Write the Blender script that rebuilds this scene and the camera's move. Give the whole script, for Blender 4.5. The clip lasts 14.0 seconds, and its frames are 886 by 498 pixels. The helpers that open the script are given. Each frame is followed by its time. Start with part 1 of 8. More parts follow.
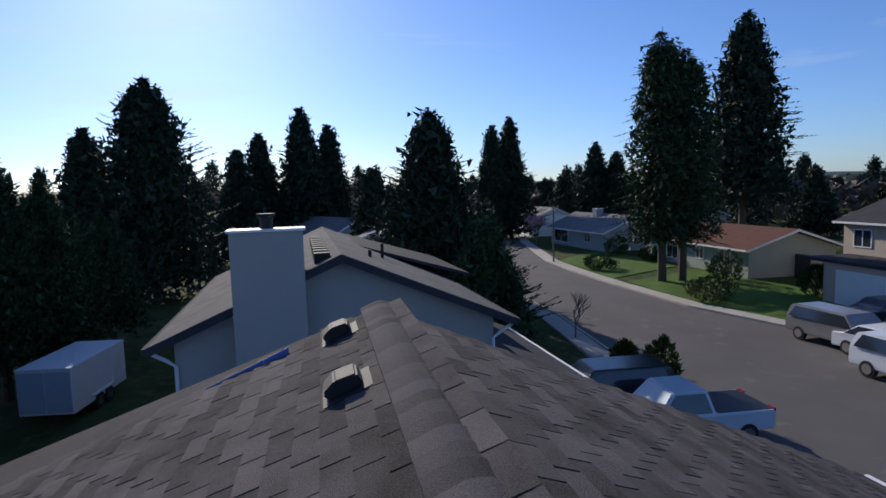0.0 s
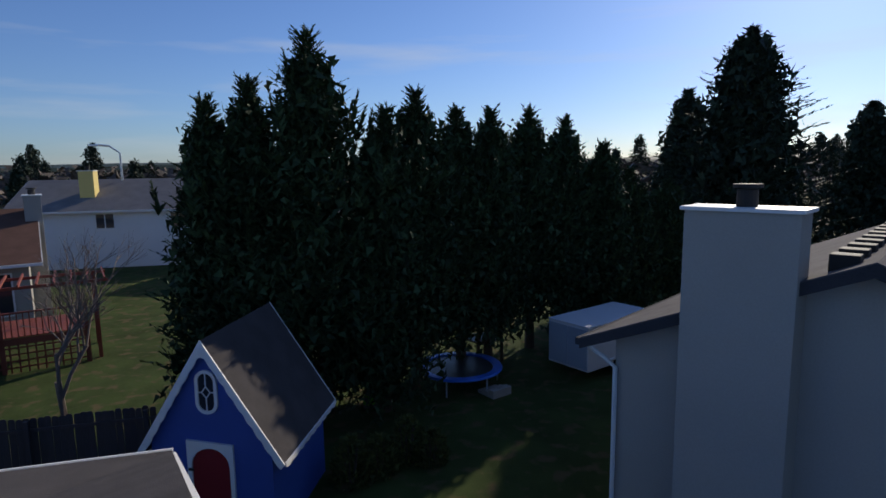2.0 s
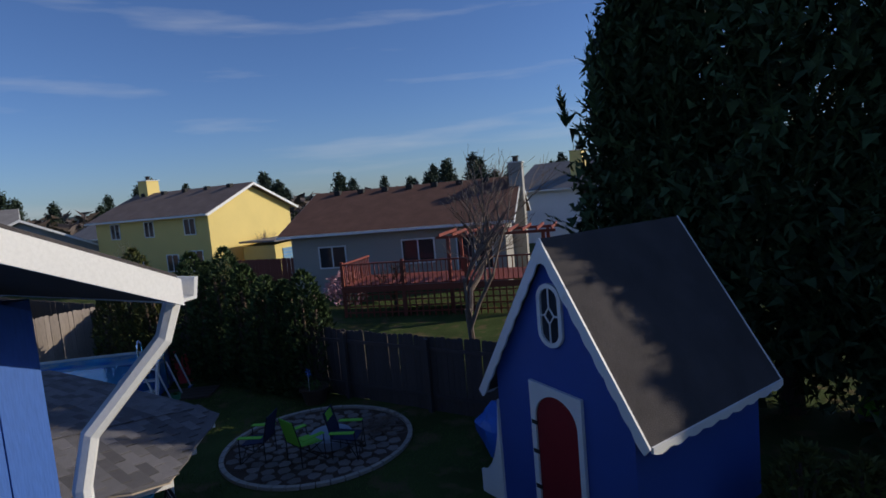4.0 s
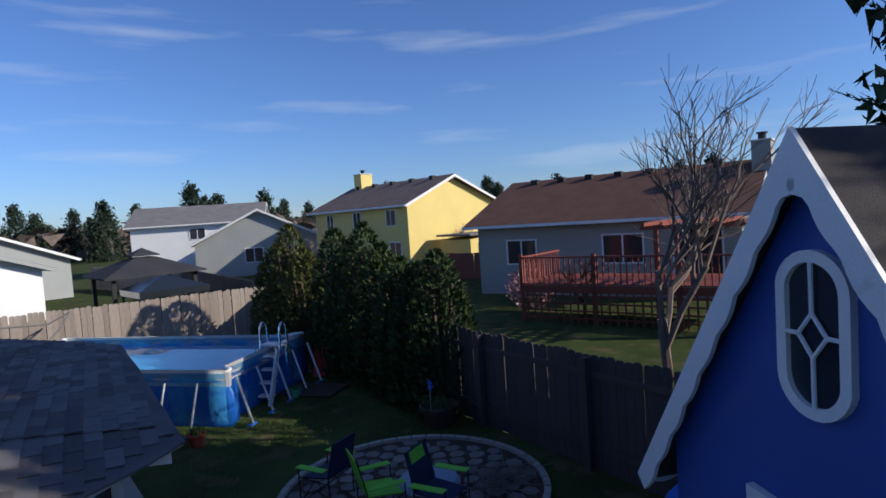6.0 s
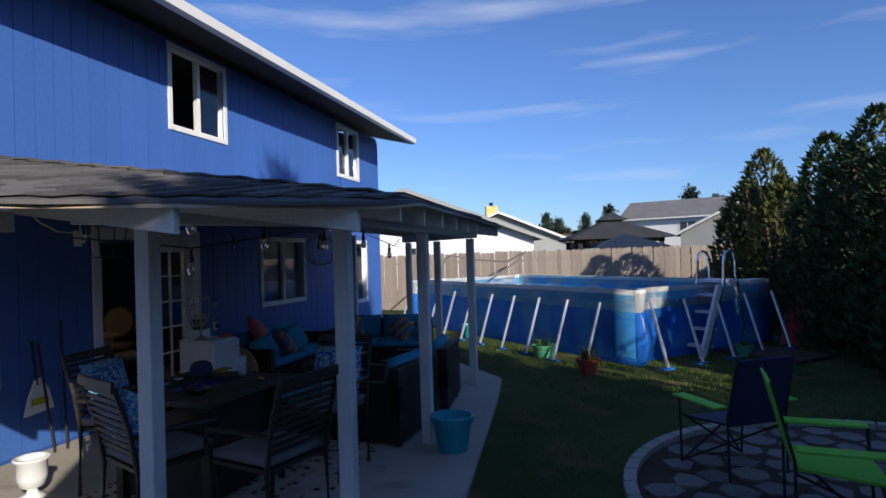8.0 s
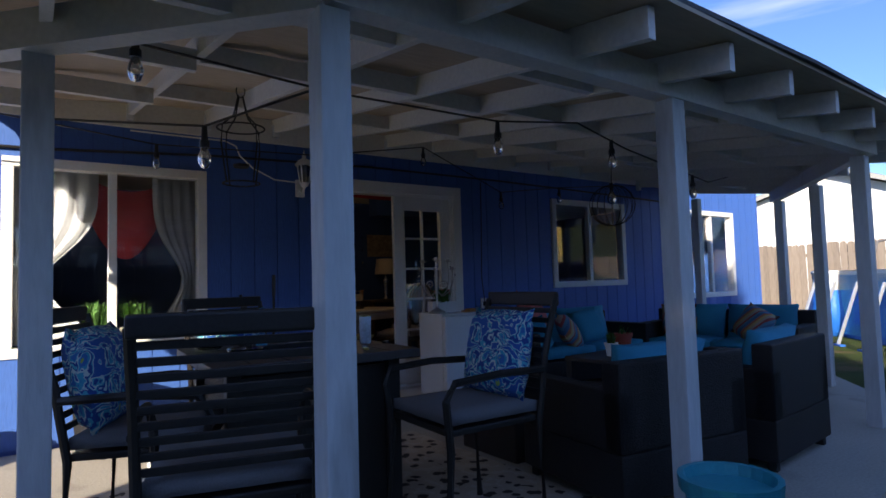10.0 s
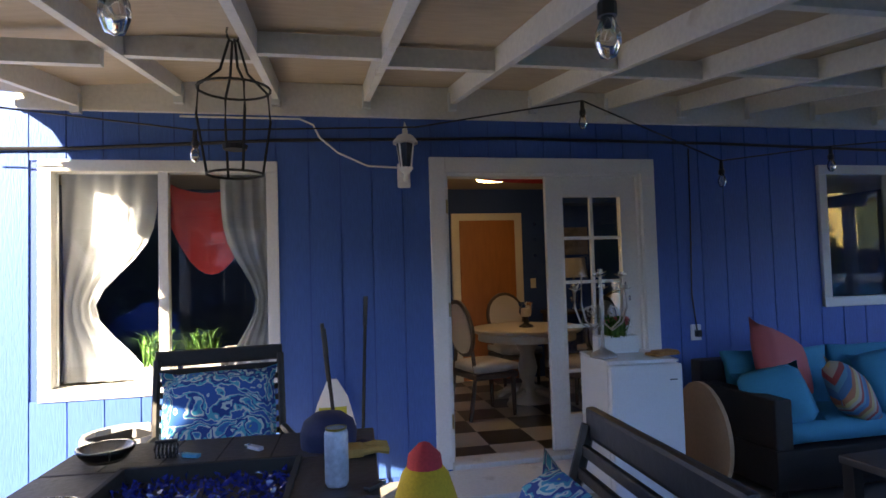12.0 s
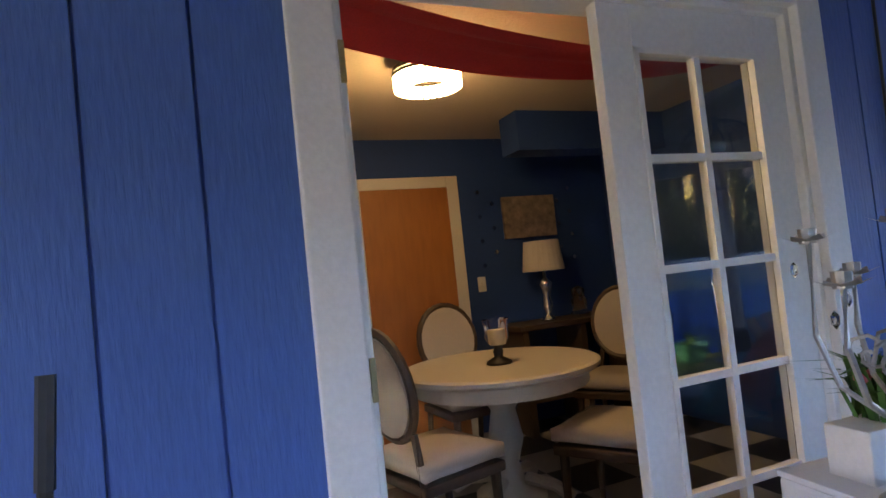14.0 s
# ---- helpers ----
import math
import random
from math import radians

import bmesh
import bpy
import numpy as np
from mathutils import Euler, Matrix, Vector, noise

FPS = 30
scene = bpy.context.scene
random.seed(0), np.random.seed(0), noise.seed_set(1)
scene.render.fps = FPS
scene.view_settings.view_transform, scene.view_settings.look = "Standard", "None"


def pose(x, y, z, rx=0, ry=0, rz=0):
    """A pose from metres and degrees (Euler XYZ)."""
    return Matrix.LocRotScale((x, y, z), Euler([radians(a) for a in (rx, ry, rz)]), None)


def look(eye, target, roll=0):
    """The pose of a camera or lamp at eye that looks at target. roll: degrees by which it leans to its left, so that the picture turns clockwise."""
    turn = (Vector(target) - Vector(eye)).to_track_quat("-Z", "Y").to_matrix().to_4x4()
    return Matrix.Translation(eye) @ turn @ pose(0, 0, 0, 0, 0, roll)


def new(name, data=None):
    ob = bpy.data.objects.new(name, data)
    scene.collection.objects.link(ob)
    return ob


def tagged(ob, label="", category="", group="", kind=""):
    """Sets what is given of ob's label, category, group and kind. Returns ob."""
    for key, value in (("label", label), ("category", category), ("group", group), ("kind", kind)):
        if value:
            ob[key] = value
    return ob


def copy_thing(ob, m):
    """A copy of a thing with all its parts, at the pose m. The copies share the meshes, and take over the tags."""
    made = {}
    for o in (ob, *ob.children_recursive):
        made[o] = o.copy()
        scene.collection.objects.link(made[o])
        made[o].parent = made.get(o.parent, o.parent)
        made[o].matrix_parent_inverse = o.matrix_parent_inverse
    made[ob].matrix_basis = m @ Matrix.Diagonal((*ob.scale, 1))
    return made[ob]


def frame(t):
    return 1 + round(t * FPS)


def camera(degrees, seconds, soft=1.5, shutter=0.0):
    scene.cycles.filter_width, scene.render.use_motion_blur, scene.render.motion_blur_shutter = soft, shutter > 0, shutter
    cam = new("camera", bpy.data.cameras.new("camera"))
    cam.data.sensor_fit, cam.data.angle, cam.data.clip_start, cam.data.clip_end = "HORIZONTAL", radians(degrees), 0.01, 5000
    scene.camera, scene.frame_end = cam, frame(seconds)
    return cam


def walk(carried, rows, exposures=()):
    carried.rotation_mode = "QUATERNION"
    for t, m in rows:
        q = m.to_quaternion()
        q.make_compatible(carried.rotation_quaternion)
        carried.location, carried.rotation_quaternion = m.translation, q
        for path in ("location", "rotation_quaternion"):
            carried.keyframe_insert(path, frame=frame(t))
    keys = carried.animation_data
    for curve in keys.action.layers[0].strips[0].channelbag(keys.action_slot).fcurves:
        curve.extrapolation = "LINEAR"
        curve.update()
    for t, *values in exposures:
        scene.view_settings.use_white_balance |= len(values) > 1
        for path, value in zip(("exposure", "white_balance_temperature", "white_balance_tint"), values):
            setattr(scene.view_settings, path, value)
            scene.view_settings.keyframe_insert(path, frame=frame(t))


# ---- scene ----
cam = camera(74.6, 14.0, soft=1.6)
PATH = [
    (0, (-5.295, 5.917, 7.795), (-7.136, 5.162, 7.594), -1.6),
    (0.5, (-6.827, 5.845, 7.912), (-8.443, 4.684, 7.711), 1.2),
    (1, (-7.961, 5.943, 8.066), (-9.266, 4.443, 7.850), 1.6),
    (1.5, (-8.882, 5.808, 7.996), (-9.699, 4.002, 7.729), 3.0),
    (2, (-9.947, 4.925, 7.703), (-10.308, 2.979, 7.421), -0.8),
    (2.5, (-10.621, 3.840, 7.120), (-10.470, 1.862, 6.865), -3.0),
    (3, (-10.938, 2.594, 6.493), (-10.298, 0.714, 6.259), -3.0),
    (3.5, (-11.019, 1.423, 5.747), (-10.066, -0.324, 5.549), -4.2),
    (3.7, (-11.036, 0.983, 5.471), (-9.973, -0.7, 5.275), -4.6),
    (5.8, (-9.165, -3.28, 4.135), (-7.511, -4.399, 4.015), -4.5),
    (6, (-8.878, -3.658, 4.042), (-7.171, -4.696, 3.933), -3.9),
    (6.5, (-8.043, -4.568, 3.569), (-6.122, -5.115, 3.478), 0.2),
    (7, (-7.417, -5.144, 3.073), (-5.421, -5.192, 2.956), 3.3),
    (7.5, (-6.664, -5.354, 2.421), (-4.684, -5.071, 2.433), 0.3),
    (8, (-5.951, -5.381, 1.84), (-4.023, -4.849, 1.864), -1.8),
    (8.5, (-5.206, -5.347, 1.413), (-3.354, -4.597, 1.482), -5.2),
    (9, (-4.501, -5.346, 1.156), (-2.81, -4.288, 1.287), -2.6),
    (9.2, (-4.245, -5.36, 1.092), (-2.624, -4.196, 1.226), -2.8),
    (11.3, (-1.875, -5.011, 1.471), (-1.453, -3.056, 1.507), 1.4),
    (11.5, (-1.838, -4.706, 1.463), (-1.411, -2.753, 1.512), 1.0),
    (12, (-1.6, -4.028, 1.457), (-1.202, -2.07, 1.541), -1.7),
    (12.5, (-1.422, -3.299, 1.426), (-0.969, -1.353, 1.525), -1.3),
    (13, (-1.286, -2.579, 1.424), (-0.799, -0.642, 1.52), -0.9),
    (13.5, (-1.197, -1.867, 1.412), (-0.562, 0.027, 1.508), -3.1),
    (14, (-1.07, -1.29, 1.422), (-0.318, 0.556, 1.505), -6.0),
]
walk(cam, [(t, look(e, g, r)) for t, e, g, r in PATH],
     exposures=[(0, -0.1, 6700, 10), (1, -0.2, 6900, 10), (2, -0.4, 7000, 10), (3.7, -0.45, 6900, 10), (6, 0.0, 6600, 10), (8.5, 0.25, 6800, 10), (9.2, 0.5, 6900, 11), (11.3, 1.95, 8200, 12), (12.5, 2.75, 8600, 12), (13, 2.85, 8600, 12), (14, 3.6, 8500, 12)])

# ---- light ----
SUN_AZ = (-0.695, -0.719)
SUN_EL = radians(24.5)
w = bpy.data.worlds.new("sky")
scene.world = w
w.use_nodes = True
wn = w.node_tree
sky = wn.nodes.new("ShaderNodeTexSky")
sky.sky_type = "NISHITA"
sky.sun_disc = False
sky.sun_elevation = SUN_EL
sky.sun_rotation = math.atan2(SUN_AZ[0], SUN_AZ[1])
sky.air_density, sky.dust_density, sky.ozone_density = 1.0, 0.35, 4.0
# clear March air: a deeper blue overhead, thin cirrus in streaks near the horizon
tint = wn.nodes.new("ShaderNodeMix")
tint.data_type, tint.blend_type, tint.inputs[0].default_value = "RGBA", "MULTIPLY", 1.0
tint.inputs[7].default_value = (0.76, 0.96, 1.40, 1)
wn.links.new(sky.outputs[0], tint.inputs[6])
wtc, wmp, wns, wrp = wn.nodes.new("ShaderNodeTexCoord"), wn.nodes.new("ShaderNodeMapping"), wn.nodes.new("ShaderNodeTexNoise"), wn.nodes.new("ShaderNodeMapRange")
wmp.inputs["Scale"].default_value = (1.6, 1.6, 14)
wns.inputs["Scale"].default_value, wns.inputs["Detail"].default_value = 1.6, 6
wrp.inputs["From Min"].default_value, wrp.inputs["From Max"].default_value = 0.56, 0.85
wrp.inputs["To Max"].default_value = 0.45
wn.links.new(wtc.outputs["Generated"], wmp.inputs[0])
wn.links.new(wmp.outputs[0], wns.inputs[0])
wn.links.new(wns.outputs[0], wrp.inputs["Value"])
cirrus = wn.nodes.new("ShaderNodeMix")
cirrus.data_type = "RGBA"
cirrus.inputs[7].default_value = (7.0, 7.6, 8.6, 1)
wn.links.new(wrp.outputs[0], cirrus.inputs[0])
wn.links.new(tint.outputs[2], cirrus.inputs[6])
wn.links.new(cirrus.outputs[2], wn.nodes["Background"].inputs[0])
wn.nodes["Background"].inputs[1].default_value = 0.10
sun = new("sun", bpy.data.lights.new("sun", "SUN"))
sun.data.energy, sun.data.angle, sun.data.color = 4.4, radians(0.5), (1.0, 0.94, 0.85)
sd = Vector((SUN_AZ[0] * math.cos(SUN_EL), SUN_AZ[1] * math.cos(SUN_EL), math.sin(SUN_EL)))
sun.matrix_world = look(sd * 50, (0, 0, 0))


# ---- materials ----
def material(name, colour, rough=0.7, vary=0.25, scale=8.0, fine=60.0, bump=0.15, metal=0.0, wear=None, stretch=(1, 1, 1), rand=0.0, spec=0.5, depth=0.01):
    """A surface with two scales of change in tone, a fine relief, and a wear colour in blotches."""
    m = bpy.data.materials.new(name)
    m.use_nodes = True
    nt = m.node_tree
    N, L = nt.nodes.new, nt.links.new
    b = nt.nodes["Principled BSDF"]
    b.inputs["Roughness"].default_value, b.inputs["Metallic"].default_value = rough, metal
    b.inputs["Specular IOR Level"].default_value = spec
    tc, mp = N("ShaderNodeTexCoord"), N("ShaderNodeMapping")
    mp.inputs["Scale"].default_value = stretch
    L(tc.outputs["Object"], mp.inputs[0])
    big, small = N("ShaderNodeTexNoise"), N("ShaderNodeTexNoise")
    big.inputs["Scale"].default_value, small.inputs["Scale"].default_value = scale / 4, fine
    big.inputs["Detail"].default_value, small.inputs["Detail"].default_value = 5, 3
    L(mp.outputs[0], big.inputs[0])
    L(mp.outputs[0], small.inputs[0])
    mix = N("ShaderNodeMath")
    mix.operation = "ADD"
    L(big.outputs[0], mix.inputs[0])
    L(small.outputs[0], mix.inputs[1])
    src = mix.outputs[0]
    if rand:
        oi, mr = N("ShaderNodeObjectInfo"), N("ShaderNodeMath")
        mr.operation, mr.inputs[1].default_value, mr.inputs[2].default_value = "MULTIPLY_ADD", rand, -rand / 2
        gi, fr = N("ShaderNodeNewGeometry"), N("ShaderNodeMath")
        fr.operation = "ADD"
        L(oi.outputs["Random"], fr.inputs[0])
        L(gi.outputs["Random Per Island"], fr.inputs[1])
        fc = N("ShaderNodeMath")
        fc.operation = "FRACT"
        L(fr.outputs[0], fc.inputs[0])
        L(fc.outputs[0], mr.inputs[0])
        ad = N("ShaderNodeMath")
        ad.operation = "ADD"
        L(src, ad.inputs[0])
        L(mr.outputs[0], ad.inputs[1])
        src = ad.outputs[0]
    rng = N("ShaderNodeMapRange")
    rng.inputs["From Min"].default_value, rng.inputs["From Max"].default_value = 0.6, 1.4
    rng.inputs["To Min"].default_value, rng.inputs["To Max"].default_value = 1 - vary, 1 + vary
    L(src, rng.inputs["Value"])
    mul = N("ShaderNodeMix")
    mul.data_type, mul.blend_type, mul.inputs[0].default_value = "RGBA", "MULTIPLY", 1.0
    mul.inputs[6].default_value = (*colour, 1)
    L(rng.outputs[0], mul.inputs[7])
    out = mul.outputs[2]
    if wear:
        wn_, cr, wm = N("ShaderNodeTexNoise"), N("ShaderNodeValToRGB"), N("ShaderNodeMix")
        wn_.inputs["Scale"].default_value, wn_.inputs["Detail"].default_value = scale * 0.7, 7
        L(mp.outputs[0], wn_.inputs[0])
        cr.color_ramp.elements[0].position, cr.color_ramp.elements[1].position = wear[1], wear[1] + 0.12
        L(wn_.outputs[0], cr.inputs[0])
        wm.data_type = "RGBA"
        L(cr.outputs[0], wm.inputs[0])
        L(out, wm.inputs[6])
        wm.inputs[7].default_value = (*wear[0], 1)
        out = wm.outputs[2]
    L(out, b.inputs["Base Color"])
    if bump:
        bp = N("ShaderNodeBump")
        bp.inputs["Strength"].default_value, bp.inputs["Distance"].default_value = bump, depth
        L(small.outputs[0], bp.inputs["Height"])
        L(bp.outputs[0], b.inputs["Normal"])
    return m


def glass(name, tint=(0.9, 0.95, 1.0)):
    m = bpy.data.materials.new(name)
    m.use_nodes = True
    b = m.node_tree.nodes["Principled BSDF"]
    b.inputs["Base Color"].default_value = (*tint, 1)
    b.inputs["Roughness"].default_value = 0.0
    b.inputs["Transmission Weight"].default_value = 1.0
    b.inputs["IOR"].default_value = 1.45
    return m


def glow(name, colour, strength):
    m = bpy.data.materials.new(name)
    m.use_nodes = True
    b = m.node_tree.nodes["Principled BSDF"]
    b.inputs["Emission Color"].default_value = (*colour, 1)
    b.inputs["Emission Strength"].default_value = strength
    return m


BLUE = material("blue_paint", (0.046, 0.132, 0.42), 0.55, 0.16, 3, 90, 0.25, stretch=(1, 1, 0.15), wear=((0.095, 0.19, 0.5), 0.72), rand=0.12)
BLUEDEEP = material("deep_blue_paint", (0.028, 0.085, 0.34), 0.55, 0.15, 4, 70, 0.15)
WHITE = material("white_paint", (0.78, 0.77, 0.74), 0.5, 0.08, 5, 60, 0.1, wear=((0.5, 0.47, 0.42), 0.7))
POSTW = material("post_paint", (0.62, 0.62, 0.60), 0.6, 0.12, 6, 50, 0.3, stretch=(1, 1, 0.2), wear=((0.35, 0.33, 0.3), 0.62))
BEAMW = material("beam_paint", (0.74, 0.71, 0.66), 0.65, 0.12, 5, 40, 0.2, wear=((0.45, 0.38, 0.3), 0.66))
DECKING = material("roof_sheathing", (0.50, 0.40, 0.29), 0.8, 0.15, 4, 30, 0.2, stretch=(0.25, 1, 1), wear=((0.3, 0.22, 0.15), 0.68))
SHINGLE = material("asphalt_shingle", (0.098, 0.086, 0.084), 0.95, 0.62, 10, 150, 1.0, rand=0.45, spec=0.15)
# lighter copy of SHINGLE for the patio roof, sunlight put into the colour
PATIOSHINGLE = material("sunlit_patio_shingle", (0.165, 0.155, 0.155), 0.95, 0.35, 8, 220, 0.8, rand=0.7, spec=0.15)
TANROOF = material("tan_brown_shingle", (0.20, 0.15, 0.125), 0.95, 0.25, 5, 40, 0.5, spec=0.15)
SLATEROOF = material("slate_grey_shingle", (0.125, 0.115, 0.115), 0.95, 0.4, 6, 60, 0.7, spec=0.15)
SHINGLEROOF = material("shingle_base", (0.085, 0.076, 0.074), 0.95, 0.3, 6, 200, 0.8, spec=0.15)
BROWNROOF = material("brown_shingle", (0.14, 0.075, 0.055), 0.95, 0.28, 6, 40, 0.6, spec=0.15)
GREYROOF = material("grey_shingle", (0.20, 0.19, 0.185), 0.95, 0.25, 5, 40, 0.6, spec=0.15)
REDROOF = material("red_brown_roof", (0.13, 0.058, 0.042), 0.95, 0.22, 5, 40, 0.5, spec=0.15)
DARKROOF = material("dark_roof", (0.05, 0.05, 0.055), 0.95, 0.25, 5, 40, 0.5, spec=0.15)
CREAM = material("cream_siding", (0.37, 0.345, 0.305), 0.7, 0.07, 3, 30, 0.1)
OFFWHITE = material("offwhite_siding", (0.80, 0.80, 0.79), 0.7, 0.06, 3, 30, 0.08)
YELLOW = material("yellow_siding", (0.78, 0.60, 0.20), 0.7, 0.07, 3, 30, 0.1)
TAN = material("tan_siding", (0.50, 0.40, 0.32), 0.75, 0.08, 3, 30, 0.1)
SAGE = material("sage_siding", (0.30, 0.34, 0.28), 0.75, 0.08, 3, 30, 0.1)
GREYSIDE = material("grey_siding", (0.34, 0.35, 0.34), 0.75, 0.08, 3, 30, 0.1)
TRIMW = material("white_trim", (0.78, 0.78, 0.76), 0.5, 0.06, 6, 40, 0.05)
DARKWIN = material("dark_pane", (0.03, 0.035, 0.045), 0.08, 0.1, 3, 5, 0.0, spec=0.8)
GLASS = glass("window_glass")
GRASS = material("lawn", (0.055, 0.078, 0.022), 0.95, 0.6, 2.4, 45, 0.8, wear=((0.12, 0.095, 0.045), 0.53), spec=0.1, depth=0.03)
BLADE = material("grass_blade", (0.10, 0.17, 0.035), 0.8, 0.35, 2, 8, 0.0, spec=0.2)
ASPHALT = material("road_asphalt", (0.115, 0.105, 0.10), 0.9, 0.22, 1.2, 60, 0.4, wear=((0.15, 0.14, 0.13), 0.6), spec=0.2)
CONCRETE = material("concrete", (0.40, 0.36, 0.30), 0.9, 0.2, 3, 60, 0.35, wear=((0.26, 0.23, 0.19), 0.6))
BARK = material("bark", (0.10, 0.07, 0.05), 0.95, 0.35, 6, 25, 0.8, stretch=(1, 1, 0.2))
TWIG = material("bare_twig", (0.20, 0.15, 0.12), 0.9, 0.3, 6, 25, 0.3)
SOIL = material("bark_mulch", (0.07, 0.045, 0.03), 1.0, 0.4, 8, 60, 0.8)
FENCEW = material("cedar_fence", (0.34, 0.28, 0.23), 0.9, 0.25, 3, 40, 0.5, stretch=(1, 1, 0.12), rand=0.5, wear=((0.18, 0.15, 0.13), 0.62))
# dark copy of the fence boards; the back fence's shade is in this colour
FENCED = material("dark_shaded_fence", (0.07, 0.055, 0.05), 0.9, 0.25, 3, 40, 0.4, stretch=(1, 1, 0.12), rand=0.3)
REDWOOD = material("redwood_stain", (0.24, 0.055, 0.032), 0.6, 0.2, 4, 40, 0.3)
POOLBLUE = material("pool_vinyl", (0.014, 0.15, 0.60), 0.35, 0.12, 2.5, 30, 0.12)
POOLGREY = material("pool_band", (0.56, 0.56, 0.57), 0.5, 0.08, 3, 30, 0.1)
POOLIN = material("pool_liner", (0.06, 0.35, 0.62), 0.4, 0.1, 2, 12, 0.0)
STEEL = material("galvanised_steel", (0.72, 0.74, 0.76), 0.3, 0.08, 5, 40, 0.03, metal=0.6)
CHROME = material("chrome", (0.8, 0.8, 0.8), 0.15, 0.05, 5, 40, 0.0, metal=1.0)
BLACKM = material("black_metal", (0.02, 0.019, 0.018), 0.75, 0.2, 6, 60, 0.1)
BLACKP = material("black_plastic", (0.018, 0.018, 0.02), 0.4, 0.2, 6, 60, 0.05)
WICKER = material("dark_wicker", (0.022, 0.016, 0.014), 0.6, 0.4, 20, 140, 0.9, spec=0.4)
TEAL = material("teal_cushion", (0.012, 0.27, 0.42), 0.85, 0.15, 5, 160, 0.3)
PINK = material("coral_pillow", (0.55, 0.13, 0.13), 0.85, 0.12, 5, 160, 0.3)
WATER = glass("pool_water", (0.75, 0.93, 1.0))
WATER.node_tree.nodes["Principled BSDF"].inputs["IOR"].default_value = 1.33


def foliage(name, colour, vary=0.5):
    """Leaves: tone by island and by the height of a slow noise, with a little light through them."""
    m = material(name, colour, 0.7, vary, 3, 6, 0.0, spec=0.25)
    nt = m.node_tree
    b = nt.nodes["Principled BSDF"]
    geo, mr = nt.nodes.new("ShaderNodeNewGeometry"), nt.nodes.new("ShaderNodeMapRange")
    mr.inputs["To Min"].default_value, mr.inputs["To Max"].default_value = 0.55, 1.5
    nt.links.new(geo.outputs["Random Per Island"], mr.inputs["Value"])
    mul = nt.nodes.new("ShaderNodeMix")
    mul.data_type, mul.blend_type, mul.inputs[0].default_value = "RGBA", "MULTIPLY", 1.0
    src = b.inputs["Base Color"].links[0].from_socket
    nt.links.new(src, mul.inputs[6])
    nt.links.new(mr.outputs[0], mul.inputs[7])
    nt.links.new(mul.outputs[2], b.inputs["Base Color"])
    return m


NEEDLE = foliage("conifer_needles", (0.035, 0.06, 0.022))
NEEDLEFAR = foliage("far_conifer_needles", (0.028, 0.045, 0.026))
ARBOR = foliage("arborvitae_scales", (0.085, 0.095, 0.025))
CAMELLIA = foliage("shrub_leaves", (0.05, 0.08, 0.025))
BLOSSOM = foliage("pink_blossom", (0.55, 0.30, 0.32), 0.3)
BROWNLEAF = foliage("winter_twigs_far", (0.10, 0.075, 0.06))


# ---- building helpers ----
def part(name, bm, mat, parent=None, label="", smooth=False):
    """Links a bmesh as one mesh object under a thing."""
    me = bpy.data.meshes.new(name)
    bm.to_mesh(me)
    bm.free()
    me.materials.append(mat)
    if smooth:
        me.shade_smooth()
    ob = new(name, me)
    ob.parent = parent
    if label:
        ob["label"] = label
    return ob


def raw(name, verts, faces, mat, parent=None, label=""):
    me = bpy.data.meshes.new(name)
    me.from_pydata(verts, [], faces)
    me.materials.append(mat)
    ob = new(name, me)
    ob.parent = parent
    if label:
        ob["label"] = label
    return ob


def thing(name, label, category, m=None, group="", kind=""):
    ob = new(name)
    ob.empty_display_size = 0.1
    if m is not None:
        ob.matrix_basis = m
    return tagged(ob, label, category, group, kind)


def box(bm, x0, y0, z0, x1, y1, z1, m=None, bevel=0.0):
    """A box between two corners, turned by m."""
    r = bmesh.ops.create_cube(bm, size=1.0)
    vs = r["verts"]
    bmesh.ops.transform(bm, verts=vs, matrix=(m or Matrix()) @ Matrix.LocRotScale(((x0 + x1) / 2, (y0 + y1) / 2, (z0 + z1) / 2), None, (abs(x1 - x0), abs(y1 - y0), abs(z1 - z0))))
    if bevel:
        es = list({e for v in vs for e in v.link_edges})
        bmesh.ops.bevel(bm, geom=es, offset=bevel, segments=2, affect="EDGES", profile=0.6)
    return bm


def bx(*a, bevel=0.0, m=None):
    return box(bmesh.new(), *a, m=m, bevel=bevel)


def cyl(bm, p, q, r0, r1=None, n=10, caps=True):
    """A round bar or cone from p to q."""
    p, q = Vector(p), Vector(q)
    d = q - p
    m = Matrix.Translation((p + q) / 2) @ d.to_track_quat("Z", "Y").to_matrix().to_4x4()
    bmesh.ops.create_cone(bm, cap_ends=caps, segments=n, radius1=r0, radius2=r0 if r1 is None else r1, depth=d.length, matrix=m)
    return bm


def tube(bm, pts, r, n=6):
    """A bent bar through points."""
    rings = []
    pts = [Vector(p) for p in pts]
    for i, p in enumerate(pts):
        d = (pts[min(i + 1, len(pts) - 1)] - pts[max(i - 1, 0)]).normalized()
        q = d.to_track_quat("Z", "Y")
        rings.append([bm.verts.new(p + q @ Vector((r * math.cos(a), r * math.sin(a), 0))) for a in [k * math.tau / n for k in range(n)]])
    for a, b in zip(rings, rings[1:]):
        for k in range(n):
            bm.faces.new((a[k], a[(k + 1) % n], b[(k + 1) % n], b[k]))
    bm.faces.new(rings[0][::-1])
    bm.faces.new(rings[-1])
    return bm


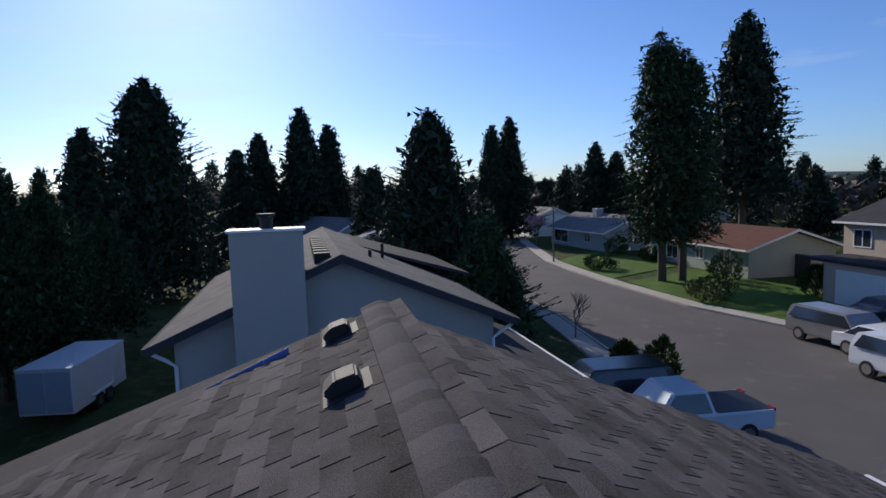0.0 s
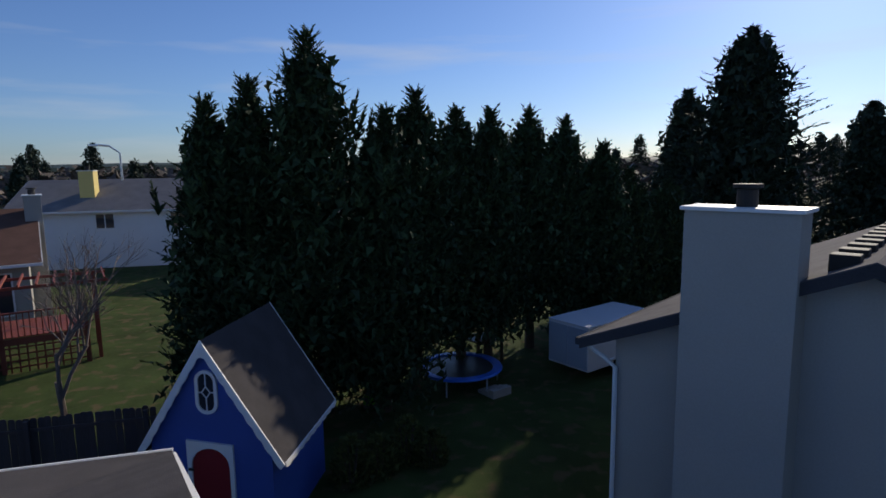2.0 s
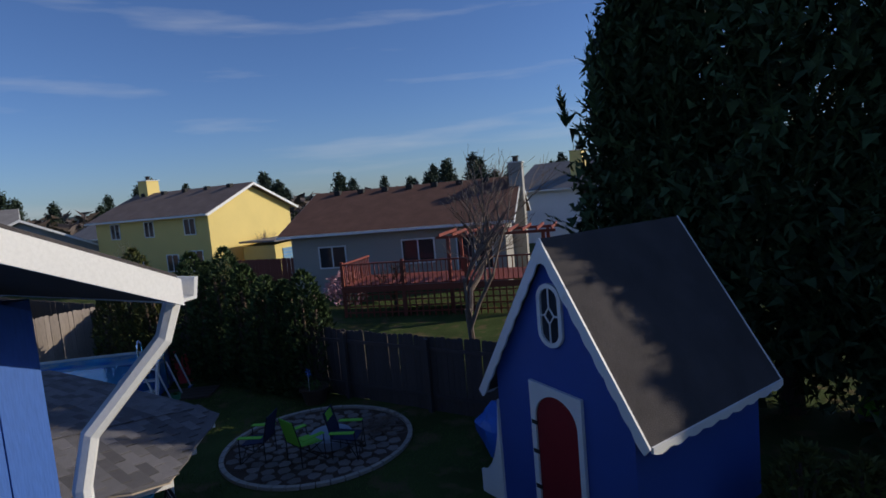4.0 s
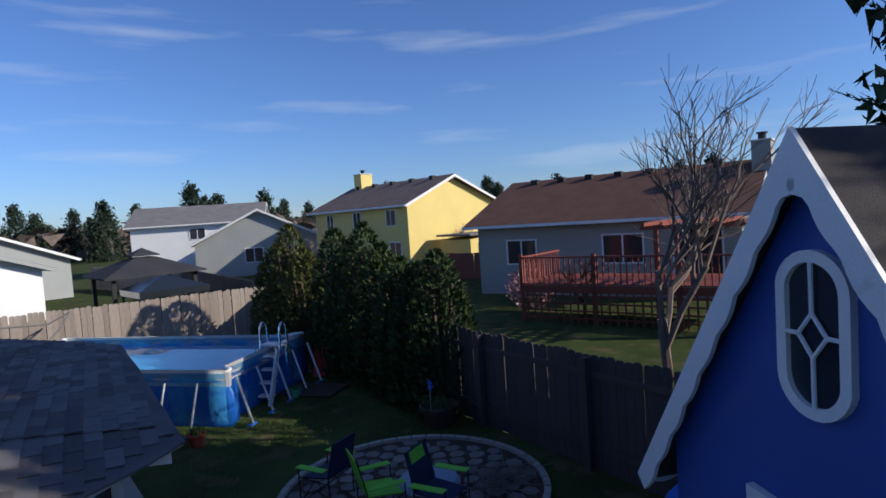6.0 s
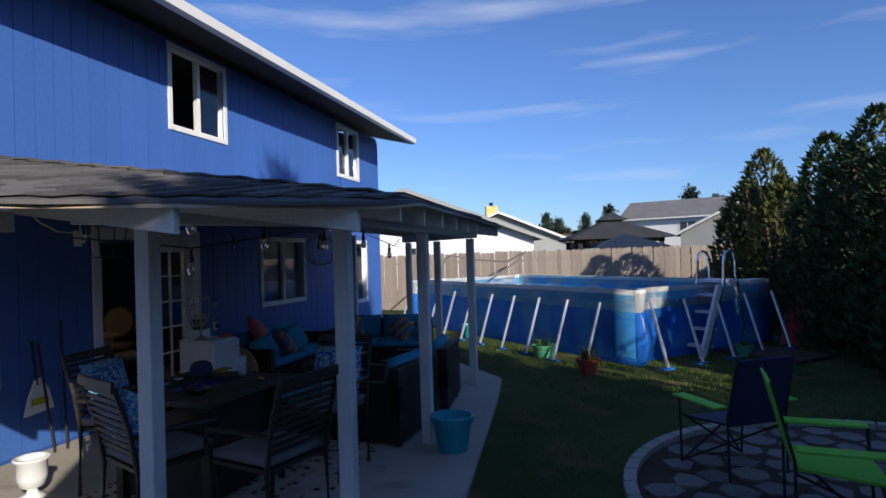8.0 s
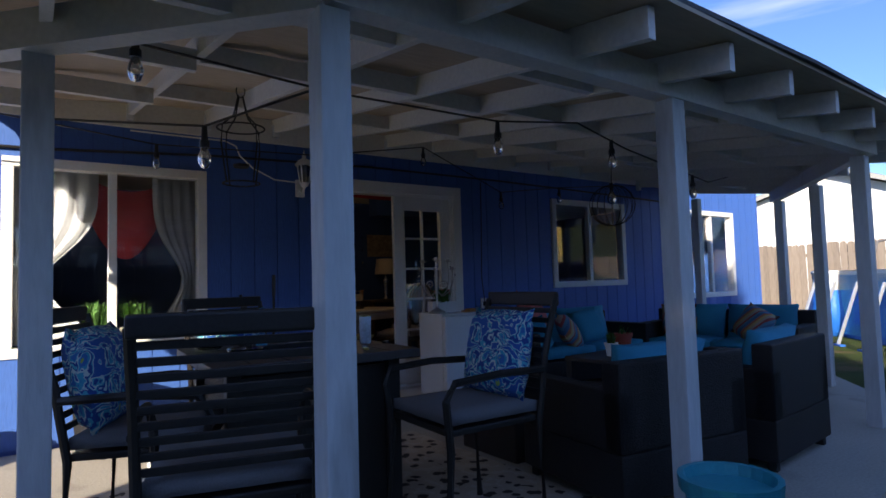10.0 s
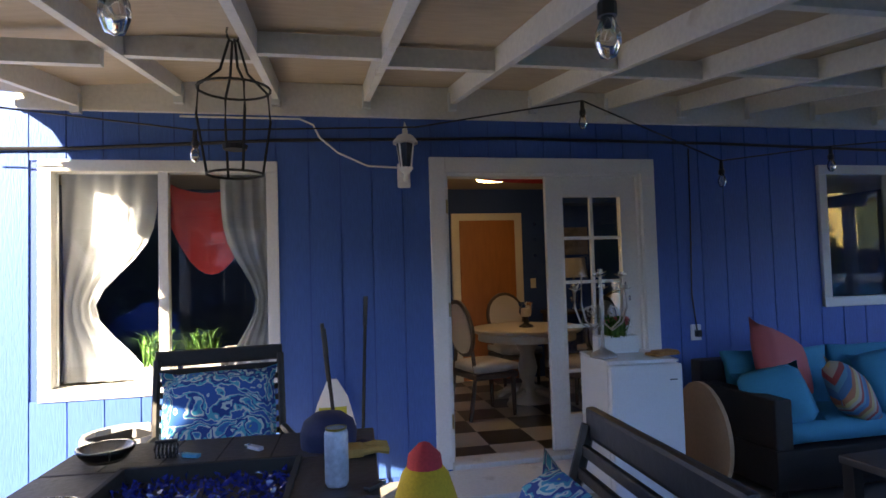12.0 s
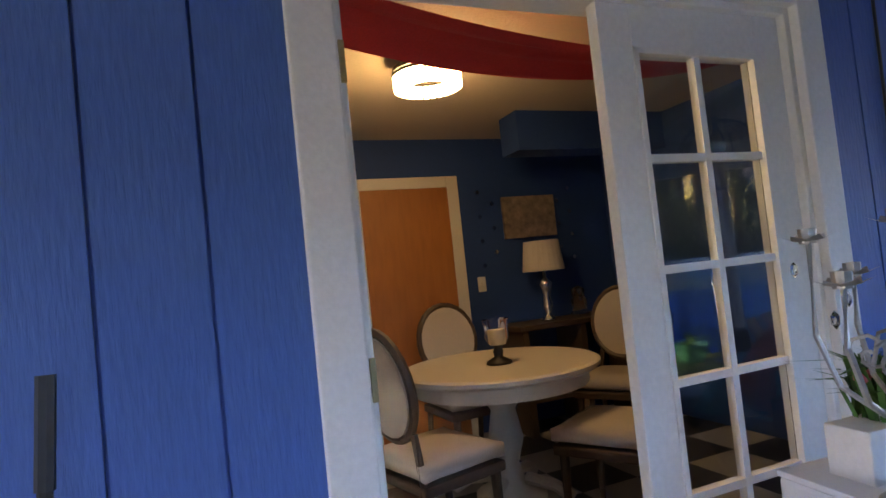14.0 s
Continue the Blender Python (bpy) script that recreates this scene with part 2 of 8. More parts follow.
def prism(bm, pts, axis, a, b):
    """A flat outline of 2D points, pushed along an axis from a to b. axis x: points are (y, z); y: (x, z); z: (x, y)."""
    def at(u, v, w):
        return {"x": (w, u, v), "y": (u, w, v), "z": (u, v, w)}[axis]
    lo = [bm.verts.new(at(u, v, a)) for u, v in pts]
    hi = [bm.verts.new(at(u, v, b)) for u, v in pts]
    bm.faces.new(lo[::-1])
    bm.faces.new(hi)
    for i in range(len(pts)):
        j = (i + 1) % len(pts)
        bm.faces.new((lo[i], lo[j], hi[j], hi[i]))
    bmesh.ops.recalc_face_normals(bm, faces=bm.faces[:])
    return bm


def lathe(bm, prof, n=20, c=(0, 0, 0)):
    """A turned shape from (radius, height) points."""
    rings = [[bm.verts.new((c[0] + r * math.cos(k * math.tau / n), c[1] + r * math.sin(k * math.tau / n), c[2] + z)) for k in range(n)] for r, z in prof]
    for a, b in zip(rings, rings[1:]):
        for k in range(n):
            bm.faces.new((a[k], a[(k + 1) % n], b[(k + 1) % n], b[k]))
    return bm


def cushion(bm, sx, sy, sz, m=None, n=6, plump=0.5):
    """A stuffed pad with full middle and thin rims."""
    vs = {}
    for s in (1, -1):
        for i in range(n + 1):
            for j in range(n + 1):
                u, v = 2 * i / n - 1, 2 * j / n - 1
                edge = max(abs(u), abs(v)) == 1
                h = (1 - plump) + plump * math.sqrt(max(0, (1 - u ** 4) * (1 - v ** 4)))
                z = 0 if (edge and plump > 0.7) else s * sz / 2 * h
                pull = 1 - 0.06 * (u * u + v * v) * (0 if edge and abs(u) == abs(v) else 1) * plump
                if edge and s == -1 and plump > 0.7:
                    vs[s, i, j] = vs[1, i, j]
                else:
                    vs[s, i, j] = bm.verts.new((m or Matrix()) @ Vector((u * sx / 2 * pull, v * sy / 2 * pull, z)))
    for s in (1, -1):
        for i in range(n):
            for j in range(n):
                q = [vs[s, i, j], vs[s, i + 1, j], vs[s, i + 1, j + 1], vs[s, i, j + 1]]
                bm.faces.new(q if s == 1 else q[::-1])
    if plump <= 0.7:
        rim = [(i, 0) for i in range(n)] + [(n, j) for j in range(n)] + [(i, n) for i in range(n, 0, -1)] + [(0, j) for j in range(n, 0, -1)]
        for a, b in zip(rim, rim[1:] + rim[:1]):
            bm.faces.new((vs[1, *a], vs[-1, *a], vs[-1, *b], vs[1, *b]))
    return bm


# ---- ground, road, far hills ----
g = bmesh.new()
bmesh.ops.create_grid(g, x_segments=60, y_segments=60, size=1500)
for v in g.verts:
    d = math.hypot(v.co.x, v.co.y)
    if d > 120:
        v.co.z = 2.0 * noise.noise(v.co * 0.004) - 1.0 + max(0, d - 700) * 0.012
ground = tagged(part("ground", g, GRASS), "patchy green lawn and open ground", "ground", kind="structure")
RD = Vector((-0.80, -0.60, 0))
RN = Vector((0.60, -0.80, 0))


def road_sheet():
    bm = bmesh.new()
    line = [(34.0, 64), (12.0, 41), (-15.0, 23.5), (-22.5, 18.0), (-29, 13.0), (-36, 7.6), (-42.1, 2.9), (-49.6, -2.3), (-57, -6.9), (-64, -10.8), (-85, -19), (-130, -34)]
    wide = [5, 5, 6.8, 7.4, 7.0, 5.6, 4.3, 4.1, 4.0, 4.0, 4.0, 4.0]
    top = []
    for i, (x, y) in enumerate(line):
        a, b = line[max(0, i - 1)], line[min(len(line) - 1, i + 1)]
        t = Vector((b[0] - a[0], b[1] - a[1], 0)).normalized()
        n = Vector((-t.y, t.x, 0)) * wide[i]
        top.append((Vector((x, y, 0.012)) + n, Vector((x, y, 0.012)) - n))
    vs = [[bm.verts.new(p) for p in pr] for pr in top]
    for a, b in zip(vs, vs[1:]):
        bm.faces.new((a[0], a[1], b[1], b[0]))
    bmesh.ops.recalc_face_normals(bm, faces=bm.faces[:])
    for f in bm.faces:
        if f.normal.z < 0:
            f.normal_flip()
    return bm, top


rb, rtop = road_sheet()
tagged(part("road", rb, ASPHALT), "weathered grey asphalt residential street", "road", kind="structure")
for side in (0, 1):
    kb = bmesh.new()
    prev = None
    pts = [p[side] for p in rtop]
    for i, p in enumerate(pts):
        t = (pts[min(i + 1, len(pts) - 1)] - pts[max(0, i - 1)]).normalized()
        n = Vector((-t.y, t.x, 0)) * (1 if side == 0 else -1)
        ring = [kb.verts.new(p + n * o + Vector((0, 0, h))) for o, h in ((0, 0), (0.02, 0.13), (0.17, 0.14), (0.18, 0.02), (0.2, 0.10), (1.3, 0.10), (1.32, -0.05))]
        if prev:
            for k in range(len(ring) - 1):
                kb.faces.new((prev[k], prev[k + 1], ring[k + 1], ring[k]))
        prev = ring
    bmesh.ops.recalc_face_normals(kb, faces=kb.faces[:])
    tagged(part("kerb_%d" % (side + 1), kb, CONCRETE), "pale concrete kerb and pavement along the street", "kerb", kind="structure")

# kept front lawns across the street, sunshine put into their brighter green
FRONTLAWN = material("sunlit_front_lawn", (0.085, 0.15, 0.03), 0.95, 0.4, 1.6, 40, 0.7, wear=((0.14, 0.14, 0.05), 0.6), spec=0.1, depth=0.03)
for pts in (((-53.6, 2.0), (-46.6, 6.9), (-40.2, 12.0), (-47.0, 16.5), (-52.6, 15.4), (-56.8, 11.0), (-62.0, 7.0)), ((-66.0, -6.0), (-55.4, 0.8), (-64.0, 5.6), (-73.6, -0.2), (-77.0, -3.6))):
    tagged(part("lawn", prism(bmesh.new(), pts, "z", -0.1, 0.07), FRONTLAWN), "mown front lawn across the street, sunlit brightness in its colour", "lawn", kind="structure")

# ---- the blue house ----
RIDGE_Y, RIDGE_Z, EAVE_Y, EAVE_Z, FRONT_Y = 3.55, 6.82, -0.80, 4.84, 8.2
WX0, WX1, WALLH = -7.62, 7.55, 4.80

holes = [(-3.33, -1.905, 0.745, 2.235), (-0.79, 0.79, 0.13, 2.20), (2.35, 3.81, 1.10, 2.245), (5.39, 6.74, 0.84, 2.245), (0.35, 1.56, 3.60, 4.74), (5.30, 6.42, 3.60, 4.74)]


def wall_with_holes(x0, x1, z0, z1, y0, y1):
    """The wall's core as blocks round its openings."""
    bm = bmesh.new()
    xs = sorted({x0, x1, *[h[0] for h in holes], *[h[1] for h in holes]})
    for a, b in zip(xs, xs[1:]):
        cuts = sorted((h[2], h[3]) for h in holes if h[0] < (a + b) / 2 < h[1])
        z = z0
        for c, d in cuts:
            box(bm, a, y0, z, b, y1, c)
            z = d
        box(bm, a, y0, z, b, y1, z1)
    return bm


back = tagged(part("wall_back", wall_with_holes(WX0, WX1, 0, WALLH, 0.0, 0.13), BLUEDEEP), "blue painted grooved wooden wall with window and door openings", "wall", kind="structure")
RA, RB, RC = (-9.62, 3.55), (-4.2, 7.2), (8.0, 7.0)
FA, FB, FC = (-12.0, 7.6), (-6.3, 11.44), (8.0, 11.24)


def wall_run(name, pts, z0, tops, label):
    """A wall 0.13 thick along plan points, with a height at each."""
    bm = bmesh.new()
    for (p, h), (q, k) in zip(zip(pts, tops), zip(pts[1:], tops[1:])):
        d = Vector((q[0] - p[0], q[1] - p[1], 0)).normalized()
        n = Vector((-d.y, d.x, 0)) * 0.065
        ring = []
        for s in (1, -1):
            ring.append([bm.verts.new(Vector((u[0], u[1], z)) + n * s) for u, z in ((p, z0), (q, z0), (q, k), (p, h))])
        bm.faces.new(ring[0])
        bm.faces.new(ring[1])
        for i in range(4):
            bm.faces.new((ring[0][i], ring[0][(i + 1) % 4], ring[1][(i + 1) % 4], ring[1][i]))
    bmesh.ops.recalc_face_normals(bm, faces=bm.faces[:])
    return tagged(part(name, bm, BLUE), label, "wall", kind="structure")


gable = wall_run("wall_gable", [(-7.8, -0.6), (-9.1, 3.6), (-11.2, 7.1)], 0, [WALLH - 0.1, RIDGE_Z - 0.48, WALLH - 0.15], "blue painted wooden gable wall with vertical grooves")
wall_run("wall_corner", [(-7.8, -0.6), (-7.0, -0.06)], 0, [WALLH, WALLH], "blue painted wall at the house corner")
wall_run("wall_front", [(-11.3, 7.1), (-5.6, 10.4), (7.49, 10.4)], 0, [WALLH, WALLH, WALLH], "blue painted wall on the street side")
wall_run("wall_right", [(7.49, 0.13), (7.49, 6.83), (7.49, 10.4)], 0, [WALLH, RIDGE_Z - 0.13, WALLH], "blue painted end wall")
tagged(part("floor_upper", bx(-7.0, 0.15, 2.62, 7.3, 7.0, 2.80), WHITE), "upper floor slab", "floor", kind="structure")

# roof in two slabs, with skewed left rake
HOUSE_ROOF = 0
roof = thing("roof", "dark grey asphalt shingle gable roof with white barge boards", "roof", kind="structure")


LX = lambda y: -8.2 - 0.302 * (y + 1.15)


def roof_slab(lo_, hi_, t=0.14):
    """A bent slope between an eave line and the ridge line."""
    bm = bmesh.new()
    rows_ = [[bm.verts.new((x, y, z - d)) for x, y in line] for line, z in ((lo_, EAVE_Z), (hi_, RIDGE_Z)) for d in (0, t)]
    n = len(lo_)
    for i in range(n - 1):
        bm.faces.new((rows_[0][i], rows_[0][i + 1], rows_[2][i + 1], rows_[2][i]))
        bm.faces.new((rows_[1][i], rows_[1][i + 1], rows_[3][i + 1], rows_[3][i]))
        bm.faces.new((rows_[0][i], rows_[0][i + 1], rows_[1][i + 1], rows_[1][i]))
    for i in (0, n - 1):
        bm.faces.new((rows_[0][i], rows_[2][i], rows_[3][i], rows_[1][i]))
    bmesh.ops.recalc_face_normals(bm, faces=bm.faces[:])
    return bm


BA, BB, BC = (-8.2, -1.15), (-3.58, EAVE_Y), (8.0, EAVE_Y)
part("slope", roof_slab((BA, BB, BC), (RA, RB, RC)), SHINGLEROOF, roof)
part("slope", roof_slab((FA, FB, FC), (RA, RB, RC)), SHINGLEROOF, roof)
for p, q in ((BA, RA), (FA, RA), (BC, RC), (FC, RC)):
    bm = bmesh.new()
    off = -0.035 if p[0] < 0 else 0.0
    for (x, y), z in ((p, EAVE_Z), (q, RIDGE_Z)):
        for dx in (off, off + 0.035):
            for dz in (-0.022, -0.155):
                bm.verts.new((x + dx, y, z + dz))
    bmesh.ops.convex_hull(bm, input=bm.verts[:])
    part("barge_board", bm, WHITE, roof, "white painted barge board")
gutter = bmesh.new()
prof = [(EAVE_Y - 0.12, EAVE_Z - 0.03), (EAVE_Y - 0.10, EAVE_Z - 0.14), (EAVE_Y, EAVE_Z - 0.15), (EAVE_Y, EAVE_Z - 0.03), (EAVE_Y - 0.01, EAVE_Z - 0.03), (EAVE_Y - 0.02, EAVE_Z - 0.13), (EAVE_Y - 0.085, EAVE_Z - 0.125), (EAVE_Y - 0.10, EAVE_Z - 0.03)]
prism(gutter, prof, "x", -3.58, 8.02)
prism(gutter, prof, "x", -8.18, -3.58)
for v in gutter.verts:
    if v.co.x < -8:
        v.co.y -= 0.35
part("gutter", gutter, WHITE, roof, "white metal gutter along the eave")
fg = bmesh.new()
for p, q in ((FA, FB), (FB, FC)):
    d = Vector((q[0] - p[0], q[1] - p[1], 0))
    box(fg, 0, 0, EAVE_Z - 0.15, d.length, 0.12, EAVE_Z - 0.01, m=Matrix.Translation((p[0], p[1], 0)) @ pose(0, 0, 0, 0, 0, math.degrees(math.atan2(d.y, d.x))))
part("gutter", fg, WHITE, roof)
ds = bmesh.new()
tube(ds, [(-8.02, -1.20, 4.68), (-8.0, -1.14, 4.50), (-7.88, -0.78, 4.10), (-7.86, -0.72, 3.85), (-7.86, -0.72, 0.2), (-7.86, -0.9, 0.08)], 0.045, 8)
part("downspout", ds, WHITE, roof, "white downspout at the corner")


def shingle(w, l):
    bm = bmesh.new()
    box(bm, -w / 2 + 0.007, 0, 0, w / 2 - 0.007, l, 0.016)
    for v in bm.verts:
        if v.co.y > l / 2 and v.co.z > 0.004:
            v.co.z = 0.003
    me = bpy.data.meshes.new("shingle")
    bm.to_mesh(me)
    bm.free()
    me.materials.append(SHINGLE)
    return me


SH = shingle(0.33, 0.30)


def lay_shingles(parent, origin, across, up, rows, cols, keep, limit, mesh_label="shingles"):
    """Courses of tabs on a slope: the first ones as parts, the rest as one joined mesh."""
    nrm = across.cross(up).normalized()
    if nrm.z < 0:
        nrm = -nrm
    basis = Matrix((across, up, nrm)).transposed().to_4x4()
    count, verts, faces = 0, [], []
    base = [v.co.copy() for v in SH.vertices]
    polys = [tuple(p.vertices) for p in SH.polygons]
    rnd = random.Random(5)
    for r in range(rows):
        for c in range(cols):
            p = origin + across * ((c + (0.5 if r % 2 else 0)) * 0.33 + rnd.uniform(-0.004, 0.004)) + up * (r * 0.145) + nrm * (0.004 + 0.002 * rnd.random())
            near = keep(p)
            if near is None:
                continue
            m = Matrix.Translation(p) @ basis @ pose(0, 0, 0, -1.8 - rnd.random() * 0.8, 0, rnd.uniform(-0.4, 0.4))
            if near and count < limit:
                ob = new("shingle", SH)
                ob.parent = parent
                ob.matrix_basis = m
                count += 1
            else:
                k = len(verts)
                verts += [m @ v for v in base]
                faces += [tuple(i + k for i in f) for f in polys]
    if verts:
        raw(mesh_label, verts, faces, SHINGLE, parent)["kind"] = "stuff"


# ridge cap shingles and vents
def cap_mesh():
    bm = bmesh.new()
    n = 8
    s = math.atan((RIDGE_Z - EAVE_Z) / (RIDGE_Y - EAVE_Y))
    for x, dz in ((0, 0.016), (0.22, 0.004)):
        for k in range(n + 1):
            u = (k / n * 2 - 1) * 0.17
            z = 0.035 - 0.42 * max(0, abs(u) - 0.03) + dz
            bm.verts.new((x, u, z))
    vs = bm.verts[:]
    for k in range(n):
        bm.faces.new((vs[k], vs[k + 1], vs[n + 1 + k + 1], vs[n + 1 + k]))
    e = bmesh.ops.extrude_face_region(bm, geom=bm.faces[:])
    bmesh.ops.translate(bm, verts=[v for v in e["geom"] if isinstance(v, bmesh.types.BMVert)], vec=(0, 0, -0.012))
    bmesh.ops.recalc_face_normals(bm, faces=bm.faces[:])
    me = bpy.data.meshes.new("ridge_cap")
    bm.to_mesh(me)
    bm.free()
    me.materials.append(SHINGLE)
    return me


CAP = cap_mesh()
RDIR = (Vector((*RB, 0)) - Vector((*RA, 0)))
RANG = math.degrees(math.atan2(RDIR.y, RDIR.x))
k = 0
while k * 0.145 < RDIR.length:
    ob = new("ridge_cap", CAP)
    ob.parent = roof
    c = Vector((*RA, RIDGE_Z)) + RDIR.normalized() * (k * 0.145 - 0.02)
    ob.matrix_basis = pose(c.x, c.y, c.z + 0.003 * (k % 2), 0, 0, RANG)
    k += 1


def roof_vent(m, mat=BLACKM, label="weathered black metal roof vent"):
    t = thing("roof_vent", label, "roof vent", m, "roof vents")
    bm = bmesh.new()
    box(bm, -0.15, -0.17, 0.0, 0.15, 0.17, 0.008)
    part("flashing", bm, mat, t)
    bm = bmesh.new()
    prism(bm, [(-0.10, 0.008), (0.11, 0.008), (0.13, 0.06), (0.04, 0.10), (-0.09, 0.085)], "y", -0.11, 0.11)
    bmesh.ops.bevel(bm, geom=bm.edges[:], offset=0.012, segments=2, affect="EDGES")
    part("hood", bm, mat, t)
    return t


def on_slope(p, q, r_, u, v):
    """Point and frame on the plane of three points, u along p to q and v up to r."""
    p, q, r_ = Vector(p), Vector(q), Vector(r_)
    across = (q - p).normalized()
    nrm = across.cross(r_ - p).normalized()
    if nrm.z < 0:
        nrm = -nrm
    up = nrm.cross(across)
    return p + across * u + up * v, across, up, nrm


R3, B3 = (*RA, RIDGE_Z), (*BA, EAVE_Z)
P3 = (*RB, RIDGE_Z)
F3 = (*FA, EAVE_Z)
for u in (0.33, 1.62):
    c, ac, up, nr = on_slope(R3, P3, B3, u, 0)
    dn = -up if up.z > 0 else up
    m = Matrix((dn, nr.cross(dn), nr)).transposed().to_4x4()
    roof_vent(Matrix.Translation(c + dn * 0.38 + nr * 0.014) @ m)
# shingle courses on both slopes near the ridge end
c, ac, up, nr = on_slope(F3, (*FB, EAVE_Z), R3, 0, 0)
lay_shingles(roof, c + ac * 6.75, -ac, -up, 34, 21, lambda p: None if p.x < -12.1 + (7.6 - p.y) * 0.588 else True, 300)
ac = Vector((1, 0, 0))
e0 = Vector((*BA, EAVE_Z))
upb = (Vector((*RA, RIDGE_Z)) - e0)
c, ac, up, nr = on_slope(R3, P3, B3, 0, 0)
if up.z > 0:
    up = up
dn_len = 4.9
lay_shingles(roof, c - up * dn_len, ac, up, 34, 20, lambda p: None if p.x < LX(p.y) + 0.15 or p.y < EAVE_Y + 0.1 else True, 300)


# ---- windows and the French door ----
def slider(name, x0, x1, z0, z1, label, trim=0.07, open_pane=False, y=0.0):
    t = thing(name, label, "window", kind="structure")
    for a, b, c, d in ((x0 - 0.005, z0 - 0.005, x1 + 0.005, z0 + trim), (x0 - 0.005, z1 - trim, x1 + 0.005, z1 + 0.005), (x0 - 0.005, z0 + trim, x0 + trim, z1 - trim), (x1 - trim, z0 + trim, x1 + 0.005, z1 - trim)):
        part("window_frame", bx(a, y - 0.03, b, c, y + 0.09, d, bevel=0.006), WHITE, t)
    xm = (x0 + x1) / 2
    part("mullion", bx(xm - 0.03, y - 0.012, z0 + trim, xm + 0.03, y + 0.06, z1 - trim, bevel=0.004), WHITE, t)
    for a, b, o in ((x0 + trim, xm - 0.03, 0.045), (xm + 0.03, x1 - trim, 0.02)):
        if open_pane and o > 0.03:
            continue
        p = part("pane", bx(a, y + o, z0 + trim, b, y + o + 0.006, z1 - trim), GLASS, t)
        p.visible_shadow = False
    return t


slider("window_1", *holes[0], "white-framed sliding window with curtains and a planter behind")
slider("window_2", *holes[2], "white-framed sliding window under the patio roof")
slider("window_3", *holes[3], "white-framed window near the house corner")
slider("window_4", *holes[4], "white-framed upstairs sliding window, one side open", open_pane=True)
slider("window_5", *holes[5], "white-framed upstairs sliding window")

door = thing("door_1", "white double French patio door, one leaf open inwards", "door", kind="structure")
for a, b, c, d in ((-0.87, 0.10, -0.76, 2.28), (0.76, 0.10, 0.87, 2.28), (-0.76, 2.17, 0.76, 2.28)):
    part("casing", bx(a, -0.035, b, c, 0.0, d, bevel=0.006), WHITE, door, "chipped white door casing")
for a, b, c, d in ((-0.79, 0.13, -0.74, 2.20), (0.74, 0.13, 0.79, 2.20), (-0.74, 2.15, 0.74, 2.20)):
    part("jamb", bx(a, 0.0, b, c, 0.13, d, bevel=0.004), WHITE, door)
part("threshold", bx(-0.76, -0.06, 0.08, 0.76, 0.13, 0.135, bevel=0.008), POSTW, door)


def french_leaf(hinge_left):
    """A leaf 0.73 wide with two by five panes, hinge on x = 0."""
    W, H = 0.73, 2.01
    root = bmesh.new()
    for a, b, c, d in ((0, 0, 0.115, H), (W - 0.115, 0, W, H), (0.115, 0, W - 0.115, 0.24), (0.115, H - 0.13, W - 0.115, H)):
        box(root, a, -0.022, b, c, 0.022, d, bevel=0.003)
    leaf = part("leaf", root, WHITE, door)
    bars = bmesh.new()
    gh = (H - 0.13 - 0.24) / 5
    box(bars, W / 2 - 0.012, -0.016, 0.24, W / 2 + 0.012, 0.016, H - 0.13)
    for k in range(1, 5):
        box(bars, 0.115, -0.0155, 0.24 + k * gh - 0.012, W - 0.115, 0.0155, 0.24 + k * gh + 0.012)
    for a, b, c, d in ((0.115, 0.24, 0.133, H - 0.13), (W - 0.133, 0.24, W - 0.115, H - 0.13), (0.115, 0.24, W - 0.115, 0.258), (0.115, H - 0.148, W - 0.115, H - 0.13)):
        box(bars, a, -0.027, b, c, 0.027, d)
    part("glazing_bars", bars, WHITE, leaf)
    for i in range(2):
        for k in range(5):
            xa = 0.133 if i == 0 else W / 2 + 0.012
            xb = W / 2 - 0.012 if i == 0 else W - 0.133
            p = part("pane", bx(xa, -0.003, 0.252 + k * gh, xb, 0.003, 0.24 + (k + 1) * gh - 0.012), GLASS, leaf)
            p.visible_shadow = False
    return leaf


lf = french_leaf(False)
lf.matrix_basis = pose(0.74, 0.05, 0.14, 0, 0, 180)
lo_ = french_leaf(True)
lo_.matrix_basis = pose(-0.735, 0.10, 0.14, 0, 0, 86)
for hz in (0.42, 1.20, 1.93):
    part("hinge", bx(-0.752, -0.006, hz - 0.05, -0.738, 0.03, hz + 0.05, bevel=0.002), material("brass", (0.45, 0.36, 0.2), 0.35, 0.2, metal=0.8), door, "worn brass hinge")
for s in (-1,):
    hb = bmesh.new()
    cyl(hb, (-0.68, 0.78, 1.08), (-0.60, 0.78, 1.08), 0.03, n=14)
    cyl(hb, (-0.60, 0.78, 1.08), (-0.585, 0.78, 1.08), 0.012, n=8)
    cyl(hb, (-0.61, 0.77, 1.08), (-0.61, 0.66, 1.08), 0.011, n=8)
    part("door_handle", hb, CHROME, door, "satin chrome lever")

# ---- patio roof ----
patio = thing("patio_cover", "white timber patio cover with shingled roof on posts", "patio cover", kind="structure")
PZ_W = 2.82


def yend(x):
    """The free edge of the patio roof, cut off at both front corners."""
    if x < -3.05:
        return -2.75 - (x + 4.45) * (1.50 / 1.40)
    if x < 2.45:
        return -4.25 + (x + 3.05) * 0.05
    return -3.95 + (x - 2.45) * 0.88


def pz(x, y):
    """Height of the patio roof: falls from the wall to the front, and to the cut corners."""
    return PZ_W - 0.60 * min(-y / 4.2, 1) - max(0, -2.6 - x) * 0.16 - max(0, x - 2.6) * 0.09


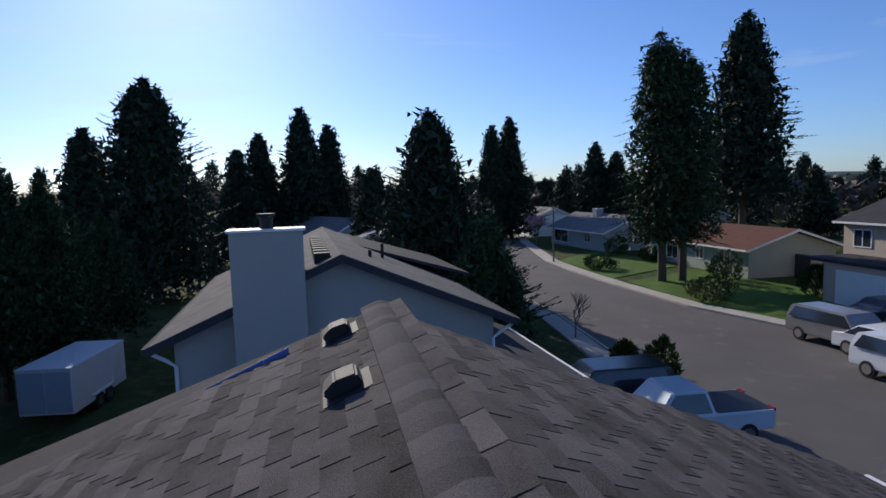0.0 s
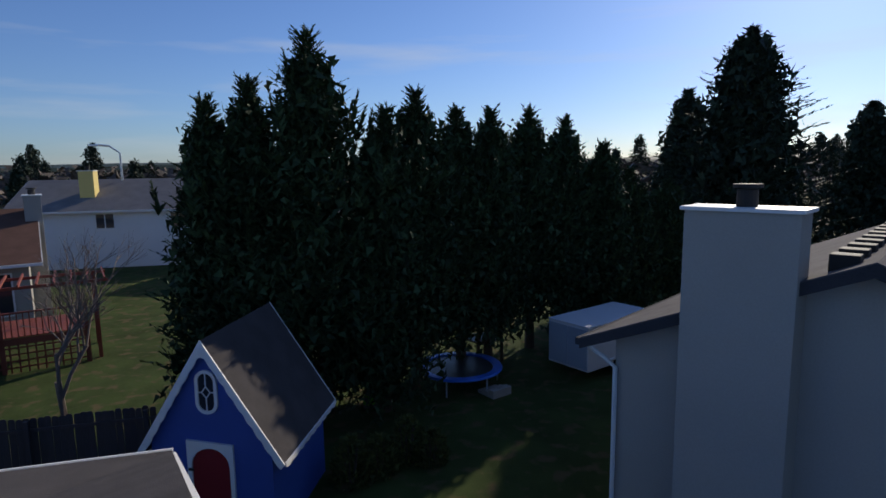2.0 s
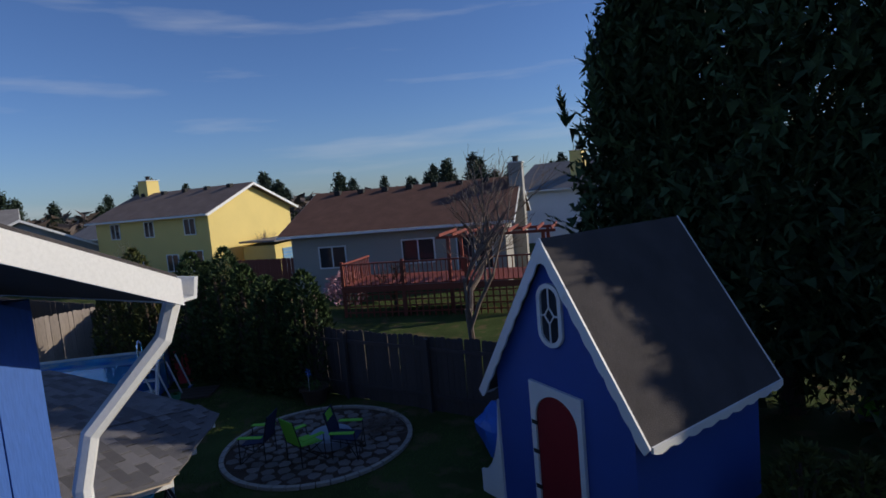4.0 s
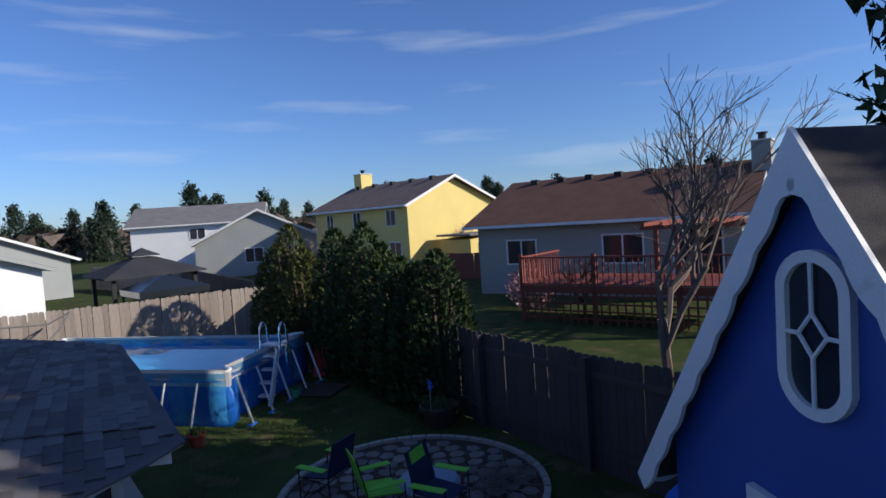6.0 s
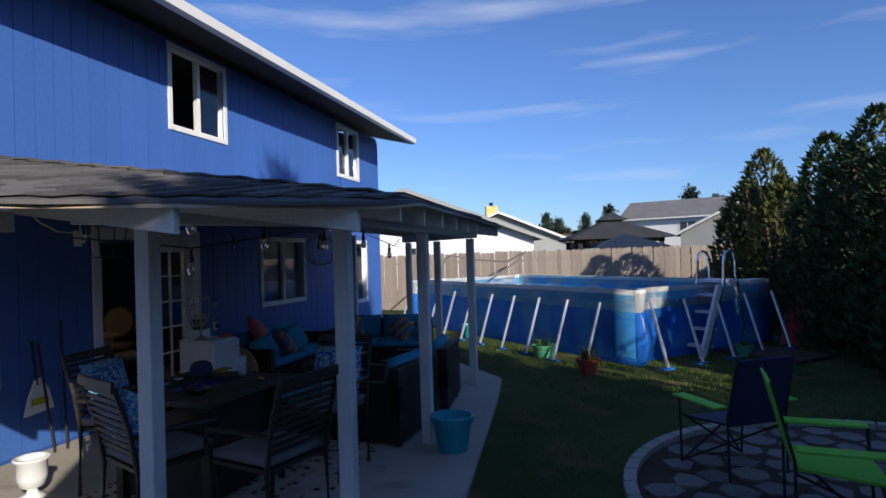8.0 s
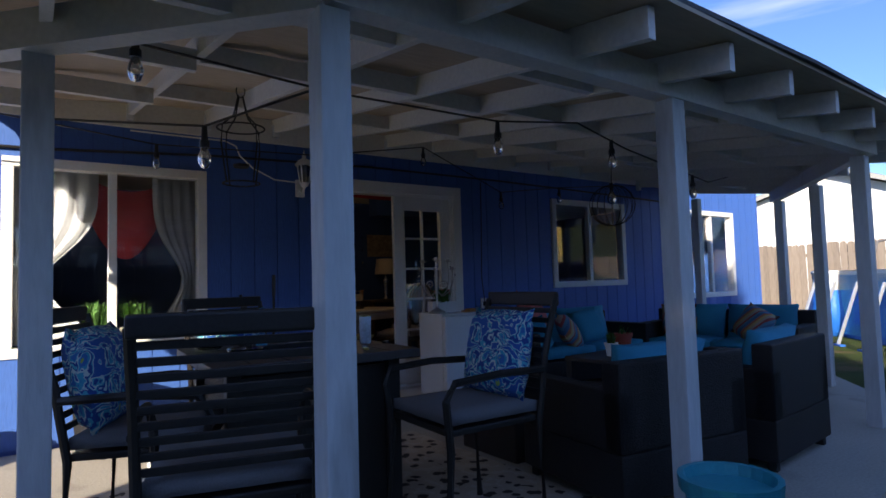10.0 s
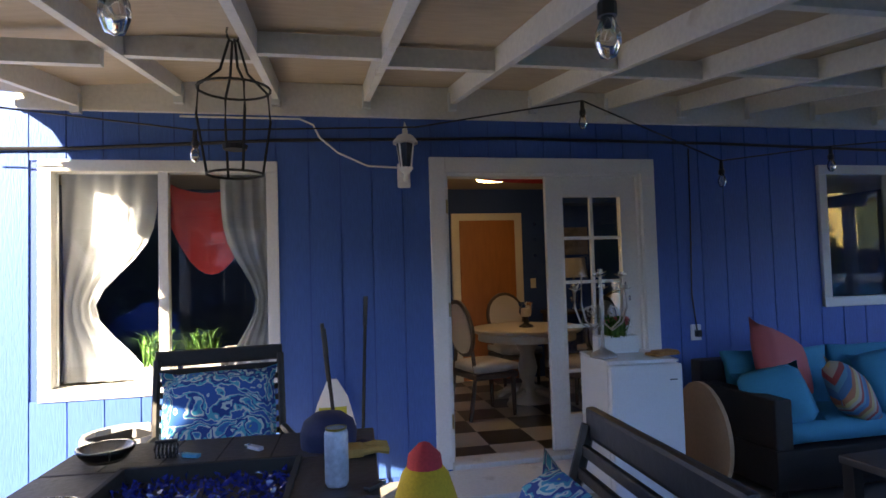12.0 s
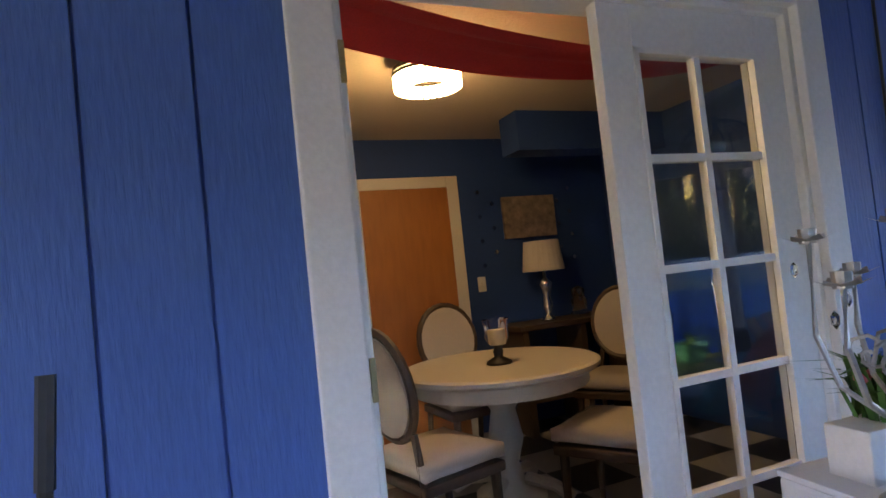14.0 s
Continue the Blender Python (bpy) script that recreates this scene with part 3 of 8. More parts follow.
def ystart(x):
    """The edge at the house: along the wall, then slanting away from it."""
    return -0.02 if x > -3.4 else -0.02 - (-3.4 - x) * 2.2


def roof_sheet(t, dz, mat, name, label="", ragged=0.0):
    bm = bmesh.new()
    cols = [-4.45, -4.1, -3.75, -3.4, -3.05, -2.2, -1.2, 0.0, 1.2, 2.0, 2.45, 3.3, 4.2, 5.0]
    top, bot = [], []
    for x in cols:
        ye = yend(x)
        r, q = [], []
        for k in range(8):
            y = ystart(x) + (ye - ystart(x) - (ragged * (0.3 + noise.noise(Vector((x * 3, 0, 5)))) if k == 7 else 0)) * k / 7
            z = pz(x, y) + dz + 0.016 * noise.noise(Vector((x * 1.1, y * 1.1, 0)))
            r.append(bm.verts.new((x, y, z)))
            q.append(bm.verts.new((x, y, z - t)))
        top.append(r)
        bot.append(q)
    for i in range(len(cols) - 1):
        for k in range(7):
            bm.faces.new((top[i][k], top[i][k + 1], top[i + 1][k + 1], top[i + 1][k]))
            bm.faces.new((bot[i][k], bot[i + 1][k], bot[i + 1][k + 1], bot[i][k + 1]))
        bm.faces.new((top[i][7], bot[i][7], bot[i + 1][7], top[i + 1][7]))
        bm.faces.new((top[i][0], top[i + 1][0], bot[i + 1][0], bot[i][0]))
    for i in (0, -1):
        for k in range(7):
            bm.faces.new((top[i][k], top[i][k + 1], bot[i][k + 1], bot[i][k]))
    bmesh.ops.recalc_face_normals(bm, faces=bm.faces[:])
    return part(name, bm, mat, patio, label)


roof_sheet(0.02, 0.0, PATIOSHINGLE, "shingle_layer", "dark worn shingles with ragged edge", 0.08)
roof_sheet(0.018, -0.022, DECKING, "sheathing", "bare plywood sheathing seen from below")
# shingle courses on the patio roof
SHP = SH.copy()
SHP.materials[0] = PATIOSHINGLE
pc = 0
verts, faces = [], []
base_v, base_f = [v.co.copy() for v in SH.vertices], [tuple(p.vertices) for p in SH.polygons]
rnd = random.Random(4)
for r_ in range(29):
    for c_ in range(29):
        x, y = -4.4 + (c_ + 0.5 * (r_ % 2)) * 0.33, -4.2 + r_ * 0.145
        if x > 4.8 or x < -4.25 or y < yend(x) + 0.02 or y > ystart(x) - 0.28:
            continue
        sl = math.degrees(math.atan2(0.60, 4.2))
        m = Matrix.Translation((x, y, pz(x, y) + 0.010 + 0.016 * noise.noise(Vector((x * 1.1, y * 1.1, 0))))) @ pose(0, 0, 0, sl - 2.0, -9 if x < -2.6 else 0, rnd.uniform(-1, 1))
        if x < -0.2 and pc < 300:
            ob = new("shingle", SHP)
            ob.parent = patio
            ob.matrix_basis = m
            pc += 1
        else:
            k = len(verts)
            verts += [m @ v for v in base_v]
            faces += [tuple(i + k for i in f) for f in base_f]
raw("shingles", verts, faces, PATIOSHINGLE, patio)["kind"] = "stuff"
# rafters from the ledger
for i in range(16):
    x = -4.3 + i * 0.60
    ye = yend(x) + 0.06
    bm = bmesh.new()
    if ye > ystart(x) - 0.2:
        continue
    for y in (ystart(x) - 0.03, ye):
        for dx in (-0.02, 0.02):
            for dz in (-0.042, -0.165):
                bm.verts.new((x + dx, y, pz(x, y) + dz))
    bmesh.ops.convex_hull(bm, input=bm.verts[:])
    part("rafter", bm, BEAMW, patio)
    if i < 15:
        for y in (-1.25, -2.45, -3.4):
            if ystart(x) - 0.1 > y > max(ye, yend(x + 0.6)) + 0.3:
                yy = y + (0.08 if i % 2 else -0.08)
                part("blocking", bx(x + 0.021, yy - 0.02, pz(x, yy) - 0.16, x + 0.579, yy + 0.02, pz(x, yy) - 0.06), BEAMW, patio)
    if x > -3.4:
        part("joist_hanger", bx(x - 0.028, -0.10, pz(x, 0) - 0.22, x + 0.028, -0.052, pz(x, 0) - 0.10), STEEL, patio)
part("ledger", bx(-3.45, -0.05, 2.55, 5.0, -0.013, 2.77, bevel=0.004), BEAMW, patio, "white ledger board bolted to the wall")


def beam(p, q, h=0.14, w=0.09):
    bm = bmesh.new()
    d = (Vector(q) - Vector(p)).normalized()
    n = Vector((-d.y, d.x, 0)) * w / 2
    for r in (p, q):
        for s in (n, -n):
            for dz in (0, -h):
                bm.verts.new(Vector(r) + s + Vector((0, 0, dz)))
    bmesh.ops.convex_hull(bm, input=bm.verts[:])
    return part("beam", bm, BEAMW, patio)


beam((-3.4, -2.55, 2.22), (-2.38, -3.70, 2.20))
beam((-2.4, -3.72, 2.21), (2.1, -3.62, 2.22))
beam((2.05, -3.62, 2.22), (4.75, -1.65, 2.26))
for px, py, h in ((-3.12, -2.80, 2.08), (-2.38, -3.70, 2.06), (-0.60, -3.70, 2.06), (2.0, -3.58, 2.07), (3.46, -2.68, 2.09), (4.62, -1.78, 2.11), (4.70, -0.6, 2.3)):
    part("post", bx(px - 0.05, py - 0.05, 0.05, px + 0.05, py + 0.05, h, bevel=0.006), POSTW, patio, "chipped white square post")
slab = bmesh.new()
prism(slab, [(-4.9, -0.0), (-4.9, -2.9), (-3.0, -4.45), (1.2, -4.05), (2.4, -3.9), (5.0, -1.8), (5.0, -0.0)], "z", -0.1, 0.05)
bmesh.ops.bevel(slab, geom=slab.edges[:], offset=0.012, segments=2, affect="EDGES")
tagged(part("patio_slab", slab, CONCRETE), "stained concrete patio slab by the house", "patio", kind="structure")


# the gardens east of the yard, set out from one survey line
SITE_E = Matrix.Translation((-0.16, 0.11, 0)) @ pose(0, 0, 0, 0, 0, 1.96) @ Matrix.Diagonal((1.10, 1.10, 1.04, 1))
earlier = set(scene.collection.objects)

# ---- trees ----
def sprays(verts, faces, p, d, length, n, rnd, size):
    """Feathery sprays of flat scales along a bough from p in direction d."""
    d = d.normalized()
    side = d.cross(Vector((0, 0, 1)))
    side = side.normalized() if side.length > 0.1 else Vector((1, 0, 0))
    up = side.cross(d)
    for k in range(n):
        f = (k + 0.5 + rnd.uniform(-0.3, 0.3)) / n
        c = p + d * length * f
        s = -1 if k % 2 else 1
        w = size * (1.15 - 0.75 * f) * rnd.uniform(0.7, 1.3)
        out = (d * rnd.uniform(0.6, 1.0) + side * s * rnd.uniform(0.3, 1.0) + up * rnd.uniform(-0.35, 0.5)).normalized()
        t = out.cross(Vector((rnd.uniform(-1, 1), rnd.uniform(-1, 1), rnd.uniform(-1, 1)))).normalized()
        i = len(verts)
        verts += [c - t * w * 0.22, c + t * w * 0.22, c + out * w]
        faces.append((i, i + 1, i + 2))
    i = len(verts)
    verts += [p + d * length * 0.7 - side * size * 0.12, p + d * length * 0.7 + side * size * 0.12, p + d * length * 1.12]
    faces.append((i, i + 1, i + 2))


def conifer(h, r, seed, rise=0.5, boughs=160, per=9, size=0.5, base=0.08, shape=0.8, mat=None, label="", category="tree", name="conifer_tree", droop=0.0, gaps=0.25, tips=1):
    """Tapered trunk, whorled boughs with sprays. rise: how steeply boughs climb. shape: how the outline narrows."""
    rnd = random.Random(seed)
    t = thing(name, label, category)
    trunk = bmesh.new()
    lean = Vector((rnd.uniform(-0.02, 0.02), rnd.uniform(-0.02, 0.02), 1))
    pts = [lean * (h * 0.96 * k / 6) for k in range(7)]
    rings = h * 0.016 + 0.05
    for k in range(6):
        cyl(trunk, pts[k], pts[k + 1], rings * (1 - k / 6.3), rings * (1 - (k + 1) / 6.3), 8, caps=False)
    part("trunk", trunk, BARK, t)
    verts, faces = [], []
    for i in range(boughs):
        f = base + (1 - base) * (i / boughs) ** 0.9
        z = h * f
        out = r * (1 - ((f - base) / (1 - base)) ** (1 / shape)) ** shape * rnd.uniform(0.55, 1.12)
        if rnd.random() < gaps:
            out *= 0.6
        a = i * 2.399 + rnd.uniform(-0.5, 0.5)
        e = rise * rnd.uniform(0.5, 1.4) - droop * (1 - f)
        d = Vector((math.cos(a), math.sin(a), e))
        p = lean * z + Vector((math.cos(a), math.sin(a), 0)) * out * 0.12
        L = max(out, 0.25 + 0.03 * h * rnd.random())
        sprays(verts, faces, p, d, L, max(3, int(per * (0.35 + L / max(r, 0.1)))), rnd, size * (0.55 + 0.45 * L / r))
    for k in range(tips):
        # the leader, and plumes that stand out round it
        a, q = rnd.uniform(0, 6.283), 0.0 if k == 0 else rnd.uniform(0.12, 0.62) * r
        at = Vector((math.cos(a) * q, math.sin(a) * q, 0)) + lean * h * (0.93 - 0.42 * q / r)
        up = Vector((math.cos(a) * 0.5 * q / r + rnd.uniform(-0.15, 0.15), math.sin(a) * 0.5 * q / r + rnd.uniform(-0.15, 0.15), 1))
        sprays(verts, faces, at, up, h * 0.07 + 0.3, 9 if tips < 4 else 34, rnd, size * (0.6 if tips < 4 else 1.1))
    # dark inner mass that stops light between boughs
    w = size * 0.42 + 0.015 * r
    for i in range(int(boughs * 2.2)):
        f = base + (0.93 - base) * (i / (boughs * 2.2)) ** 0.9
        rr = 0.74 * r * (1 - ((f - base) / (1 - base)) ** (1 / shape)) ** shape
        a = rnd.uniform(0, 6.283)
        c = lean * h * f + Vector((math.cos(a), math.sin(a), 0)) * rr * math.sqrt(rnd.random())
        for q in range(7):
            b = len(verts)
            o = c + Vector((rnd.gauss(0, 0.9 * w), rnd.gauss(0, 0.9 * w), rnd.gauss(0, 1.2 * w)))
            for _ in range(3):
                verts.append(o + Vector((rnd.uniform(-w, w), rnd.uniform(-w, w), rnd.uniform(-w, w) * 1.2)))
            faces.append((b, b + 1, b + 2))
    part_ = raw("crown", verts, faces, mat or NEEDLE, t)
    return t


def shrub(h, r, seed, mat, label, name="shrub", category="shrub", n=1400, leaf=0.09, cone=0.0):
    """A rounded or upright bush of many small leaves on a few stems."""
    rnd = random.Random(seed)
    t = thing(name, label, category)
    st = bmesh.new()
    for k in range(5):
        a = k * 1.26
        tube(st, [(0.05 * math.cos(a), 0.05 * math.sin(a), 0), (0.3 * r * math.cos(a), 0.3 * r * math.sin(a), h * 0.4), (0.45 * r * math.cos(a), 0.45 * r * math.sin(a), h * 0.8)], 0.012 + 0.01 * h, 5)
    part("stem", st, BARK, t)
    verts, faces = [], []
    lumps = [(rnd.uniform(0, 6.3), rnd.uniform(0.15, 0.95), rnd.uniform(0.75, 1.15)) for _ in range(26)]
    for i in range(n):
        a, f, s = lumps[rnd.randrange(26)] if cone < 0.5 else (rnd.uniform(0, 6.3), rnd.random(), 1)
        a += rnd.gauss(0, 0.35)
        f = min(1, max(0.02, f + rnd.gauss(0, 0.12)))
        if cone:
            out = r * (1 - f ** 2.2) ** 0.6 * rnd.uniform(0.72, 1.05) + 0.03
        else:
            out = r * math.sqrt(max(0.02, 1 - (2 * f - 0.9) ** 2 * 0.9)) * rnd.uniform(0.6, 1.05) * s
        c = Vector((out * math.cos(a), out * math.sin(a), h * f))
        d = Vector((math.cos(a) * 0.6 + rnd.uniform(-0.6, 0.6), math.sin(a) * 0.6 + rnd.uniform(-0.6, 0.6), rnd.uniform(0.1, 1.3))).normalized()
        q = d.cross(Vector((rnd.uniform(-1, 1), rnd.uniform(-1, 1), rnd.uniform(-1, 1)))).normalized()
        w = leaf * rnd.uniform(0.6, 1.5)
        b = len(verts)
        verts += [c - q * w * 0.35, c + q * w * 0.35, c + d * w * 1.4]
        faces.append((b, b + 1, b + 2))
    raw("leaves", verts, faces, mat, t)
    return t


def bare_tree(h, spread, seed, label, name="bare_tree", depth=5, r0=0.06, blossom=None, first=0.25, mat=None):
    """A leafless tree: forking limbs down to twigs."""
    rnd = random.Random(seed)
    t = thing(name, label, "tree")
    limbs, twigs = bmesh.new(), bmesh.new()
    ends = []

    def grow(p, d, L, r, k):
        q = p + d * L * 0.5 + Vector((rnd.uniform(-1, 1), rnd.uniform(-1, 1), 0)) * L * 0.05
        e = p + d * L
        tube(limbs if k > depth - 3 else twigs, [p, q, e], max(r, 0.004), 5 if k > 2 else 3)
        if k == 0:
            ends.append(e)
            return
        for j in range(3 if k > 1 else 2):
            nd = (d + Vector((rnd.uniform(-1, 1) * spread, rnd.uniform(-1, 1) * spread, rnd.uniform(-0.15, 0.55)))).normalized()
            grow(p + d * L * rnd.uniform(0.6, 1.0), nd, L * rnd.uniform(0.6, 0.85), r * 0.6, k - 1)
    grow(Vector((0, 0, 0)), Vector((0, 0, 1)), h * first, r0, depth)
    part("trunk", limbs, mat or TWIG, t)
    part("twig_crown", twigs, mat or TWIG, t)
    if blossom:
        verts, faces = [], []
        for e in ends:
            for _ in range(6):
                c = e + Vector((rnd.gauss(0, 0.18), rnd.gauss(0, 0.18), rnd.gauss(0, 0.18)))
                b = len(verts)
                for _ in range(3):
                    verts.append(c + Vector((rnd.uniform(-1, 1), rnd.uniform(-1, 1), rnd.uniform(-1, 1))) * 0.11)
                faces.append((b, b + 1, b + 2))
        raw("blossom", verts, faces, blossom, t)
    return t


def put(t, x, y, z=0, rz=0, s=1.0):
    t.matrix_basis = pose(x, y, z, 0, 0, rz) @ Matrix.Scale(s, 4)
    return t


# evergreen screen behind the yard
row = [(-6.2, -12.0, 9.2, 1.7), (-7.0, -11.9, 9.7, 1.9), (-8.9, -11.7, 11.0, 2.5), (-11.3, -12.8, 9.3, 2.0), (-12.5, -14.0, 10.4, 2.0), (-14.4, -15.6, 10.0, 2.0), (-15.6, -16.3, 10.0, 1.9), (-17.9, -18.0, 10.2, 2.1), (-19.4, -18.6, 9.9, 2.0), (-21.5, -18.8, 8.8, 1.8), (-23.6, -20.4, 7.6, 1.9), (-26.5, -21.6, 7.0, 1.9)]
for i, (x, y, h, r) in enumerate(row):
    put(conifer(h * (1.0 if i < 4 else 0.96), r * 1.25, 20 + i, rise=1.0, boughs=560, per=36, size=0.27, base=0.05 if i < 4 else 0.15, shape=0.70, label="tall dark green evergreen of the screen along the yard", tips=14), x, y, 0, i * 40)
# further conifers
far = [(-38.2, -31.7, 17.2, 5.2, 0.62), (-38.0, -38.3, 13.8, 3.2, 0.65), (-57.6, -40.4, 13.2, 4.8, 0.95), (-63.0, -41.5, 15.6, 3.0, 0.65), (-66.3, -37.6, 18.8, 5.2, 0.8), (-70.3, -36.6, 17.0, 4.6, 0.8), (-44.6, -16.0, 9.8, 3.0, 0.9), (-38.2, -8.5, 12.8, 4.3, 0.72), (-33.9, -3.6, 6.4, 2.9, 0.95), (-43.0, -6.5, 6.8, 3.0, 0.95), (-91, -21.0, 17.8, 4.4, 0.85), (-93.9, -18.7, 19.2, 4.8, 0.85), (-114.2, -8.6, 16, 5.2, 0.85), (-114.7, -5.0, 14.2, 5.2, 0.85), (-99, 23, 10, 4.0, 0.9), (-142, -23.7, 10, 5, 0.9)]
for i, (x, y, h, r, s) in enumerate(far):
    put(conifer(h * 0.97, r * 1.3, 60 + i, rise=0.4, boughs=560, per=34, size=0.42 + 0.012 * h, base=0.03, shape=s + 0.12, mat=NEEDLEFAR if h > 9.5 else NEEDLE, label="dark conifer standing among the neighbouring gardens", gaps=0.3), x, y, 0, i * 50)
put(conifer(19.6, 3.9, 91, rise=-0.25, boughs=640, per=24, size=0.42, base=0.17, shape=0.55, label="very tall shaggy conifer with two trunks on a front lawn", gaps=0.3, tips=2), -54.7, 4.6)
put(conifer(18.2, 3.6, 92, rise=-0.25, boughs=560, per=22, size=0.42, base=0.2, shape=0.5, label="very tall shaggy conifer on a front lawn", gaps=0.3), -55.2, 6.1)
put(conifer(27.6, 8.2, 93, rise=0.15, boughs=520, per=32, size=0.85, base=0.2, shape=0.8, mat=NEEDLEFAR, label="very tall open fir behind the houses", droop=0.3, gaps=0.45), -85, 12.9)
rnd = random.Random(8)
backs = []
for k in range(6):
    backs.append(conifer(1.0 * (7.5 + k * 0.9), 3.0 + 0.3 * k, 120 + k, rise=0.3, boughs=130, per=10, size=0.6, base=0.08, shape=0.8, mat=NEEDLEFAR, label="distant dark conifer on the skyline", gaps=0.35))
k = 0
for ring in range(330):
    a = radians(rnd.uniform(0, 360))
    d = rnd.uniform(100, 270)
    x, y = d * math.cos(a), d * math.sin(a)
    s = 0.75 + 0.6 * rnd.random() + (d - 100) / 290
    m = pose(x, y, -1.0, 0, 0, rnd.uniform(0, 360)) @ Matrix.Scale(s, 4)
    if ring < 6:
        backs[ring].matrix_basis = m
    else:
        o = copy_thing(backs[ring % 6], m)
        o.matrix_basis = m
# bare winter woods far off, uncountable
verts, faces = [], []
for i in range(17000):
    a, d = radians(rnd.uniform(0, 360)), rnd.uniform(125, 420)
    x, y = d * math.cos(a), d * math.sin(a)
    hh = rnd.uniform(3, 6.5) + d * 0.009
    for q in range(3):
        b = len(verts)
        c = Vector((x + rnd.gauss(0, 2), y + rnd.gauss(0, 2), rnd.uniform(0, hh)))
        for _ in range(3):
            verts.append(c + Vector((rnd.uniform(-2.2, 2.2), rnd.uniform(-2.2, 2.2), rnd.uniform(-1.5, 2.0))))
        faces.append((b, b + 1, b + 2))
tagged(raw("far_woods", verts, faces, BROWNLEAF), "brown leafless woods on the skyline", "woods", kind="stuff")
hb = bmesh.new()
n = 120
rr = [(900, -5), (960, 14), (1300, 22)]
rings = [[hb.verts.new((r * math.cos(k * math.tau / n), r * math.sin(k * math.tau / n), z + (6 * noise.noise(Vector((k * 0.25, i, 0))) if i else 0))) for k in range(n)] for i, (r, z) in enumerate(rr)]
for a, b in zip(rings, rings[1:]):
    for k in range(n):
        hb.faces.new((a[k], a[(k + 1) % n], b[(k + 1) % n], b[k]))
tagged(part("backdrop_hills", hb, NEEDLEFAR), "low wooded hills on the horizon", "hills", kind="structure")

# arborvitae along the fence
arb = [(9.4, -8.6, 3.3, 0.9), (8.5, -8.7, 3.9, 0.8), (7.7, -8.8, 3.2, 0.75), (5.9, -9.0, 3.7, 0.75), (5.1, -9.0, 3.4, 0.7), (4.4, -9.1, 3.8, 0.7), (3.6, -9.1, 3.3, 0.7), (2.6, -9.0, 3.0, 0.7), (1.9, -9.0, 2.9, 0.65), (1.3, -9.1, 3.15, 0.7)]
for i, (x, y, h, r) in enumerate(arb):
    put(shrub(h, r, 300 + i, ARBOR if i < 3 else CAMELLIA, "upright arborvitae, olive green, beside the wooden fence", "arborvitae", "shrub", n=3800, leaf=0.085, cone=1.0), x, y, 0, i * 70)
for i, (x, y, h, r) in enumerate([(-10.1, -8.7, 0.95, 0.45), (-10.8, -9.0, 0.8, 0.42), (-11.6, -9.5, 0.95, 0.45), (-12.2, -9.3, 0.7, 0.4)]):
    put(shrub(h * 1.2, r, 330 + i, ARBOR, "small yellow-green conifer bush on the lawn", "small_bush", n=700, leaf=0.1, cone=1.0), x, y)
for i, (x, y, h, r) in enumerate([(-46.7, 7.9, 1.6, 1.5), (-56.2, 9.3, 2.4, 1.3), (-68, 3.0, 1.4, 1.1), (-50.6, 14.4, 2.0, 1.0), (-51.6, 15.4, 2.2, 1.0), (-61.0, -1.0, 1.3, 1.6), (-72.5, -0.6, 2.2, 1.3), (-29.0, 5.3, 1.75, 0.62), (-30.6, 3.8, 1.1, 0.5)]):
    put(shrub(h, r, 350 + i, ARBOR if i in (0, 7, 8) else CAMELLIA, "clipped evergreen bush by the street", "bush", n=1100, leaf=0.16), x, y)
put(bare_tree(5.2, 0.75, 5, "leafless small tree by the pavement"), -34.8, 1.0, 0, 0, 0.8)
put(bare_tree(3.6, 0.8, 6, "leafless shrub-like tree beside the driveway"), -18.9, 9.2, 0, 0, 0.75)
put(bare_tree(6.6, 0.75, 7, "leafless fruit tree with thin twigs near the playhouse", depth=6, r0=0.08, first=0.3), -2.4, -10.8)
put(bare_tree(3.6, 0.9, 8, "leafless climbing shrub on the deck", mat=BARK), 5.3, -17.3)
put(bare_tree(5.0, 0.7, 9, "leafless tree beside the yellow house"), 24.2, -26.0)
put(bare_tree(7.5, 0.5, 12, "leafless birch behind the conifer", depth=6), -42.5, -7.9, 0, 0, 1.55)
put(bare_tree(4.5, 0.8, 11, "blossoming pink cherry tree on a lawn", "cherry_tree", blossom=BLOSSOM), -84, -12.4, 0, 0, 1.35)
put(bare_tree(5.5, 0.6, 13, "leafless brown tree behind the fence"), 19.5, -13.0)
put(bare_tree(9, 0.5, 14, "leafless tree behind the white house"), 30, 12, 0, 0, 1.2)
put(shrub(1.7, 0.9, 380, BLOSSOM, "reddish rhododendron beside the deck", "rhododendron", n=900, leaf=0.12), 8.6, -18.0)

# ---- fences ----
def board(h):
    bm = bmesh.new()
    prism(bm, [(-0.068, 0), (0.068, 0), (0.068, h - 0.04), (0.04, h), (-0.04, h), (-0.068, h - 0.04)], "y", -0.009, 0.009)
    me = bpy.data.meshes.new("board")
    bm.to_mesh(me)
    bm.free()
    return me


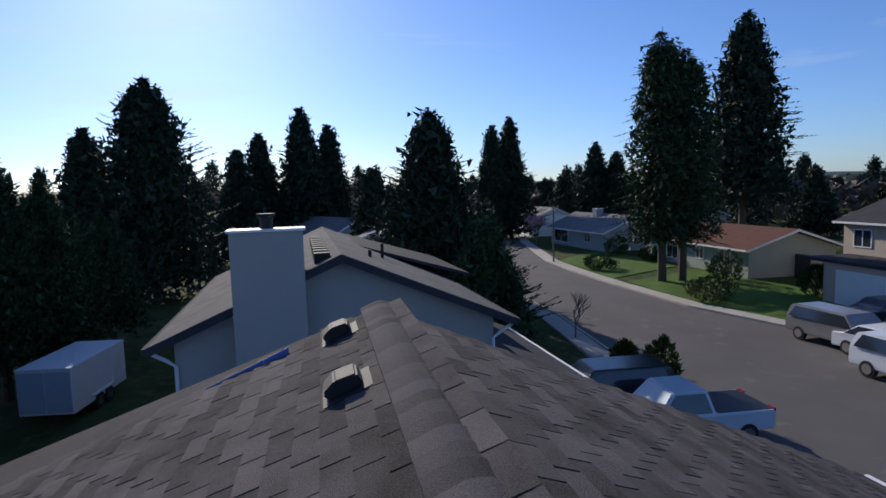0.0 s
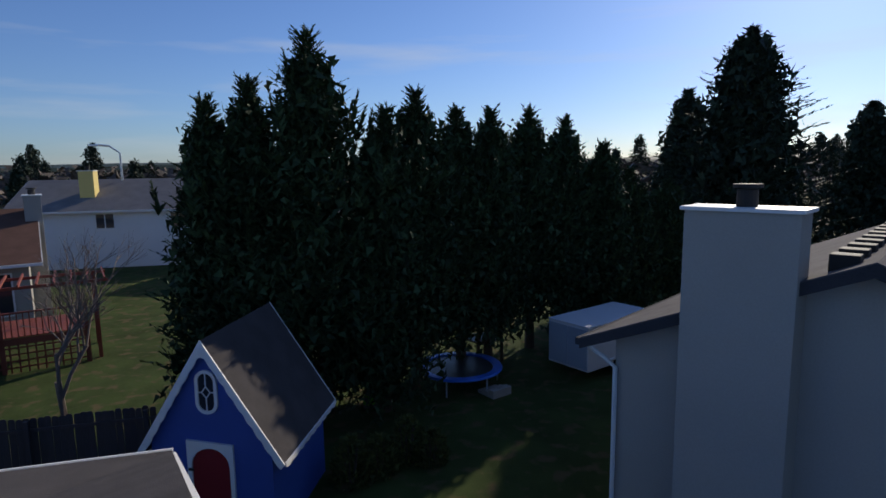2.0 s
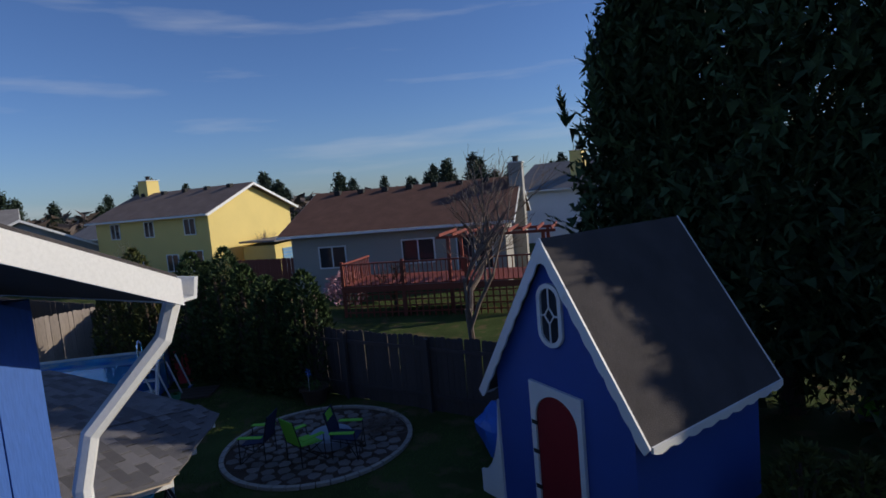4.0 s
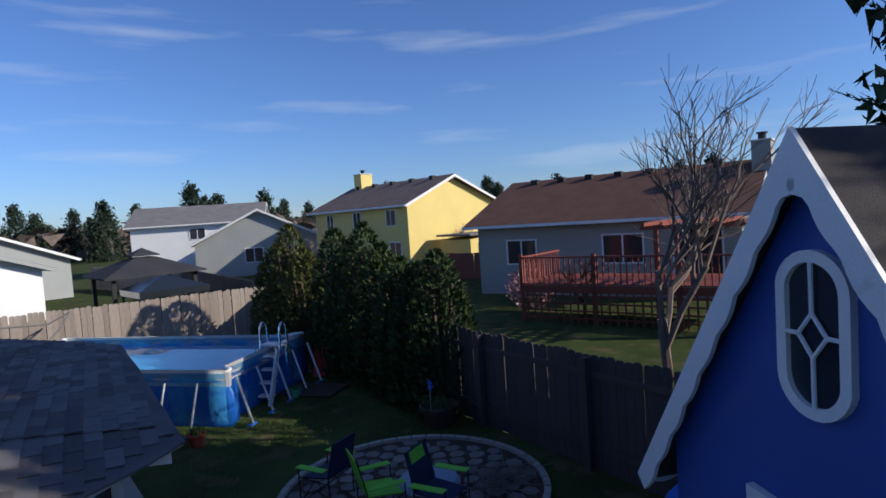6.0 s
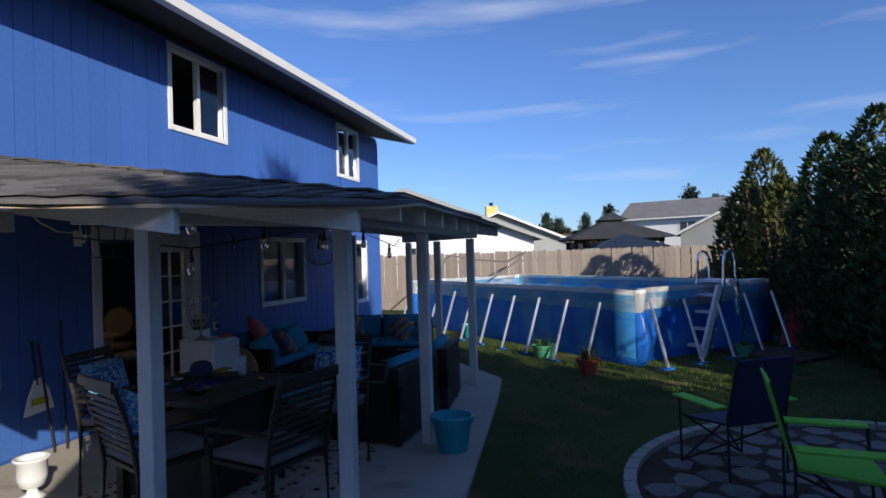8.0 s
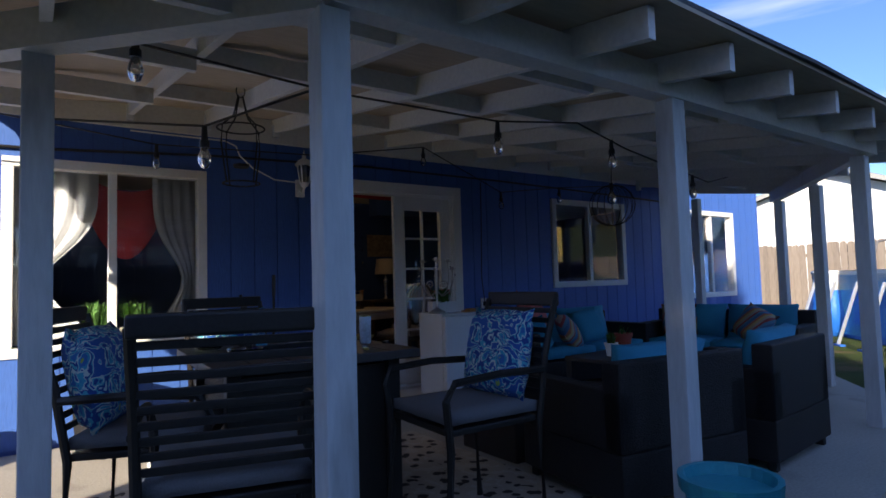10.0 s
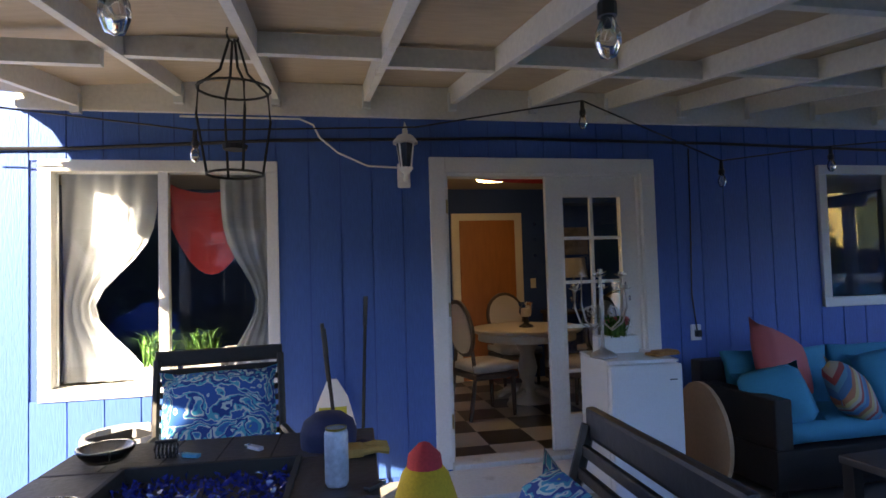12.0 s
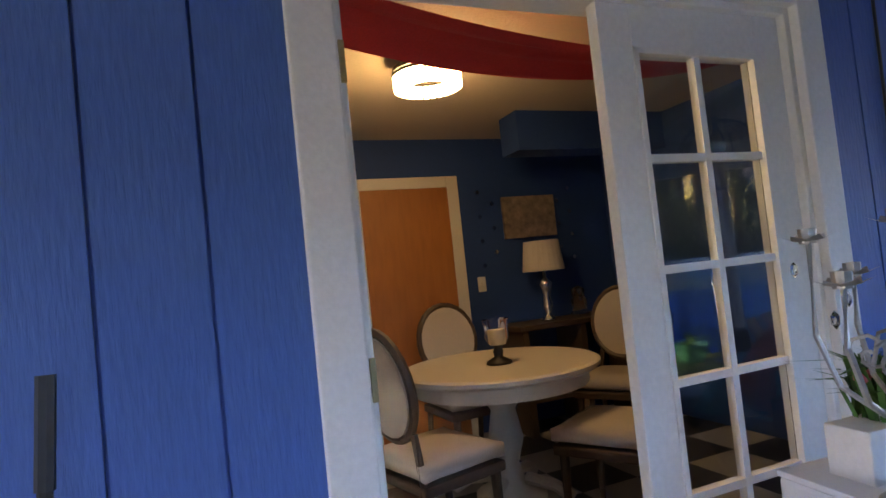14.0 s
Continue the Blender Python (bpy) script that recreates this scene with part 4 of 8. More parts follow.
def fence(name, p, q, h, mat, label, limit=400):
    t = thing(name, label, "fence", kind="structure")
    p, q = Vector((*p, 0)), Vector((*q, 0))
    d = (q - p)
    L = d.length
    d.normalize()
    ang = math.degrees(math.atan2(d.y, d.x))
    me = board(h)
    me.materials.append(mat)
    r = random.Random(len(name))
    n = int(L / 0.142)
    for k in range(min(n, limit)):
        ob = new("board", me)
        ob.parent = t
        c = p + d * (k + 0.5) * L / n
        ob.matrix_basis = pose(c.x, c.y, r.uniform(-0.03, 0.02), 0, r.uniform(-0.6, 0.6), ang + r.uniform(-1.5, 1.5))
    for z in (0.35, h - 0.3):
        part("rail", bx(0, -0.05, z - 0.04, L, -0.012, z + 0.04, m=Matrix.Translation(p) @ pose(0, 0, 0, 0, 0, ang)), mat, t)
    for k in range(int(L / 2.4) + 1):
        c = p + d * min(L, k * 2.4)
        part("post", bx(-0.045, -0.14, 0, 0.045, -0.05, h - 0.05, m=Matrix.Translation(c) @ pose(0, 0, 0, 0, 0, ang)), mat, t)
    return t


fence("fence_side", (12.0, -8.9), (12.3, 4.5), 1.85, FENCEW, "weathered grey-brown cedar board fence")
fence("fence_back", (12.0, -8.9), (-5.0, -9.2), 1.75, FENCED, "wooden board fence at the back, its shade put into the dark colour")
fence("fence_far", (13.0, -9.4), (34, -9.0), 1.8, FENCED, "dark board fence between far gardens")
fence("fence_neighbour", (10.5, -25), (22.5, -22.0), 1.6, REDWOOD, "brown wooden fence beside the yellow house")
fence("fence_garden", (30, -9.0), (44, -5.0), 1.8, FENCEW, "brown fence behind the gazebo")
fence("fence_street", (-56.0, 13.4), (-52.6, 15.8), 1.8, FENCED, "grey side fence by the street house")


# ---- houses ----
def gable_house(name, label, c, rz, L, W, eave, ridge, wallmat, roofmat, over=0.45, wins=(), extra=None, gable_trim=TRIMW, vents=0):
    """A gabled house, ridge along its own x, of length L and depth W, centre c."""
    t = thing(name, label, "house", pose(c[0], c[1], 0, 0, 0, rz))
    bm = bmesh.new()
    prism(bm, [(-W / 2, -0.3), (W / 2, -0.3), (W / 2, eave), (0, ridge - 0.12), (-W / 2, eave)], "x", -L / 2, L / 2)
    wall = part("wall", bm, wallmat, t)
    s = (ridge - eave) / (W / 2)
    rf = bmesh.new()
    for sg in (1, -1):
        o = [(sg * (W / 2 + over), eave - s * over + 0.02), (0, ridge), (0, ridge + 0.13), (sg * (W / 2 + over), eave - s * over + 0.15)]
        prism(rf, o, "x", -L / 2 - over, L / 2 + over)
    roof_ = part("roof", rf, roofmat, t)
    tr = bmesh.new()
    for xe in (-L / 2 - over - 0.03, L / 2 + over):
        for sg in (1, -1):
            prism(tr, [(sg * (W / 2 + over), eave - s * over - 0.06), (0, ridge - 0.08), (0, ridge + 0.11), (sg * (W / 2 + over), eave - s * over + 0.13)], "x", xe, xe + 0.03)
    for sg in (1, -1):
        ye = sg * (W / 2 + over)
        box(tr, -L / 2 - over, min(ye, ye + sg * 0.1), eave - s * over, L / 2 + over, max(ye, ye + sg * 0.1), eave - s * over + 0.13)
    part("eave_trim", tr, gable_trim, t)
    for k in range(vents):
        part("roof_vent", bx(-L / 2 + 1.2 + k * (L - 2.4) / max(1, vents - 1), 0.25, ridge - 0.12, -L / 2 + 1.55 + k * (L - 2.4) / max(1, vents - 1), 0.6, ridge + 0.16, bevel=0.02), BLACKM, t)
    for face, u, z0, w_, h_ in wins:
        wb, gbm = bmesh.new(), bmesh.new()
        if face in "fb":
            y = (-1 if face == "f" else 1) * W / 2
            dy = -0.05 if face == "f" else 0.05
            for a, b, cc, d in ((u - w_ / 2, z0, u + w_ / 2, z0 + 0.07), (u - w_ / 2, z0 + h_ - 0.07, u + w_ / 2, z0 + h_), (u - w_ / 2, z0 + 0.07, u - w_ / 2 + 0.07, z0 + h_ - 0.07), (u + w_ / 2 - 0.07, z0 + 0.07, u + w_ / 2, z0 + h_ - 0.07), (u - 0.03, z0 + 0.07, u + 0.03, z0 + h_ - 0.07)):
                box(wb, a, y, b, cc, y + dy, d)
            box(gbm, u - w_ / 2 + 0.06, y - 0.01 if dy > 0 else y + 0.01, z0 + 0.06, u + w_ / 2 - 0.06, y + dy * 0.4, z0 + h_ - 0.06)
        else:
            x = (-1 if face == "l" else 1) * L / 2
            dx = -0.05 if face == "l" else 0.05
            for a, b, cc, d in ((u - w_ / 2, z0, u + w_ / 2, z0 + 0.07), (u - w_ / 2, z0 + h_ - 0.07, u + w_ / 2, z0 + h_), (u - w_ / 2, z0 + 0.07, u - w_ / 2 + 0.07, z0 + h_ - 0.07), (u + w_ / 2 - 0.07, z0 + 0.07, u + w_ / 2, z0 + h_ - 0.07), (u - 0.03, z0 + 0.07, u + 0.03, z0 + h_ - 0.07)):
                box(wb, x, a, b, x + dx, cc, d)
            box(gbm, x - 0.01 if dx > 0 else x + 0.01, u - w_ / 2 + 0.06, z0 + 0.06, x + dx * 0.4, u + w_ / 2 - 0.06, z0 + h_ - 0.06)
        wo = part("window", wb, TRIMW, t)
        part("pane", gbm, DARKWIN, wo)
    if extra:
        extra(t)
    return t


def siding_lines(t, x, y0, y1, z0, z1, step, mat, axis="x"):
    """Lap boards standing a little proud of a wall."""
    z = z0
    while z < z1 - 0.01:
        bm = bmesh.new()
        if axis == "x":
            prism(bm, [(x, z), (x + 0.016, z), (x + 0.004, z + step), (x, z + step)], "y", y0, y1)
        else:
            prism(bm, [(x, z), (x - 0.016, z), (x - 0.004, z + step), (x, z + step)], "x", y0, y1)
        part("lap_board", bm, mat, t)
        z += step


def chimney_box(t, x0, x1, y0, y1, z1, mat, boards=False):
    part("chimney", bx(x0, y0, -0.2, x1, y1, z1, bevel=0.01), mat, t)
    part("chimney_cap", bx(x0 - 0.06, y0 - 0.06, z1, x1 + 0.06, y1 + 0.06, z1 + 0.06, bevel=0.01), TRIMW, t)
    bm = bmesh.new()
    cx, cy = (x0 + x1) / 2, (y0 + y1) / 2
    cyl(bm, (cx, cy, z1 + 0.05), (cx, cy, z1 + 0.32), 0.15, n=16)
    cyl(bm, (cx, cy, z1 + 0.34), (cx, cy, z1 + 0.40), 0.21, n=16)
    part("flue", bm, BLACKM, t, "dark metal flue with cap")


# next-door house: gable wall towards the blue house
def next_door(t):
    chimney_box(t, 5.5, 6.15, -2.45, -0.85, 6.98, CREAM)
    siding_lines(t, 6.15, -2.45, -0.85, 0.0, 6.9, 0.21, CREAM)
    bm = bmesh.new()
    tube(bm, [(5.8, -4.3, 4.36), (5.64, -4.0, 4.12), (5.57, -3.82, 3.95), (5.57, -3.82, 0.1)], 0.045, 8)
    part("downspout", bm, TRIMW, t)
    bm = bmesh.new()
    tube(bm, [(5.8, 4.3, 4.36), (5.64, 4.0, 4.12), (5.57, 3.82, 3.95), (5.57, 3.82, 0.1)], 0.045, 8)
    part("downspout", bm, TRIMW, t)
    for k in range(9):
        part("roof_vent", bx(5.2 - k * 0.7, -0.62, 6.08, 5.5 - k * 0.7, -0.24, 6.38, bevel=0.02), BLACKM, t)
    for xx, yy in ((3.0, 1.0), (1.2, 1.6)):
        bm = bmesh.new()
        cyl(bm, (xx, yy, 5.2), (xx, yy, 6.15), 0.05, n=8)
        part("vent_pipe", bm, BLACKM, t)
    wing = bmesh.new()
    prism(wing, [(3.9, -0.2), (6.5, -0.2), (6.5, 2.3), (3.9, 3.2)], "x", -1.5, 5.5)
    part("garage", wing, GREYSIDE, t)
    bm = bmesh.new()
    prism(bm, [(3.9, 3.3), (6.8, 2.22), (6.8, 2.35), (3.9, 3.43)], "x", -2.0, 5.75)
    part("garage_roof", bm, DARKROOF, t)
    bm = bmesh.new()
    prism(bm, [(3.9, 3.24), (6.9, 2.14), (6.9, 2.36), (3.9, 3.45)], "x", 5.753, 5.81)
    box(bm, -2.0, 6.803, 2.18, 5.75, 6.92, 2.33)
    part("gutter", bm, TRIMW, t)
    bm = bmesh.new()
    prism(bm, [(0.4, 6.0), (5.2, 4.55), (5.2, 4.67), (0.4, 6.12)], "x", -7.5, -1.2)
    part("rear_roof", bm, DARKROOF, t)


NB = Vector((-17.27, -1.68, 0))
nrz = 36.0
ctr = NB - Vector((math.cos(radians(nrz)), math.sin(radians(nrz)), 0)) * 5.5
gable_house("house", "cream two-storey house with lap-sided chimney", ctr, nrz, 11.0, 7.7, 4.58, 6.25, CREAM, SLATEROOF, over=0.48, gable_trim=DARKROOF, extra=next_door)
# white house beyond the side fence
gable_house("house", "white single-storey house with pale gable roof", (28.8, 6.0), 19, 12, 13.5, 2.7, 5.35, OFFWHITE, GREYROOF, over=0.5, wins=[("l", -0.6, 1.0, 1.0, 1.3)], gable_trim=GREYSIDE)
def yellow_extra(t):
    chimney_box(t, 4.2, 5.2, -0.6, 0.5, 8.0, YELLOW)
    sh = bmesh.new()
    prism(sh, [(-1.5, -0.2), (1.9, -0.2), (1.9, 2.3), (-1.5, 2.6)], "x", -9.2, -6.4)
    part("lean_to", sh, YELLOW, t)
    part("lean_to_roof", bx(-9.5, -1.9, 2.55, -6.35, 2.2, 2.68), GREYROOF, t)
    for k in range(8):
        part("door_slat", bx(-9.26, -0.9, 0.1 + k * 0.24, -9.2, 1.2, 0.31 + k * 0.24), material("blue_shutter", (0.18, 0.35, 0.55), 0.5), t)
gable_house("house", "two-storey yellow house with grey roof and chimney", (30.8, -25.0), 9, 11.5, 8.0, 5.0, 6.85, YELLOW, TANROOF, over=0.45, extra=yellow_extra, vents=5,
            wins=[("b", -4.0, 3.5, 1.1, 1.2), ("b", 0.0, 3.5, 1.0, 1.2), ("b", 3.6, 3.5, 1.0, 1.2), ("b", -4.3, 0.9, 1.3, 1.5), ("b", -2.0, 0.9, 1.2, 1.3), ("b", 1.6, 0.9, 1.2, 1.3), ("b", 4.0, 0.9, 1.1, 1.3)])
gable_house("house", "low pale house with brown shingle roof and deck", (10.3, -25.8), 22, 11.0, 9.4, 3.4, 5.4, CREAM, BROWNROOF, over=0.5, vents=7,
            wins=[("b", 3.3, 1.4, 1.5, 1.2), ("b", -1.2, 1.4, 1.7, 1.3), ("b", -4.0, 0.9, 1.8, 2.0)],
            extra=lambda t: chimney_box(t, -6.2, -5.5, 0.2, 1.4, 6.2, CREAM))
gable_house("house", "sage and grey house with white gable trim", (46, -19), -20, 13, 10, 3.0, 5.6, GREYSIDE, GREYROOF, wins=[("l", 0.5, 1.1, 1.5, 1.3), ("l", -2.5, 1.1, 1.2, 1.3)])
gable_house("house", "white two-storey house with grey roof", (57, -16), 70, 12, 9, 5.0, 6.9, OFFWHITE, GREYROOF, wins=[("b", 0, 3.3, 1.5, 1.2), ("f", 2, 3.3, 1.5, 1.2), ("l", 0, 3.2, 1.8, 1.2)])
gable_house("house", "grey roofed house in the distance", (44, 3), 15, 14, 10, 2.8, 5.0, GREYSIDE, GREYROOF, extra=lambda t: chimney_box(t, 1, 2, -1, 0, 6.2, YELLOW))
gable_house("house", "low house in the distance", (70, -40), 10, 14, 9, 2.8, 4.8, CREAM, GREYROOF)
gable_house("house", "grey two-storey house beyond the trees", (4.0, -46), 0, 16, 9, 4.5, 6.6, OFFWHITE, GREYROOF, extra=lambda t: chimney_box(t, 3, 4, 2, 3, 7.4, YELLOW), wins=[("b", -3, 3.0, 1.3, 1.2), ("b", 2, 3.0, 1.3, 1.2)])
gable_house("house", "white house beyond the trees", (-9.5, -44), 5, 9, 8, 4.2, 6.0, OFFWHITE, GREYROOF, wins=[("b", 0, 2.8, 1.5, 1.2)])
gable_house("house", "pale green rambler with red-brown roof", (-66.4, 10.2), 31.8, 16, 8.0, 2.45, 3.8, SAGE, REDROOF, wins=[("f", 5, 0.9, 1.6, 1.2), ("f", 1.5, 0.9, 1.2, 1.2), ("f", -3.0, 0.5, 2.0, 1.5)], over=0.6)
gable_house("house", "white and grey rambler with pale roof", (-83.4, -3.4), 37.5, 14, 8.0, 2.4, 4.1, GREYSIDE, GREYROOF, wins=[("f", -4, 0.4, 4.0, 1.7), ("f", 3, 0.9, 1.5, 1.2)], over=0.6, extra=lambda t: chimney_box(t, -1, 0, -1, 0, 4.8, GREYSIDE))
gable_house("house", "tan two-storey house with dark roof", (-50.6, 22.6), 31, 9, 9.5, 5.0, 6.7, TAN, DARKROOF, wins=[("l", -1.5, 3.3, 1.3, 1.4), ("f", 0, 3.3, 1.6, 1.2), ("f", -3, 3.3, 1.4, 1.2)],
            extra=lambda t: (part("porch_roof", bx(-4.0, -8.2, 2.6, 4.5, -4.7, 2.8), DARKROOF, t), part("garage", bx(-2.5, -8.0, -0.2, 4.2, -4.7, 2.6), TAN, t), part("garage_door", bx(-1.5, -8.06, 0.0, 3.4, -8.0, 2.2), TRIMW, t)))
gable_house("house", "low house far down the street", (-104, -16), 30, 13, 8, 2.6, 4.4, OFFWHITE, GREYROOF)
gable_house("house", "low brown house far down the street", (-112, 6), 30, 13, 8, 2.6, 4.4, TAN, REDROOF)
gable_house("house", "grey house among trees", (-62, -31), 60, 12, 8, 3.0, 5.0, GREYSIDE, GREYROOF)
gable_house("house", "pale house behind the next-door roof", (-44, -15.6), 30, 9, 8, 3.4, 5.0, CREAM, GREYROOF, wins=[("r", 0, 2.9, 1.4, 0.8)])

# ---- garden playhouse ----
def playhouse():
    t = thing("playhouse", "blue wooden playhouse with steep roof and scalloped white trim", "playhouse", pose(-7.25, -6.84, 0, 0, 0, -18 + 180) @ Matrix.Diagonal((1.0, 0.96, 1.0, 1)))
    HW, AP, LOW, D = 1.62, 4.38, 1.86, 3.35
    bm = bmesh.new()
    prism(bm, [(-1.30, 0), (1.30, 0), (1.30, 2.25), (0, AP - 0.18), (-1.30, 2.25)], "y", 0.10, D - 0.1)
    part("wall", bm, BLUEDEEP, t)
    for sg in (1, -1):
        bm = bmesh.new()
        prism(bm, [(0, AP), (sg * HW, LOW), (sg * HW - sg * 0.06, LOW - 0.03), (0, AP - 0.08)], "y", -0.02, D)
        part("roof", bm, SHINGLEROOF, t, "grey shingle roof slope")
        # scalloped trim
        for yy in (-0.05, D):
            pts, inner = [], []
            n = 24
            for k in range(n + 1):
                f = k / n
                pts.append((sg * HW * f, AP + 0.01 - (AP - LOW) * f))
            for k in range(n * 2, -1, -1):
                f = k / (n * 2)
                wv = 0.16 + 0.035 * abs(math.sin(f * math.pi * 9)) + 0.22 * max(0, 1 - f * 9) 
                inner.append((sg * (HW * f) - sg * wv * 0.55 * min(1, f * 12), AP - (AP - LOW) * f - wv * 0.55 - (0.05 if f < 0.02 else 0)))
            bm = bmesh.new()
            prism(bm, pts + inner, "y", yy, yy + 0.035)
            part("scalloped_trim", bm, WHITE, t, "white scalloped barge board")
        bm = bmesh.new()
        n = 40
        pts = [(D * k / n, LOW - 0.05 - 0.045 * abs(math.sin(k / n * math.pi * 9))) for k in range(n + 1)]
        prism(bm, pts + [(D, LOW + 0.03), (0, LOW + 0.03)], "x", sg * HW - 0.02, sg * HW + 0.015)
        part("eave_trim", bm, WHITE, t)
    # oval window
    def ring(rx, rz_, n=28, st=0.16):
        return [(rx * math.cos(a), (rz_ - rx) * (1 if math.sin(a) > 0 else -1) * (abs(math.sin(a)) > 1e-6) + rx * math.sin(a)) for a in [k * math.tau / n + 0.01 for k in range(n)]]
    o, i_ = ring(0.235, 0.46), ring(0.17, 0.395)
    bm = bmesh.new()
    zc = 3.28
    A = [[bm.verts.new((x, y, zc + z)) for x, z in o] for y in (0.05, 0.11)]
    B = [[bm.verts.new((x, y, zc + z)) for x, z in i_] for y in (0.05, 0.11)]
    n = len(o)
    for k in range(n):
        j = (k + 1) % n
        bm.faces.new((A[0][k], A[0][j], B[0][j], B[0][k]))
        bm.faces.new((A[0][k], A[1][k], A[1][j], A[0][j]))
        bm.faces.new((B[0][k], B[0][j], B[1][j], B[1][k]))
    bmesh.ops.recalc_face_normals(bm, faces=bm.faces[:])
    win = part("window", bm, WHITE, t, "white oval window frame")
    bm = bmesh.new()
    for a, b in (((0, 0.40), (0, 0.12)), ((0, -0.40), (0, -0.12)), ((0.17, 0), (0.09, 0)), ((-0.17, 0), (-0.09, 0)), ((0, 0.12), (0.09, 0)), ((0, 0.12), (-0.09, 0)), ((0, -0.12), (0.09, 0)), ((0, -0.12), (-0.09, 0))):
        cyl(bm, (a[0], 0.06, zc + a[1]), (b[0], 0.06, zc + b[1]), 0.013, n=6)
    part("glazing_bars", bm, WHITE, win)
    bm = bmesh.new()
    prism(bm, [(x, zc + z) for x, z in i_], "y", 0.085, 0.095)
    part("pane", bm, DARKWIN, win)
    # arched red door in a white surround
    arch = [(0.40 * math.cos(a), 1.70 + 0.40 * math.sin(a)) for a in [k * math.pi / 16 for k in range(17)]]
    bm = bmesh.new()
    prism(bm, [(0.40, 0.1)] + arch + [(-0.40, 0.1)], "y", 0.06, 0.098)
    part("door", bm, material("red_door_paint", (0.24, 0.012, 0.02), 0.45, 0.15), t, "red arched plank door")
    bm = bmesh.new()
    out = [(-0.50, 0.1), (-0.50, 2.26), (0.50, 2.18), (0.50, 0.1), (0.41, 0.1)] + [(0.41 / 0.40 * x, z) for x, z in arch] + [(-0.41, 0.1)]
    prism(bm, out, "y", 0.03, 0.09)
    part("door_surround", bm, WHITE, t, "white door surround")
    for hz in (0.6, 1.15, 1.6):
        part("hinge", bx(-0.48, 0.02, hz, -0.36, 0.03, hz + 0.06), BLACKM, t)
    # curved white buttress at the side
    bm = bmesh.new()
    pts = [(-1.30, 1.75)] + [(-1.30 - 0.55 * (k / 10) ** 1.0, 1.75 - 1.35 * (1 - (1 - k / 10) ** 2) ** 0.5 - 0.0) for k in range(1, 11)] + [(-1.85, 0), (-1.30, 0)]
    prism(bm, pts, "y", 0.05, 0.10)
    part("buttress", bm, WHITE, t, "curved white wooden bracket")
    return t


playhouse()

# ---- pool ----
def pool():
    t = thing("swimming_pool", "large blue above-ground frame pool with grey band", "pool", pose(3.08, -5.35, 0, 0, 0, 42))
    L, W, H, R = 7.3, 3.75, 1.14, 0.28
    def outline_(o, n=5):
        pts = []
        for cx, cy, a0 in ((R, -R, 180), (R, -W + R, 270), (L - R, -W + R, 0), (L - R, -R, 90)):
            for k in range(n + 1):
                a = radians((a0 + 90 * k / n) if True else 0)
                pts.append((cx + (R + o) * math.cos(a) , cy + (R + o) * math.sin(a)))
        order = []
        return pts
    def skin(levels, mat, name, label=""):
        bm = bmesh.new()
        rings = [[bm.verts.new((x, y, z)) for x, y in dense(o)] for o, z in levels]
        for a, b in zip(rings, rings[1:]):
            for k in range(len(a)):
                j = (k + 1) % len(a)
                bm.faces.new((a[k], a[j], b[j], b[k]))
        bmesh.ops.recalc_face_normals(bm, faces=bm.faces[:])
        return part(name, bm, mat, t, label, smooth=True)
    def dense(o):
        pts = outline_(o)
        res = []
        for a, b in zip(pts, pts[1:] + pts[:1]):
            d = math.hypot(b[0] - a[0], b[1] - a[1])
            m = max(1, int(d / 0.45))
            for k in range(m):
                f = k / m
                res.append((a[0] + (b[0] - a[0]) * f, a[1] + (b[1] - a[1]) * f))
        return res
    skin([(0.0, 0.0), (0.10, 0.12), (0.12, 0.4), (0.05, 0.72), (0.0, 0.82)], POOLBLUE, "wall", "blue vinyl wall bulging between the legs")
    skin([(0.004, 0.82), (0.012, 0.95), (0.02, 1.10)], POOLGREY, "band", "grey band under the rim")
    skin([(0.02, 1.10), (0.04, 1.14), (0.0, 1.165), (-0.06, 1.14), (-0.06, 1.08)], TRIMW, "rim", "white tubular rim")
    skin([(-0.06, 1.08), (-0.05, 0.5), (-0.05, 0.06)], POOLIN, "liner")
    bm = bmesh.new()
    bm.faces.new([bm.verts.new((x, y, 0.05)) for x, y in outline_(-0.05)])
    part("bottom", bm, POOLIN, t)
    bm = bmesh.new()
    bmesh.ops.create_grid(bm, x_segments=50, y_segments=26, size=0.5)
    for v in bm.verts:
        v.co = Vector(((v.co.x + 0.5) * (L - 0.06) + 0.03, (v.co.y - 0.5) * (W - 0.06) - 0.03, 0.98))
        v.co.z += 0.004 * noise.noise(v.co * 2.2)
    wt = part("water", bm, WATER, t, "still clear blue water", smooth=True)
    wt.visible_shadow = False
    def leg(x, y, dx, dy):
        bm = bmesh.new()
        n = Vector((-dy, dx, 0))
        p = Vector((x, y, 0))
        d = Vector((dx, dy, 0))
        tube(bm, [p + n * 0.02 + d * 0.04 + Vector((0, 0, 0.98)), p + n * 0.0 + d * 0.34 + Vector((0, 0, 0.03))], 0.024, 6)
        part("leg", bm, STEEL, t, "white steel leg")
        bm = bmesh.new()
        box(bm, -0.11, -0.04, 0.0, 0.11, 0.04, 0.025, m=Matrix.Translation(p + d * 0.33) @ pose(0, 0, 0, 0, 0, math.degrees(math.atan2(n.y, n.x))))
        part("foot", bm, POOLBLUE, t)
    for k in range(10):
        x = 0.45 + k * (L - 0.9) / 9
        leg(x, 0.0, 0, 1)
        leg(x, -W, 0, -1)
    for k in range(5):
        y = -0.45 - k * (W - 0.9) / 4
        leg(0.0, y, -1, 0)
        leg(L, y, 1, 0)
    return t


pool()


